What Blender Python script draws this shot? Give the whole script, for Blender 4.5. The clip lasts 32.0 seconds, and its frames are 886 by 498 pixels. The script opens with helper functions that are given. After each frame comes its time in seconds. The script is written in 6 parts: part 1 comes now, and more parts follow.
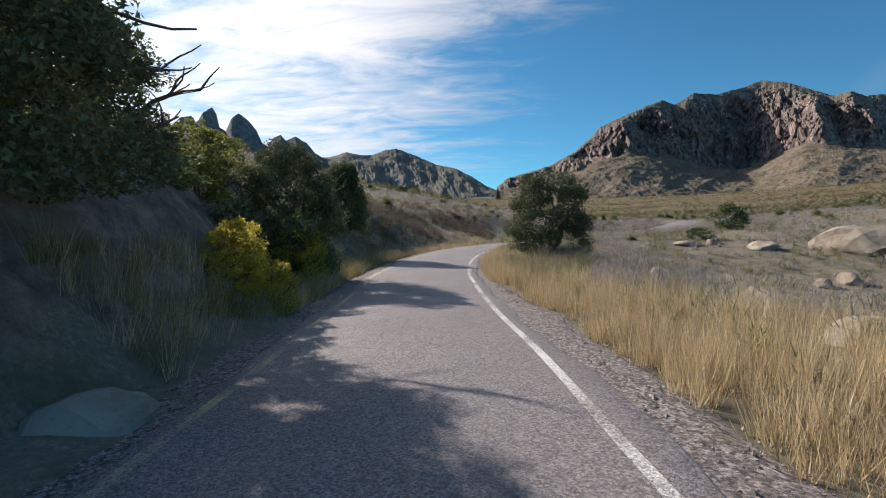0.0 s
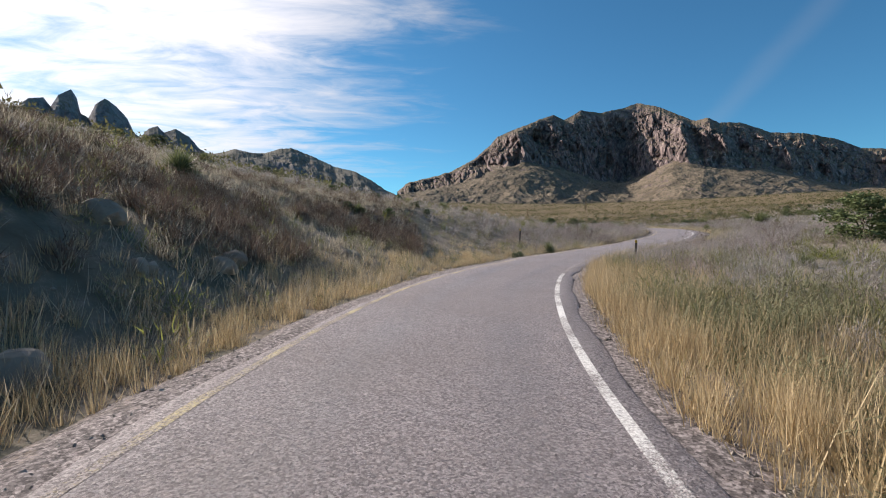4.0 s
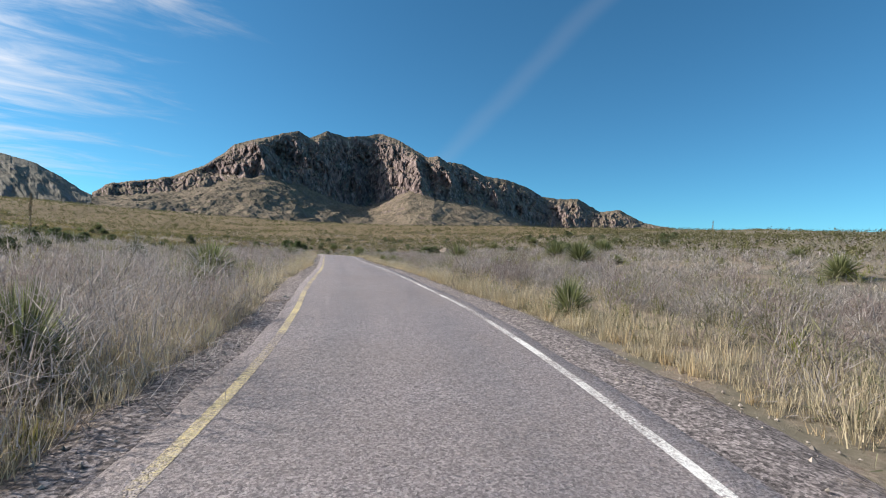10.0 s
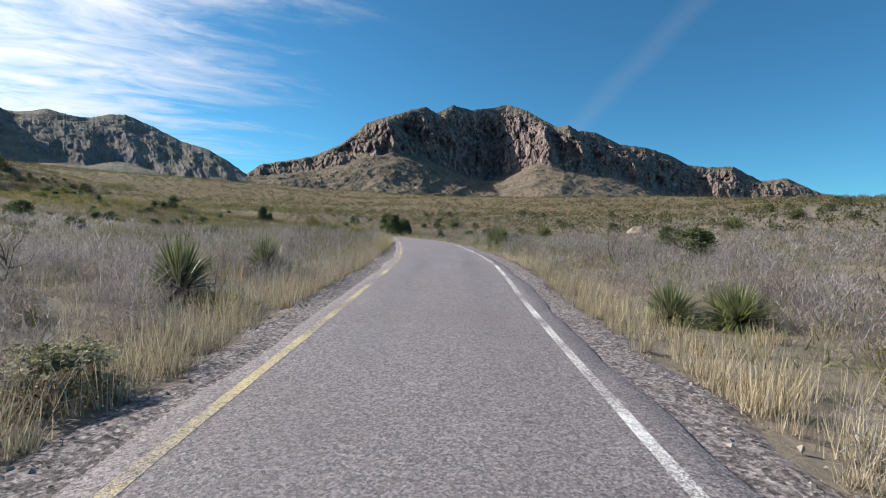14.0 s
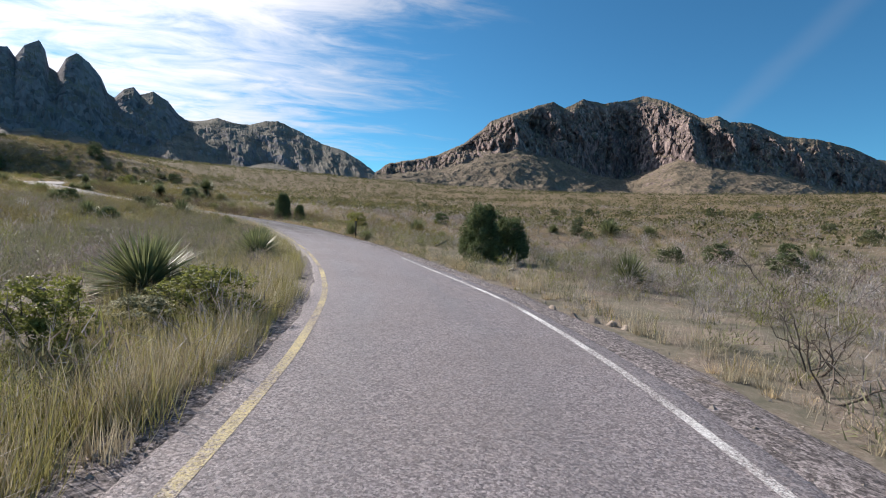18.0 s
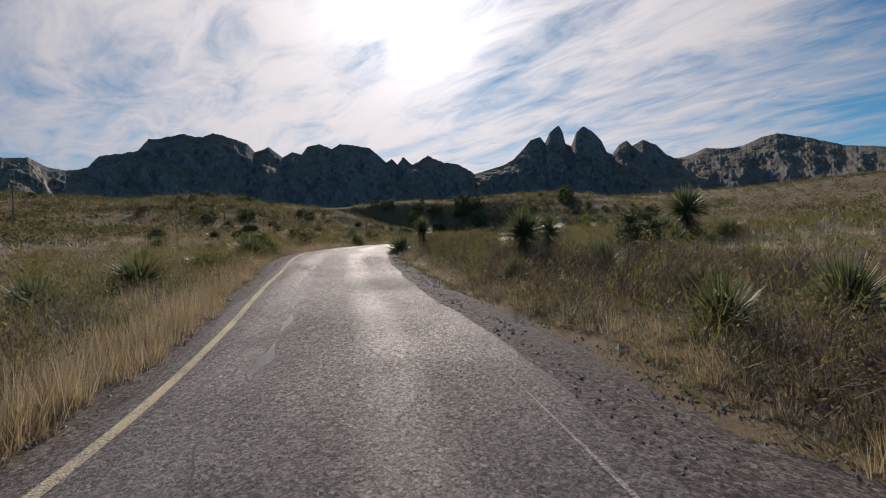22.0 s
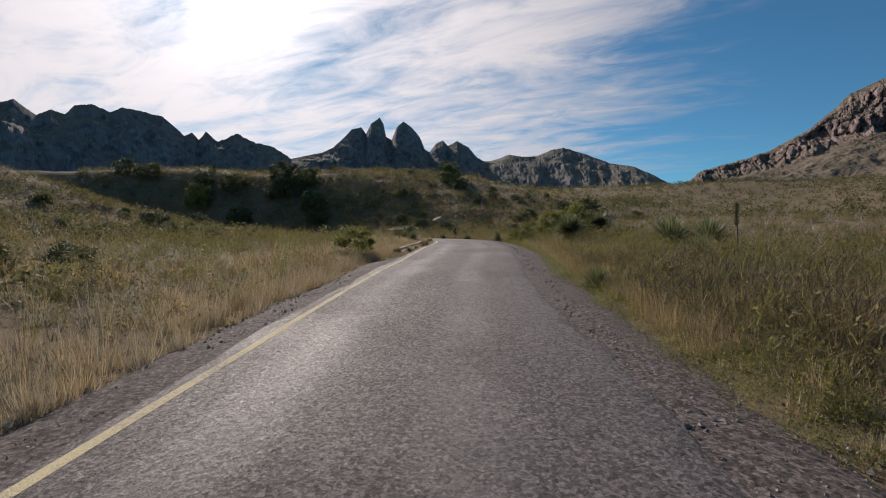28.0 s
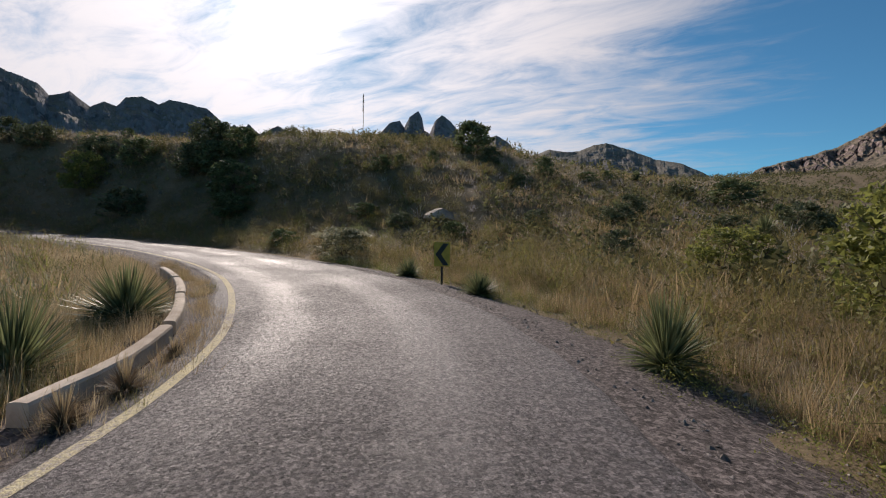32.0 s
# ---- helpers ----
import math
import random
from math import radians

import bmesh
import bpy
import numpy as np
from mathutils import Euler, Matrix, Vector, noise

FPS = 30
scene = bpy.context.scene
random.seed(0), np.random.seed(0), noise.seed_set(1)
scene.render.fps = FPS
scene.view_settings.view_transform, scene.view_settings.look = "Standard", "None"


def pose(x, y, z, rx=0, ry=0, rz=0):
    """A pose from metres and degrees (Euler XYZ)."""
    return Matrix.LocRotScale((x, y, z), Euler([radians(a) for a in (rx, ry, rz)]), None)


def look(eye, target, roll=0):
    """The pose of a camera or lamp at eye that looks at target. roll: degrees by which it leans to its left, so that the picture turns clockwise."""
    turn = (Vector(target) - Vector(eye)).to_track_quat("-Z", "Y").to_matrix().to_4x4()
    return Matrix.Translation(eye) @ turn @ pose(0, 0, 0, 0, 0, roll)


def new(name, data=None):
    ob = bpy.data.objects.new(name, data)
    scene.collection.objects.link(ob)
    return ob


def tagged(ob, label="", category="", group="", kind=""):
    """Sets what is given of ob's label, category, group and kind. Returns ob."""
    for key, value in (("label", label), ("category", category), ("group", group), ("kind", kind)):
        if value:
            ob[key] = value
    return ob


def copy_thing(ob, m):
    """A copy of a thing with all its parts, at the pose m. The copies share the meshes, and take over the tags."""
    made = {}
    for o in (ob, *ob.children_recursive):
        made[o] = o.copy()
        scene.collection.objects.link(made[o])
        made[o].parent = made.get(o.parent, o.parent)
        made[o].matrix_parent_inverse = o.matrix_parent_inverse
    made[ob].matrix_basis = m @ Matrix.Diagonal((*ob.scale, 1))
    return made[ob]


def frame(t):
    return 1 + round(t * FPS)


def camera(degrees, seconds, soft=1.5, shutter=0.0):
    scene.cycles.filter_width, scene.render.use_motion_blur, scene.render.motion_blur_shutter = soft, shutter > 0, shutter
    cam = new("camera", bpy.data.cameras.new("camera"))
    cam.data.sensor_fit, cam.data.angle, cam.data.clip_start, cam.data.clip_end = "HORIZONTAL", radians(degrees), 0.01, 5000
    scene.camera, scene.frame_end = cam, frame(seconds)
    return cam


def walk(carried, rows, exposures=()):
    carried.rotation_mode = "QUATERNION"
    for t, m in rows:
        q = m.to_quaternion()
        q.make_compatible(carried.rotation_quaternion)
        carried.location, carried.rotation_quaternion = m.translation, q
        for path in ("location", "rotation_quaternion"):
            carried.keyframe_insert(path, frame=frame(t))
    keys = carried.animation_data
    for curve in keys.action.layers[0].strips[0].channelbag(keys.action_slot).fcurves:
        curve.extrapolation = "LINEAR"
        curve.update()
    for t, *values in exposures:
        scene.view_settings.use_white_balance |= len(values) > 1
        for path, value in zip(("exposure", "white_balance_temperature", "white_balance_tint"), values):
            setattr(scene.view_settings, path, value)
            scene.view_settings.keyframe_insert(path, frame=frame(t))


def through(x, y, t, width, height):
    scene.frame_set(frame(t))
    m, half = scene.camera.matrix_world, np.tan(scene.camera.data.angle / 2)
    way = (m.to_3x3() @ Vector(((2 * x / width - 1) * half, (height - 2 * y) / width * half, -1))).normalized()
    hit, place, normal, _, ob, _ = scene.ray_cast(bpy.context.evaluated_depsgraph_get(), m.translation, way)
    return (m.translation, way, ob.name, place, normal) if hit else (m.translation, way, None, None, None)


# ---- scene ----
cam = camera(85.4, 32.0, soft=1.1)
walk(cam, [
    (0.0, look((3.68, 27.40, -3.97), (2.620, 37.339, -4.317), -0.89)),
    (0.5, look((3.17, 30.70, -4.08), (2.125, 40.629, -4.562), -0.72)),
    (1.0, look((2.78, 34.07, -4.08), (1.710, 43.998, -4.588), -1.30)),
    (1.5, look((2.25, 37.83, -4.07), (1.160, 47.758, -4.576), -1.26)),
    (2.0, look((1.91, 41.32, -4.05), (0.896, 51.257, -4.579), -1.72)),
    (2.5, look((1.59, 44.76, -4.04), (0.902, 54.725, -4.453), -2.57)),
    (3.0, look((1.33, 48.19, -4.00), (1.044, 58.178, -4.340), -1.28)),
    (3.5, look((1.30, 51.69, -3.93), (1.620, 61.676, -4.227), -0.56)),
    (4.0, look((1.58, 55.32, -3.85), (2.611, 65.262, -4.111), -0.09)),
    (4.5, look((2.13, 59.13, -3.76), (3.877, 68.978, -4.015), 0.33)),
    (5.0, look((3.17, 63.13, -3.67), (5.602, 72.826, -3.999), 0.14)),
    (5.5, look((4.53, 67.10, -3.63), (7.673, 76.580, -4.051), -0.12)),
    (6.0, look((6.27, 71.03, -3.64), (10.130, 80.246, -4.112), -0.10)),
    (6.5, look((7.76, 74.52, -3.55), (12.439, 83.340, -4.081), -0.68)),
    (7.0, look((9.44, 77.60, -3.63), (14.797, 86.031, -4.140), -1.02)),
    (7.5, look((11.91, 81.15, -3.60), (17.869, 89.174, -3.948), -0.14)),
    (8.0, look((15.28, 85.06, -3.41), (21.719, 92.706, -3.416), 1.69)),
    (8.5, look((19.15, 89.28, -3.10), (25.889, 96.670, -3.018), 3.23)),
    (9.0, look((22.95, 93.29, -2.73), (29.700, 100.671, -2.533), 3.05)),
    (9.5, look((26.12, 96.68, -2.44), (32.634, 104.262, -2.165), 2.79)),
    (10.0, look((28.74, 99.88, -2.20), (34.578, 107.993, -1.941), 2.03)),
    (10.5, look((31.23, 103.67, -1.89), (36.349, 112.251, -1.719), 1.03)),
    (11.0, look((33.46, 107.92, -1.67), (37.907, 116.881, -1.649), 1.56)),
    (11.5, look((35.46, 112.30, -1.55), (39.413, 121.488, -1.663), 1.92)),
    (12.0, look((37.37, 116.81, -1.42), (41.120, 126.082, -1.572), 1.88)),
    (12.5, look((39.29, 121.25, -1.25), (42.931, 130.561, -1.447), 1.98)),
    (13.0, look((41.02, 125.58, -1.12), (44.595, 134.920, -1.366), 1.75)),
    (13.5, look((42.49, 129.79, -1.15), (46.090, 139.112, -1.469), 1.96)),
    (14.0, look((44.14, 133.83, -1.07), (47.728, 143.159, -1.432), 2.35)),
    (14.5, look((45.64, 137.77, -0.98), (49.221, 147.101, -1.307), 2.50)),
    (15.0, look((47.21, 141.58, -0.86), (50.917, 150.868, -1.023), 1.47)),
    (15.5, look((48.78, 145.39, -0.69), (52.431, 154.702, -0.782), 1.09)),
    (16.0, look((50.31, 149.33, -0.53), (53.705, 158.728, -0.724), 1.19)),
    (16.5, look((51.56, 153.57, -0.42), (54.701, 163.056, -0.886), 1.82)),
    (17.0, look((52.82, 158.18, -0.37), (55.511, 167.799, -0.916), 2.57)),
    (17.5, look((53.82, 162.76, -0.44), (55.825, 172.538, -1.010), 3.22)),
    (18.0, look((54.54, 166.87, -0.32), (55.697, 176.792, -0.824), 3.66)),
    (18.5, look((55.01, 171.63, -0.31), (55.282, 181.617, -0.723), 3.42)),
    (19.0, look((54.38, 177.25, -0.44), (53.780, 187.225, -0.703), 3.15)),
    (19.5, look((53.36, 183.52, -0.26), (51.843, 193.401, -0.542), 2.81)),
    (20.0, look((51.43, 190.40, -0.10), (48.854, 200.061, -0.363), 1.93)),
    (20.5, look((49.70, 196.30, 0.13), (45.828, 205.519, -0.151), 1.03)),
    (21.0, look((47.25, 201.41, 0.29), (42.050, 209.950, 0.193), 0.24)),
    (21.5, look((44.32, 205.92, 0.44), (37.888, 213.581, 0.474), -1.11)),
    (22.0, look((39.63, 210.12, 0.85), (32.184, 216.799, 0.942), -2.27)),
    (22.5, look((35.00, 213.46, 1.23), (26.754, 219.115, 1.393), -2.40)),
    (23.0, look((30.94, 215.89, 1.55), (22.179, 220.700, 1.806), -1.81)),
    (23.5, look((27.02, 217.79, 1.76), (18.138, 222.377, 1.990), -0.62)),
    (24.0, look((24.03, 219.51, 2.06), (15.265, 224.328, 2.260), -0.50)),
    (24.5, look((21.75, 221.06, 2.41), (13.320, 226.445, 2.540), -1.38)),
    (25.0, look((19.40, 222.98, 2.64), (11.501, 229.102, 2.703), -1.00)),
    (25.5, look((16.89, 225.48, 2.81), (9.648, 232.372, 2.877), -1.42)),
    (26.0, look((14.45, 228.39, 2.96), (7.799, 235.858, 3.016), -1.81)),
    (26.5, look((12.41, 230.98, 3.15), (6.352, 238.937, 3.044), -0.98)),
    (27.0, look((10.35, 234.05, 3.23), (4.908, 242.430, 2.950), -0.60)),
    (27.5, look((8.32, 237.29, 3.32), (3.433, 246.011, 3.041), -0.47)),
    (28.0, look((6.57, 240.77, 3.43), (2.109, 249.722, 3.248), -0.56)),
    (28.5, look((4.92, 244.30, 3.60), (0.758, 253.388, 3.511), -0.89)),
    (29.0, look((3.54, 247.83, 3.81), (-0.260, 257.079, 3.787), -0.81)),
    (29.5, look((2.02, 251.73, 4.07), (-1.485, 261.097, 4.075), -1.00)),
    (30.0, look((0.65, 255.55, 4.22), (-2.699, 264.972, 4.176), -0.58)),
    (30.5, look((-0.60, 259.00, 4.38), (-3.932, 268.426, 4.297), -0.30)),
    (31.0, look((-1.82, 262.27, 4.50), (-5.353, 271.626, 4.284), -0.44)),
    (31.5, look((-3.21, 265.21, 4.64), (-7.353, 274.305, 4.403), 0.30)),
    (32.0, look((-4.77, 267.96, 4.68), (-9.888, 276.547, 4.394), 0.77)),
], exposures=[(0.0, 0.4, 6550, 12), (1.0, 0.42, 6550, 14), (5.0, 0.52, 6600, 15), (7.2, 0.68, 6700, 14), (9.0, 0.66, 6550, 12), (10.5, 0.62, 6450, 11), (13.0, 0.52, 6250, 11),
                (17.0, 0.52, 6300, 13), (19.5, 0.3, 6450, 16), (22.0, -0.33, 6750, 18), (26.0, -0.3, 6750, 18), (29.0, -0.13, 6750, 18), (32.0, -0.06, 6750, 18)])

# ---- world and sun ----
SUN_AZ, SUN_EL = 50.0, 31.0  # degrees to the left of +y, and above the horizon
sun_to = Vector((-math.sin(radians(SUN_AZ)) * math.cos(radians(SUN_EL)),
                 math.cos(radians(SUN_AZ)) * math.cos(radians(SUN_EL)), math.sin(radians(SUN_EL))))


class Net:
    """A short way of writing node trees."""

    def __init__(self, tree):
        self.tree = tree
        tree.nodes.clear()

    def add(self, kind, ins=None, **props):
        node = self.tree.nodes.new(kind)
        for key, value in props.items():
            setattr(node, key, value)
        for key, value in (ins or {}).items():
            if isinstance(value, bpy.types.NodeSocket):
                self.tree.links.new(value, node.inputs[key])
            else:
                node.inputs[key].default_value = value
        return node

    def math(self, op, a, b=0.0, c=0.0, clamp=False):
        return self.add("ShaderNodeMath", {0: a, 1: b, 2: c}, operation=op, use_clamp=clamp).outputs[0]

    def noise(self, vec, scale, detail=4.0, rough=0.55, out="Fac", distortion=0.0):
        return self.add("ShaderNodeTexNoise", {"Vector": vec, "Scale": scale, "Detail": detail, "Roughness": rough, "Distortion": distortion}).outputs[out]

    def ramp(self, fac, stops):
        node = self.add("ShaderNodeValToRGB", {"Fac": fac})
        el = node.color_ramp.elements
        el[0].position, el[0].color = stops[0][0], (*stops[0][1], 1)
        el[1].position, el[1].color = stops[-1][0], (*stops[-1][1], 1)
        for pos, col in stops[1:-1]:
            el.new(pos).color = (*col, 1)
        return node.outputs[0]

    def mix(self, fac, a, b, blend="MIX"):
        node = self.add("ShaderNodeMix", data_type="RGBA", blend_type=blend)
        for key, value in (("Factor", fac), ("A", a), ("B", b)):
            sock = [s for s in node.inputs if s.name == key and (s.type == "RGBA" or key == "Factor" and s.type == "VALUE")][0]
            if isinstance(value, bpy.types.NodeSocket):
                self.tree.links.new(value, sock)
            else:
                sock.default_value = (*value, 1) if key != "Factor" else value
        return [s for s in node.outputs if s.type == "RGBA"][0]

    def span(self, x, a, b, c=0.0, d=1.0):
        return self.add("ShaderNodeMapRange", {0: x, 1: a, 2: b, 3: c, 4: d}, interpolation_type="SMOOTHSTEP").outputs[0]

    def mapping(self, vec, scale=(1, 1, 1), rot=(0, 0, 0)):
        return self.add("ShaderNodeMapping", {"Vector": vec, "Scale": scale, "Rotation": rot}).outputs[0]


world = bpy.data.worlds.new("sky")
scene.world = world
world.use_nodes = True
n = Net(world.node_tree)
sky = n.add("ShaderNodeTexSky", sky_type="NISHITA", sun_disc=False, sun_elevation=radians(SUN_EL),
            sun_rotation=radians(-SUN_AZ), altitude=1700.0, air_density=1.0, dust_density=0.6, ozone_density=2.0).outputs[0]
direction = n.add("ShaderNodeTexCoord").outputs["Generated"]
xyz = n.add("ShaderNodeSeparateXYZ", {0: direction}).outputs
# cirrus on a flat layer high above: the layer's plan coordinates
lift = n.math("MAXIMUM", n.math("ADD", xyz[2], 0.10), 0.05)
plan = n.add("ShaderNodeCombineXYZ", {0: n.math("DIVIDE", xyz[0], lift), 1: n.math("DIVIDE", xyz[1], lift), 2: 0.0}).outputs[0]
streak = n.noise(n.mapping(plan, (0.55, 1.5, 1), (0, 0, radians(-28))), 1.3, 7.0, 0.6, distortion=0.5)
veil = n.noise(plan, 0.35, 3.0, 0.5)
toward = n.add("ShaderNodeVectorMath", {0: direction, 1: sun_to}, operation="DOT_PRODUCT").outputs["Value"]
wisp = n.noise(n.mapping(plan, (0.8, 1.7, 1), (0, 0, radians(-35))), 2.4, 8.0, 0.62, distortion=1.1)
cover = n.math("ADD", n.math("ADD", n.math("MULTIPLY", streak, 0.6), n.math("MULTIPLY", wisp, 0.55)), n.math("MULTIPLY", veil, 0.35))
cover = n.math("ADD", cover, n.span(toward, 0.36, 0.9, -0.42, 0.07))
mask = n.math("MULTIPLY", n.math("MULTIPLY", n.span(cover, 0.54, 0.94), n.span(toward, 0.45, 0.92, 0.42, 0.96)), n.span(xyz[2], -0.02, 0.1))
# the thin vapour trail over the far ridge
trail_wobble = n.math("MULTIPLY", n.math("SUBTRACT", n.noise(plan, 1.5), 0.5), 0.25)
across = n.add("ShaderNodeVectorMath", {0: direction, 1: Vector((0.6736, -0.2980, -0.6763))}, operation="DOT_PRODUCT").outputs["Value"]
across = n.math("ABSOLUTE", n.math("ADD", across, n.math("MULTIPLY", trail_wobble, 0.12)))
ahead = n.add("ShaderNodeVectorMath", {0: direction, 1: Vector((0.6281, 0.7131, 0.3114))}, operation="DOT_PRODUCT").outputs["Value"]
trail = n.math("MULTIPLY", n.math("MULTIPLY", n.span(across, 0.03, 0.0), 0.075), n.span(ahead, 0.9, 0.96))
mask = n.math("MAXIMUM", mask, trail)
near_sun = n.math("MAXIMUM", toward, 0.0)
glow = n.math("ADD", n.math("MULTIPLY", n.math("POWER", near_sun, 90.0), 14.0), n.math("MULTIPLY", n.math("POWER", near_sun, 10.0), 3.5))
white = n.math("ADD", n.span(toward, 0.45, 0.93, 3.5, 7.0), glow)
cloud = n.add("ShaderNodeVectorMath", {0: (1.0, 1.0, 1.02), "Scale": white}, operation="SCALE").outputs[0]
deep = n.mix(1.0, sky, (0.31, 0.7, 0.8), "MULTIPLY")
both = n.mix(mask, deep, cloud)
n.add("ShaderNodeOutputWorld", {0: n.add("ShaderNodeBackground", {0: both, 1: 0.11}).outputs[0]})

lamp = bpy.data.lights.new("sun", "SUN")
lamp.energy, lamp.angle, lamp.color = 5.0, radians(0.6), (1.0, 0.93, 0.82)
sun = new("sun", lamp)
sun.matrix_world = look(sun_to * 100, (0, 0, 0))


# ---- materials ----
def material(name, rough=0.9, spec=0.3):
    mat = bpy.data.materials.new(name)
    mat.use_nodes = True
    m = Net(mat.node_tree)
    m.at = m.add("ShaderNodeTexCoord").outputs["Object"]
    m.wpos = m.add("ShaderNodeNewGeometry").outputs["Position"]
    m.bsdf = m.add("ShaderNodeBsdfPrincipled", {"Roughness": rough, "Specular IOR Level": spec})
    m.add("ShaderNodeOutputMaterial", {0: m.bsdf.outputs[0]})
    m.mat = mat
    return m


def finish(m, color, bump=None, strength=0.3, distance=0.02, rough=None):
    if isinstance(color, bpy.types.NodeSocket):
        m.tree.links.new(color, m.bsdf.inputs["Base Color"])
    else:
        m.bsdf.inputs["Base Color"].default_value = (*color, 1)
    if bump is not None:
        b = m.add("ShaderNodeBump", {"Height": bump, "Strength": strength, "Distance": distance}).outputs[0]
        m.tree.links.new(b, m.bsdf.inputs["Normal"])
    if rough is not None:
        m.tree.links.new(rough, m.bsdf.inputs["Roughness"])
    return m.mat


def mat_ground():
    m = material("desert_soil", 0.95, 0.15)
    big, mid, fine = m.noise(m.wpos, 0.035, 4), m.noise(m.wpos, 0.6, 8, 0.75), m.noise(m.wpos, 14.0, 7, 0.82)
    soil = m.ramp(fine, [(0.35, (0.13, 0.097, 0.072)), (0.52, (0.25, 0.2, 0.158)), (0.7, (0.42, 0.352, 0.287))])
    straw = m.ramp(mid, [(0.3, (0.135, 0.112, 0.08)), (0.6, (0.225, 0.2, 0.156)), (0.8, (0.31, 0.28, 0.225))])
    green = m.ramp(mid, [(0.3, (0.085, 0.084, 0.06)), (0.7, (0.2, 0.188, 0.135))])
    grown = m.mix(m.span(big, 0.4, 0.62), straw, green)
    color = m.mix(m.span(mid, 0.62, 0.42), soil, grown)
    spots = m.add("ShaderNodeTexVoronoi", {"Vector": m.wpos, "Scale": 0.3, "Randomness": 1.0}).outputs["Distance"]
    spots = m.math("MULTIPLY", m.span(m.math("ADD", spots, m.math("MULTIPLY", mid, 0.35)), 0.62, 0.42),
                   m.span(m.add("ShaderNodeVectorMath", {0: m.wpos, 1: (25.0, 160.0, 0.0)}, operation="DISTANCE").outputs["Value"], 80.0, 170.0))
    color = m.mix(m.math("MULTIPLY", spots, 0.85), color, (0.05, 0.06, 0.028))
    # leaf litter and low weeds where the brush is thick, past the bend
    north = m.add("ShaderNodeSeparateXYZ", {0: m.wpos}).outputs[1]
    litter = m.ramp(fine, [(0.3, (0.082, 0.058, 0.03)), (0.55, (0.185, 0.132, 0.068)), (0.75, (0.31, 0.225, 0.122))])
    color = m.mix(m.math("MULTIPLY", m.span(m.math("ADD", north, m.math("MULTIPLY", mid, 30.0)), 195.0, 225.0), 0.75), color, litter)
    return finish(m, color, m.math("ADD", m.math("MULTIPLY", mid, 1.0), m.math("MULTIPLY", fine, 0.25)), 0.6, 0.12)


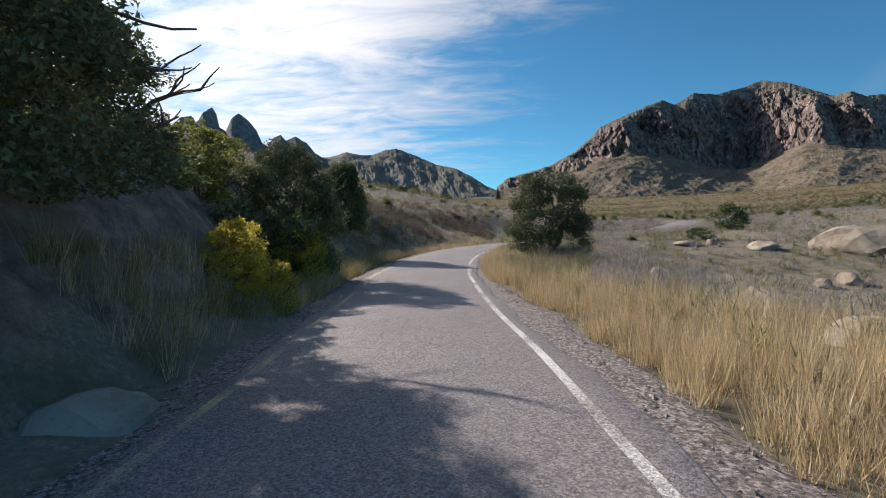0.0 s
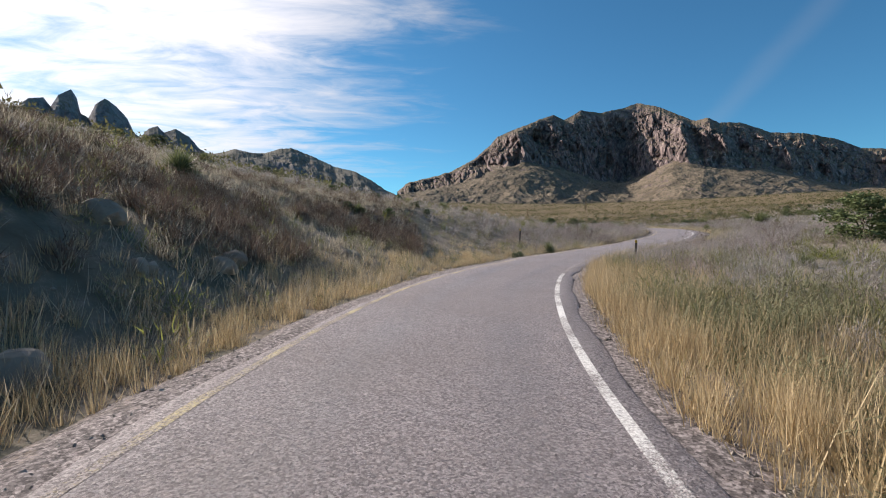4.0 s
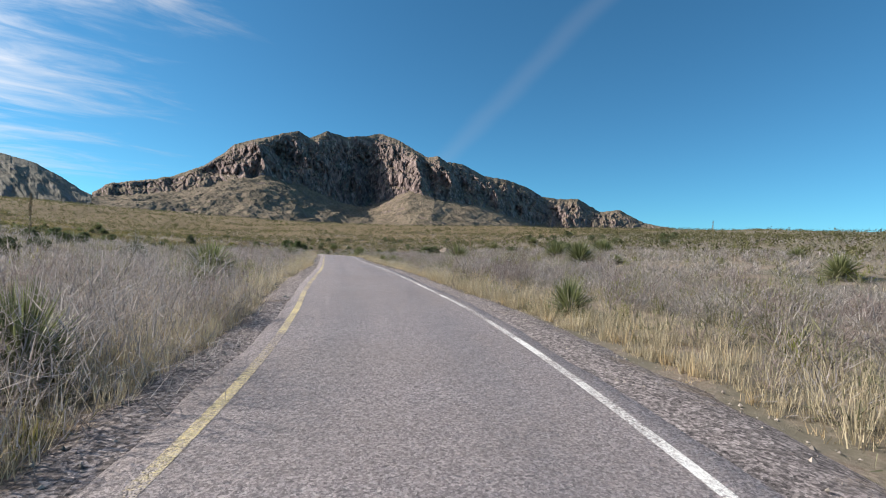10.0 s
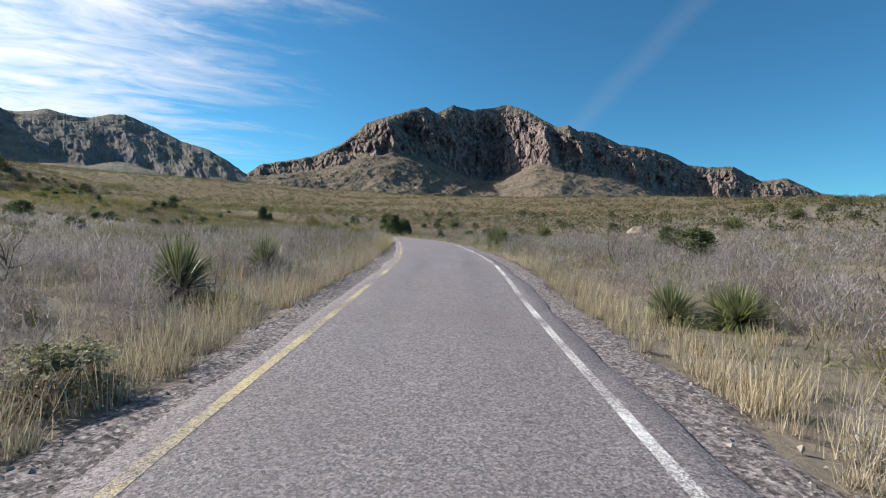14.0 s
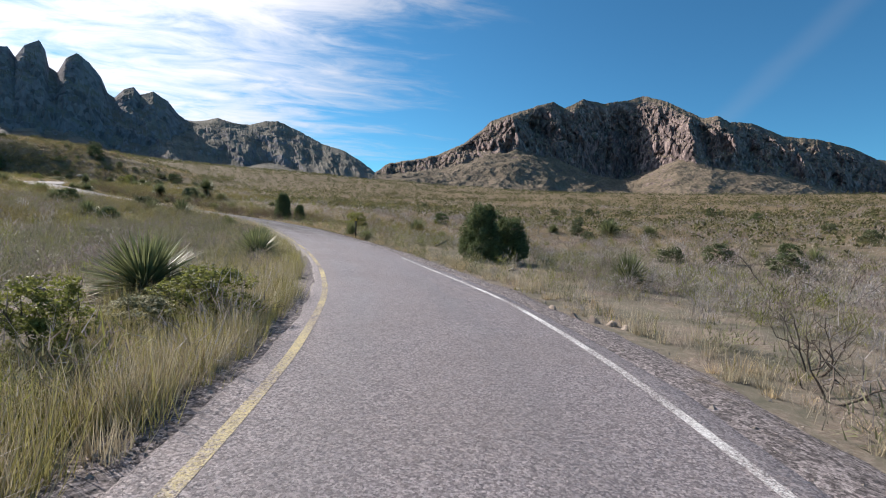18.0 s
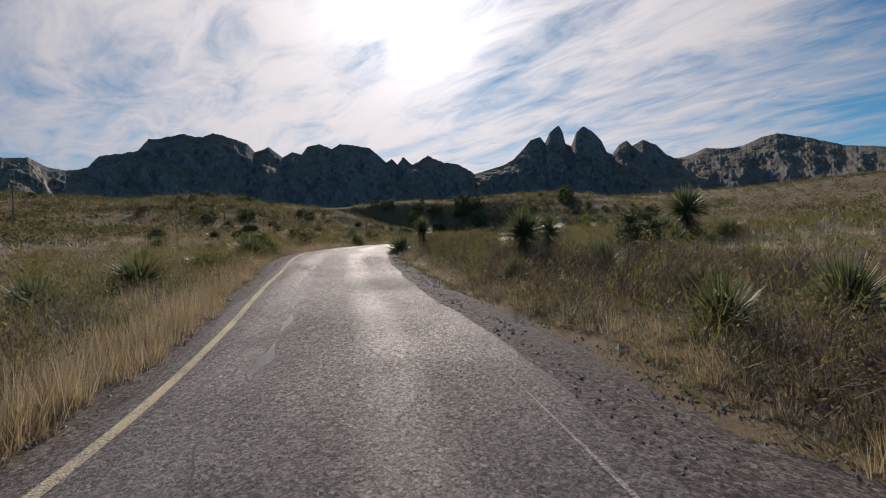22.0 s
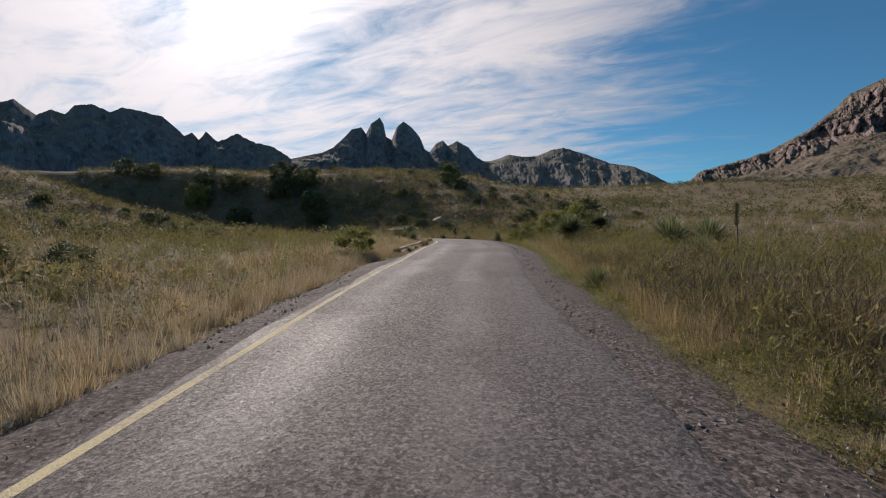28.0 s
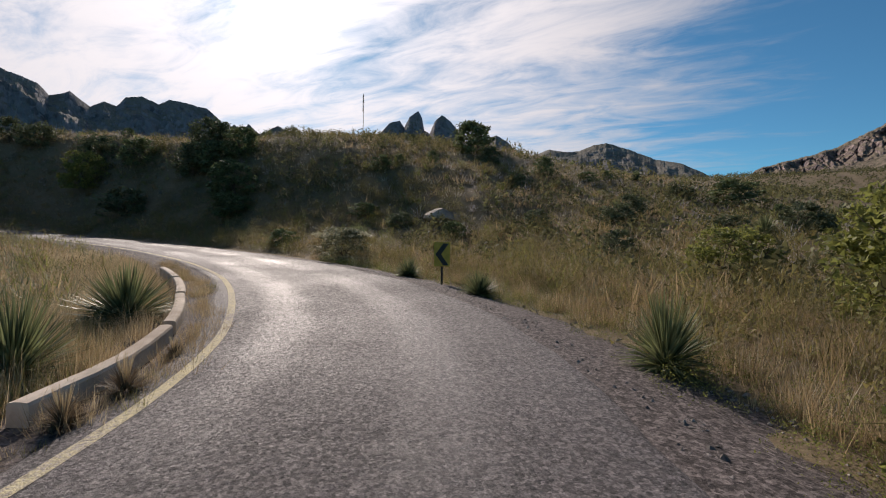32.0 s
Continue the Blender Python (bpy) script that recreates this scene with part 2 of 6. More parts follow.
def mat_asphalt():
    m = material("chip_sealed_asphalt", 0.7, 0.36)
    grit, coarse = m.noise(m.wpos, 150.0, 2, 0.7), m.noise(m.wpos, 75.0, 3, 0.7)
    clump = m.noise(m.wpos, 9.0, 4, 0.7)
    wear = m.noise(m.mapping(m.wpos, (0.5, 0.5, 0.5)), 0.7, 5, 0.6)
    stone = m.add("ShaderNodeSeparateColor", {0: m.add("ShaderNodeTexVoronoi", {"Vector": m.wpos, "Scale": 62.0}).outputs["Color"]}).outputs[0]
    chips = m.ramp(m.math("ADD", m.math("ADD", m.math("MULTIPLY", grit, 0.36), m.math("MULTIPLY", coarse, 0.3)), m.math("ADD", m.math("MULTIPLY", stone, 0.34), m.math("MULTIPLY", m.math("SUBTRACT", clump, 0.5), 0.07))),
                   [(0.28, (0.1, 0.085, 0.088)), (0.5, (0.25, 0.217, 0.22)), (0.72, (0.47, 0.413, 0.412))])
    color = m.mix(m.span(wear, 0.4, 0.7, 0.0, 0.35), chips, (0.23, 0.198, 0.187))
    # past the bend: coarser chips, with the backlit darkness put into the colour
    loose = m.add("ShaderNodeSeparateColor", {0: m.add("ShaderNodeTexVoronoi", {"Vector": m.wpos, "Scale": 34.0}).outputs["Color"]}).outputs[1]
    north = m.add("ShaderNodeSeparateXYZ", {0: m.wpos}).outputs[1]
    color = m.mix(m.span(m.math("ADD", north, m.math("MULTIPLY", wear, 6.0)), 192.0, 206.0, 0.0, 1.0), color, m.mix(1.0, m.mix(1.0, color, (0.38, 0.375, 0.37), "MULTIPLY"), m.ramp(loose, [(0.2, (0.55, 0.55, 0.55)), (0.8, (1.5, 1.5, 1.5))]), "MULTIPLY"))
    # wheel tracks, polished by tyres, either side of the loose middle
    across = m.add("ShaderNodeAttribute", attribute_name="across").outputs["Fac"]
    track = m.math("ABSOLUTE", m.math("SUBTRACT", m.math("ABSOLUTE", m.math("ADD", across, m.math("MULTIPLY", wear, 0.3))), 0.82))
    track = m.math("MULTIPLY", m.span(track, 0.5, 0.1), m.span(m.noise(m.wpos, 0.25, 4), 0.3, 0.55))
    color = m.mix(m.math("MULTIPLY", track, 0.18), color, (0.14, 0.125, 0.128))
    bump = m.math("ADD", m.math("MULTIPLY", grit, 0.6), coarse)
    chip = m.add("ShaderNodeTexVoronoi", {"Vector": m.wpos, "Scale": 56.0}).outputs["Color"]
    lean = m.add("ShaderNodeVectorMath", {0: m.add("ShaderNodeVectorMath", {0: chip, 1: (0.5, 0.5, 0.5)}, operation="SUBTRACT").outputs[0], "Scale": 0.62}, operation="SCALE").outputs[0]
    tilted = m.add("ShaderNodeVectorMath", {0: m.add("ShaderNodeVectorMath", {0: m.add("ShaderNodeNewGeometry").outputs["Normal"], 1: lean}, operation="ADD").outputs[0]}, operation="NORMALIZE").outputs[0]
    each = m.add("ShaderNodeSeparateColor", {0: chip}).outputs[2]
    gloss = m.math("SUBTRACT", m.math("ADD", m.span(wear, 0.3, 0.7, 0.5, 0.66), m.math("MULTIPLY", each, 0.3)), m.math("MULTIPLY", track, 0.16))
    finish(m, color, None, rough=gloss)
    m.tree.links.new(m.add("ShaderNodeBump", {"Height": bump, "Strength": 0.7, "Distance": 0.02, "Normal": tilted}).outputs[0], m.bsdf.inputs["Normal"])
    return m.mat


def mat_paint(name, color, worn):
    m = material(name, 0.85, 0.15)
    chips = m.add("ShaderNodeTexVoronoi", {"Vector": m.wpos, "Scale": 75.0}).outputs
    rub = m.math("ADD", m.math("MULTIPLY", m.noise(m.wpos, 30.0, 6, 0.85), 0.7), m.math("MULTIPLY", m.noise(m.wpos, 0.8, 3), 0.4))
    under = m.ramp(m.add("ShaderNodeSeparateColor", {0: chips["Color"]}).outputs[0], [(0.1, (0.11, 0.095, 0.095)), (0.9, (0.38, 0.335, 0.325))])
    col = m.mix(m.span(rub, worn - 0.1, worn + 0.1), color, under)
    return finish(m, col, m.math("MULTIPLY", chips["Distance"], -1.0), 0.6, 0.01)


def mat_gravel():
    m = material("roadside_gravel", 0.9, 0.2)
    clump, fine, grit = m.noise(m.wpos, 1.3, 5, 0.65), m.noise(m.wpos, 26.0, 5, 0.8), m.noise(m.wpos, 80.0, 3, 0.75)
    stone = m.add("ShaderNodeSeparateColor", {0: m.add("ShaderNodeTexVoronoi", {"Vector": m.wpos, "Scale": 48.0}).outputs["Color"]}).outputs[0]
    chips = m.ramp(m.math("ADD", m.math("ADD", m.math("MULTIPLY", fine, 0.4), m.math("MULTIPLY", grit, 0.35)), m.math("MULTIPLY", stone, 0.25)),
                   [(0.3, (0.05, 0.043, 0.042)), (0.5, (0.21, 0.179, 0.173)), (0.72, (0.47, 0.41, 0.39))])
    dirt = m.ramp(fine, [(0.3, (0.12, 0.088, 0.064)), (0.7, (0.3, 0.235, 0.18))])
    outward = m.add("ShaderNodeAttribute", attribute_name="across").outputs["Fac"]
    soiled = m.math("ADD", m.math("ADD", clump, m.math("MULTIPLY", fine, 0.5)), m.math("MULTIPLY", outward, 0.35))
    col = m.mix(m.span(soiled, 0.98, 1.2), chips, dirt)
    north = m.add("ShaderNodeSeparateXYZ", {0: m.wpos}).outputs[1]
    coarse = m.add("ShaderNodeSeparateColor", {0: m.add("ShaderNodeTexVoronoi", {"Vector": m.wpos, "Scale": 24.0}).outputs["Color"]}).outputs[1]
    col = m.mix(1.0, col, m.ramp(coarse, [(0.15, (0.55, 0.55, 0.55)), (0.85, (1.4, 1.4, 1.4))]), "MULTIPLY")
    # shoulder darkened northward too, matching the backlit darkness put into the seal
    col = m.mix(m.span(north, 190.0, 208.0), col, m.mix(1.0, col, (0.52, 0.505, 0.49), "MULTIPLY"))
    return finish(m, col, m.math("ADD", m.math("ADD", fine, m.math("MULTIPLY", grit, 0.4)), m.math("MULTIPLY", clump, 0.5)), 0.8, 0.022)


def mat_leaf(name, dark, light, rough=0.6, patch=0.25, through=0.25):
    """Thin plant matter: each leaf or blade its own tone, and larger patches."""
    m = material(name, rough, 0.25)
    each = m.add("ShaderNodeNewGeometry").outputs["Random Per Island"]
    patches = m.noise(m.wpos, patch, 3)
    tone = m.math("ADD", m.math("MULTIPLY", each, 0.65), m.math("MULTIPLY", patches, 0.5))
    col = m.ramp(tone, [(0.15, dark), (0.95, light)])
    finish(m, col)
    lucent = m.add("ShaderNodeBsdfTranslucent", {0: col})
    both_sides = m.add("ShaderNodeMixShader", {0: through, 1: m.bsdf.outputs[0], 2: lucent.outputs[0]})
    out = [k for k in m.tree.nodes if k.type == "OUTPUT_MATERIAL"][0]
    m.tree.links.new(both_sides.outputs[0], out.inputs[0])
    return m.mat


def mat_bark(name, dark, light):
    m = material(name, 0.9, 0.2)
    grain = m.noise(m.mapping(m.at, (12, 12, 2.5)), 3.0, 5, 0.65)
    return finish(m, m.ramp(grain, [(0.3, dark), (0.7, light)]), grain, 0.6, 0.02)


def mat_boulder():
    m = material("granite_boulder", 0.85, 0.25)
    big, grain = m.noise(m.wpos, 0.9, 5, 0.6), m.noise(m.wpos, 22.0, 4, 0.7)
    col = m.ramp(big, [(0.3, (0.15, 0.112, 0.085)), (0.5, (0.29, 0.233, 0.185)), (0.72, (0.46, 0.395, 0.33))])
    col = m.mix(m.span(grain, 0.55, 0.75, 0.0, 0.45), col, (0.1, 0.085, 0.075))
    return finish(m, col, m.math("ADD", big, m.math("MULTIPLY", grain, 0.2)), 0.5, 0.1)


def mat_mountain(name, rock, pale, scrub, grass, scale=1.0):
    """Crags where it is steep, grass and dotted scrub where it is not."""
    m = material(name, 0.95, 0.1)
    up = m.add("ShaderNodeSeparateXYZ", {0: m.add("ShaderNodeNewGeometry").outputs["Normal"]}).outputs[2]
    crag = m.noise(m.mapping(m.wpos, (1, 1, 0.35)), 0.035 * scale, 8, 0.68)
    broad = m.noise(m.wpos, 0.006 * scale, 4)
    block = m.add("ShaderNodeSeparateColor", {0: m.add("ShaderNodeTexVoronoi", {"Vector": m.mapping(m.wpos, (1, 1, 0.6)), "Scale": 0.11 * scale}).outputs["Color"]}).outputs[0]
    face = m.math("ADD", m.math("MULTIPLY", crag, 0.75), m.math("MULTIPLY", block, 0.25))
    stone = m.ramp(face, [(0.33, tuple(c * 0.5 for c in rock)), (0.5, rock), (0.7, pale)])
    dots = m.add("ShaderNodeTexVoronoi", {"Vector": m.wpos, "Scale": 0.15 * scale}).outputs["Distance"]
    dots = m.span(m.math("ADD", dots, m.math("MULTIPLY", broad, 0.5)), 0.8, 0.5)
    slope = m.mix(m.span(m.noise(m.wpos, 0.02 * scale, 5), 0.4, 0.65), grass, tuple(c * 0.66 for c in grass))
    slope = m.mix(m.math("MULTIPLY", dots, 0.75), slope, scrub)
    steep = m.math("ADD", up, m.math("MULTIPLY", m.math("SUBTRACT", crag, 0.5), 0.9))
    outcrop = m.noise(m.wpos, 0.012 * scale, 6, 0.7)
    steep = m.math("ADD", steep, m.math("MULTIPLY", m.math("SUBTRACT", outcrop, 0.5), 0.9))
    col = m.mix(m.span(steep, 0.5, 0.84), stone, slope)
    return finish(m, col, m.math("ADD", crag, m.math("MULTIPLY", block, 0.25)), 0.8, 9.0)


soil = mat_ground()
asphalt = mat_asphalt()
yellow_paint = mat_paint("worn_yellow_paint", (0.6, 0.5, 0.27), 0.525)
yellow_firm = mat_paint("firm_yellow_paint", (0.58, 0.5, 0.3), 0.575)
white_paint = mat_paint("worn_white_paint", (0.8, 0.78, 0.75), 0.54)
gravel = mat_gravel()
granite = mat_boulder()
straw = mat_leaf("dry_golden_grass", (0.24, 0.165, 0.085), (0.76, 0.61, 0.38), 0.6, 0.2, 0.3)
grey_twig = mat_leaf("dry_grey_twigs", (0.13, 0.113, 0.107), (0.55, 0.5, 0.475), 0.8, 0.1, 0.35)
sage = mat_leaf("grey_green_scrub", (0.085, 0.086, 0.045), (0.31, 0.3, 0.17), 0.7, 0.1, 0.3)
olive = mat_leaf("olive_green_leaves", (0.075, 0.085, 0.022), (0.3, 0.31, 0.085), 0.6, 0.15, 0.45)
juniper_leaf = mat_leaf("dark_juniper_leaves", (0.045, 0.06, 0.028), (0.19, 0.23, 0.1), 0.75, 0.6, 0.3)
oak_leaf = mat_leaf("dark_green_oak_leaves", (0.048, 0.06, 0.032), (0.18, 0.2, 0.1), 0.75, 0.6, 0.2)
gold_leaf = mat_leaf("yellow_autumn_leaves", (0.24, 0.21, 0.03), (0.68, 0.55, 0.09), 0.55, 0.6, 0.5)
blade_green = mat_leaf("grey_green_blades", (0.06, 0.075, 0.034), (0.28, 0.3, 0.14), 0.45, 0.5, 0.32)
blade_dead = mat_leaf("dead_yucca_skirt", (0.1, 0.075, 0.045), (0.34, 0.27, 0.16), 0.8, 0.5, 0.1)
bark = mat_bark("grey_brown_bark", (0.05, 0.038, 0.028), (0.17, 0.135, 0.1))


# ---- number helpers ----
def lattice(ix, iy, seed):
    h = (ix * 374761393 + iy * 668265263 + seed * 1442695041) & 0xFFFFFFFF
    h = ((h ^ (h >> 13)) * 1274126177) & 0xFFFFFFFF
    return ((h ^ (h >> 16)) & 0xFFFF) / 65535.0


def value_noise(x, y, seed=0):
    ix, iy = np.floor(x).astype(np.int64), np.floor(y).astype(np.int64)
    u, v = x - ix, y - iy
    u, v = u * u * (3 - 2 * u), v * v * (3 - 2 * v)
    a, b = lattice(ix, iy, seed), lattice(ix + 1, iy, seed)
    c, d = lattice(ix, iy + 1, seed), lattice(ix + 1, iy + 1, seed)
    return (a + (b - a) * u) * (1 - v) + (c + (d - c) * u) * v


def fbm(x, y, octaves=4, seed=0, ridged=False):
    total, amp, norm = 0.0, 1.0, 0.0
    for k in range(octaves):
        w = value_noise(x * 2**k, y * 2**k, seed + k)
        total = total + amp * ((1 - np.abs(2 * w - 1)) if ridged else w)
        norm, amp = norm + amp, amp * 0.5
    return total / norm


def cells(x, y, seed):
    """Broken blocks: a tone for each cell, and how far each point lies from its cell's edge."""
    ix, iy = np.floor(x).astype(np.int64), np.floor(y).astype(np.int64)
    first, second, tone = np.full(np.shape(x), 9.0), np.full(np.shape(x), 9.0), np.zeros(np.shape(x))
    for i in (-1, 0, 1):
        for j in (-1, 0, 1):
            jx, jy = lattice(ix + i, iy + j, seed), lattice(ix + i, iy + j, seed + 7)
            d = np.hypot(ix + i + jx - x, iy + j + jy - y)
            near = d < first
            second = np.where(near, first, np.minimum(second, d))
            tone = np.where(near, lattice(ix + i, iy + j, seed + 13), tone)
            first = np.where(near, d, first)
    return tone, second - first


def smooth(x, a, b):
    u = np.clip((np.asarray(x, float) - a) / (b - a), 0, 1)
    return u * u * (3 - 2 * u)


# ---- the plan: the road's middle line, metres ----
ROAD_A = [(8.9, -9.0, -5.6), (6.6, 3.5, -5.5), (4.8, 17.0, -5.48), (3.38, 27.76, -5.48), (2.28, 36.29, -5.53), (1.47, 45.25, -5.48), (1.32, 54.24, -5.34), (2.81, 63.10, -5.17), (5.86, 71.50, -5.09), (10.27, 79.35, -5.01), (16.27, 86.07, -4.73), (22.56, 92.40, -4.29), (28.50, 99.24, -3.70), (33.05, 106.96, -3.24), (36.67, 115.20, -2.92), (40.13, 123.51, -2.70), (43.39, 131.90, -2.55), (46.71, 140.26, -2.35), (50.04, 148.63, -2.06)]
ROAD_B = [(52.59, 157.24, -1.89), (54.75, 166.00, -1.83), (55.13, 174.91, -1.79), (53.67, 183.87, -1.68), (51.19, 192.42, -1.48), (47.77, 200.69, -1.19), (42.05, 207.52, -0.77), (34.80, 212.67, -0.30), (26.98, 217.13, 0.32), (19.33, 222.06, 1.08), (13.06, 228.44, 1.54), (8.25, 236.04, 1.84), (4.35, 244.14, 2.17), (0.86, 252.43, 2.60), (-2.29, 260.87, 2.98), (-6.13, 269.00, 3.30)]
ROAD_C = [(-10.2, 274.0, 3.5), (-17.0, 278.0, 3.62), (-26.0, 281.0, 3.75), (-37.0, 283.0, 3.95), (-50.0, 283.5, 4.3), (-66.0, 281.0, 5.0), (-84.0, 274.0, 6.0)]
knots = np.array(ROAD_A + ROAD_B + ROAD_C)


def curve(points, step):
    """A smooth line through the points, at even steps."""
    p = np.vstack([2 * points[0] - points[1], points, 2 * points[-1] - points[-2]])
    u = np.linspace(0, 1, 24, endpoint=False)[:, None]
    rows = [p1 + 0.5 * u * (p2 - p0 + u * (2 * p0 - 5 * p1 + 4 * p2 - p3 + u * (3 * (p1 - p2) + p3 - p0)))
            for p0, p1, p2, p3 in zip(p, p[1:], p[2:], p[3:])]
    line = np.vstack(rows + [points[-1:]])
    far = np.r_[0, np.cumsum(np.linalg.norm(np.diff(line[:, :2], axis=0), axis=1))]
    at = np.arange(0, far[-1], step)
    return np.stack([np.interp(at, far, line[:, k]) for k in range(3)], 1)


road_line = curve(knots, 0.5)
tangent = np.gradient(road_line[:, :2], axis=0)
tangent /= np.linalg.norm(tangent, axis=1)[:, None]
rightward = np.stack([tangent[:, 1], -tangent[:, 0]], 1)
START = 0.5 * float(np.hypot(road_line[:, 0] - 3.38, road_line[:, 1] - 27.76).argmin())  # metres of road before the drive begins


def on_road(s, d):
    """The plan position s metres along the road and d metres to the right of its middle."""
    k = np.clip((np.asarray(s, float) + START) / 0.5, 0, len(road_line) - 1.001)
    i = k.astype(int)
    f = (k - i)[..., None]
    p = road_line[i] * (1 - f) + road_line[i + 1] * f
    r = rightward[i] * (1 - f) + rightward[i + 1] * f
    return np.concatenate([p[..., :2] + r * np.asarray(d, float)[..., None], p[..., 2:]], -1)


def near_road(x, y):
    """How far along the road, how far to its right, and the road's height there."""
    x, y = np.ravel(x), np.ravel(y)
    s, d, z = np.empty(len(x)), np.empty(len(x)), np.empty(len(x))
    coarse = road_line[::2]
    for lo in range(0, len(x), 20000):
        q = np.stack([x[lo:lo + 20000], y[lo:lo + 20000]], 1)
        i = ((q[:, None, 0] - coarse[None, :, 0]) ** 2 + (q[:, None, 1] - coarse[None, :, 1]) ** 2).argmin(1) * 2
        off = q - road_line[i, :2]
        ahead = (off * tangent[i]).sum(1)
        i2 = np.clip(i + np.sign(ahead).astype(int), 0, len(road_line) - 1)
        f = np.clip(np.abs(ahead) / 0.5, 0, 1) * (i2 != i)
        far = np.linalg.norm(q - (road_line[i, :2] * (1 - f[:, None]) + road_line[i2, :2] * f[:, None]), axis=1)
        side = (off * rightward[i]).sum(1)
        s[lo:lo + 20000] = i * 0.5 - START + np.clip(ahead, -0.5, 0.5)
        d[lo:lo + 20000] = np.where(side >= 0, far, -far)
        z[lo:lo + 20000] = road_line[i, 2] * (1 - f) + road_line[i2, 2] * f
    return s, d, z


# heights of the open land, metres
LAND_A = np.array([(-8, 10, -2.2), (-10, 35, -1.6), (-12, 60, -0.5), (-8, 85, -0.5), (-9, 113, 2.6), (-5, 140, 3.2), (6, 151, 0.6), (-40, 60, 6), (-40, 110, 9),
                   (14, 40, -7.2), (16, 55, -7.0), (24, 68, -5.2), (40, 75, -4.2), (62, 101, -2.0), (110, 100, 1.5), (180, 130, 6.5), (300, 100, 16),
                   (22, 125, -2.6), (20, 160, -1.0), (30, 190, -1.4), (8, 195, 2.0), (-12, 180, 4.5), (60, 135, -1.8), (70, 165, -1.6), (128, 174, 5.0), (216, 223, 14.0)])
LAND_B = np.array([(70, 205, -1.4), (110, 260, 5.0), (68, 377, 15.0), (14, 328, 8.0), (14, 386, 17.0), (260, 331, 23.0), (413, 570, 33.0), (3, 430, 22.0),
                   (20, 218, 0.2), (2, 240, 2.3), (-22, 215, 4.6), (-46, 203, 7.6), (-27, 245, 5.2), (-45, 262, 6.6), (-56, 194, 11.5), (-48, 239, 11.0), (-58, 280, 13.4),
                   (-50, 293, 13.2), (-34, 302, 13.0), (-30, 320, 14.6), (-12, 310, 8.6), (-15, 287, 4.7), (-12, 348, 12.0), (8, 285, 4.4), (30, 270, 2.6), (50, 300, 5.0), (38, 235, 0.6), (22, 255, 2.0), (45, 260, 1.8)])
LAND_C = np.array([(-120, 200, 15), (-120, 300, 17), (-300, 250, 26), (-250, 500, 34), (0, 800, 40), (600, 900, 46), (700, 400, 38), (500, 0, 20), (0, -200, -12), (-200, -100, 5)])
land = np.vstack([LAND_A, LAND_B, LAND_C]).astype(float)
spread = np.sqrt(((land[:, None, :2] - land[None, :, :2]) ** 2).sum(2) + 100.0)
system = np.block([[spread, np.ones((len(land), 1))], [np.ones((1, len(land))), np.zeros((1, 1))]]) - np.diag(np.r_[np.full(len(land), -0.6), 0])
pull = np.linalg.solve(system, np.r_[land[:, 2], 0])


BANK_S, BANK_H = [-40, 6, 14, 18, 25, 34, 42, 52, 70], [2.4, 2.4, 2.4, 2.65, 2.65, 1.6, 0.45, 0.15, 0.0]


def ground(x, y):
    """The height of the land."""
    shape = np.shape(x)
    x, y = np.ravel(np.asarray(x, float)), np.ravel(np.asarray(y, float))
    s, d, zr = near_road(x, y)
    z = np.full(len(x), pull[-1])
    for (px, py, _), w in zip(land, pull):
        z += w * np.sqrt((x - px) ** 2 + (y - py) ** 2 + 100.0)
    away = np.hypot(x - 25, y - 160)
    z = z + (fbm(x * 0.05, y * 0.05, 4, 3) - 0.5) * 2.4 * smooth(np.abs(d), 6, 40) + (fbm(x * 0.35, y * 0.35, 3, 9) - 0.5) * 0.5 * smooth(np.abs(d), 3, 8)
    z = z - 60.0 * smooth(away, 1500, 4500)
    # low benches along the hill inside the last bends
    hill = smooth(-x, 4, 16) * smooth(y, 196, 212) * (1 - smooth(y, 330, 350)) * smooth(np.abs(d), 9, 16)
    z = z + 0.12 * hill * np.sin(z * 2.7 + 2.0 * fbm(x * 0.04, y * 0.04, 2, 8))
    a = np.abs(d)
    z = zr + (z - zr) * smooth(a, 3.0, 17.0)
    cut = np.interp(s, BANK_S, BANK_H) * smooth(-d, 2.5 + 1.3 * smooth(s, 6, 16), 4.6 + 3.2 * smooth(s, 7, 17) + 0.8 * fbm(x * 0.3, y * 0.3, 3, 5))
    cut = cut * (1 - 0.55 * smooth(-d, 9, 30))
    ditch = -0.16 * smooth(a, 2.2, 3.2) * (1 - smooth(a, 3.6, 6.0))
    z = z + cut + ditch - 0.07 * (1 - smooth(a, 2.0, 2.9))
    return z.reshape(shape)


def grid_mesh(name, x, y, z, mat, soft=True):
    """A mesh over a grid of points (2D arrays)."""
    h, w = x.shape
    co = np.stack([x, y, z], -1).reshape(-1, 3)
    i = np.arange(h * w).reshape(h, w)
    quads = np.stack([i[:-1, :-1], i[:-1, 1:], i[1:, 1:], i[1:, :-1]], -1).reshape(-1, 4)
    return poly_mesh(name, co, quads, mat, soft)


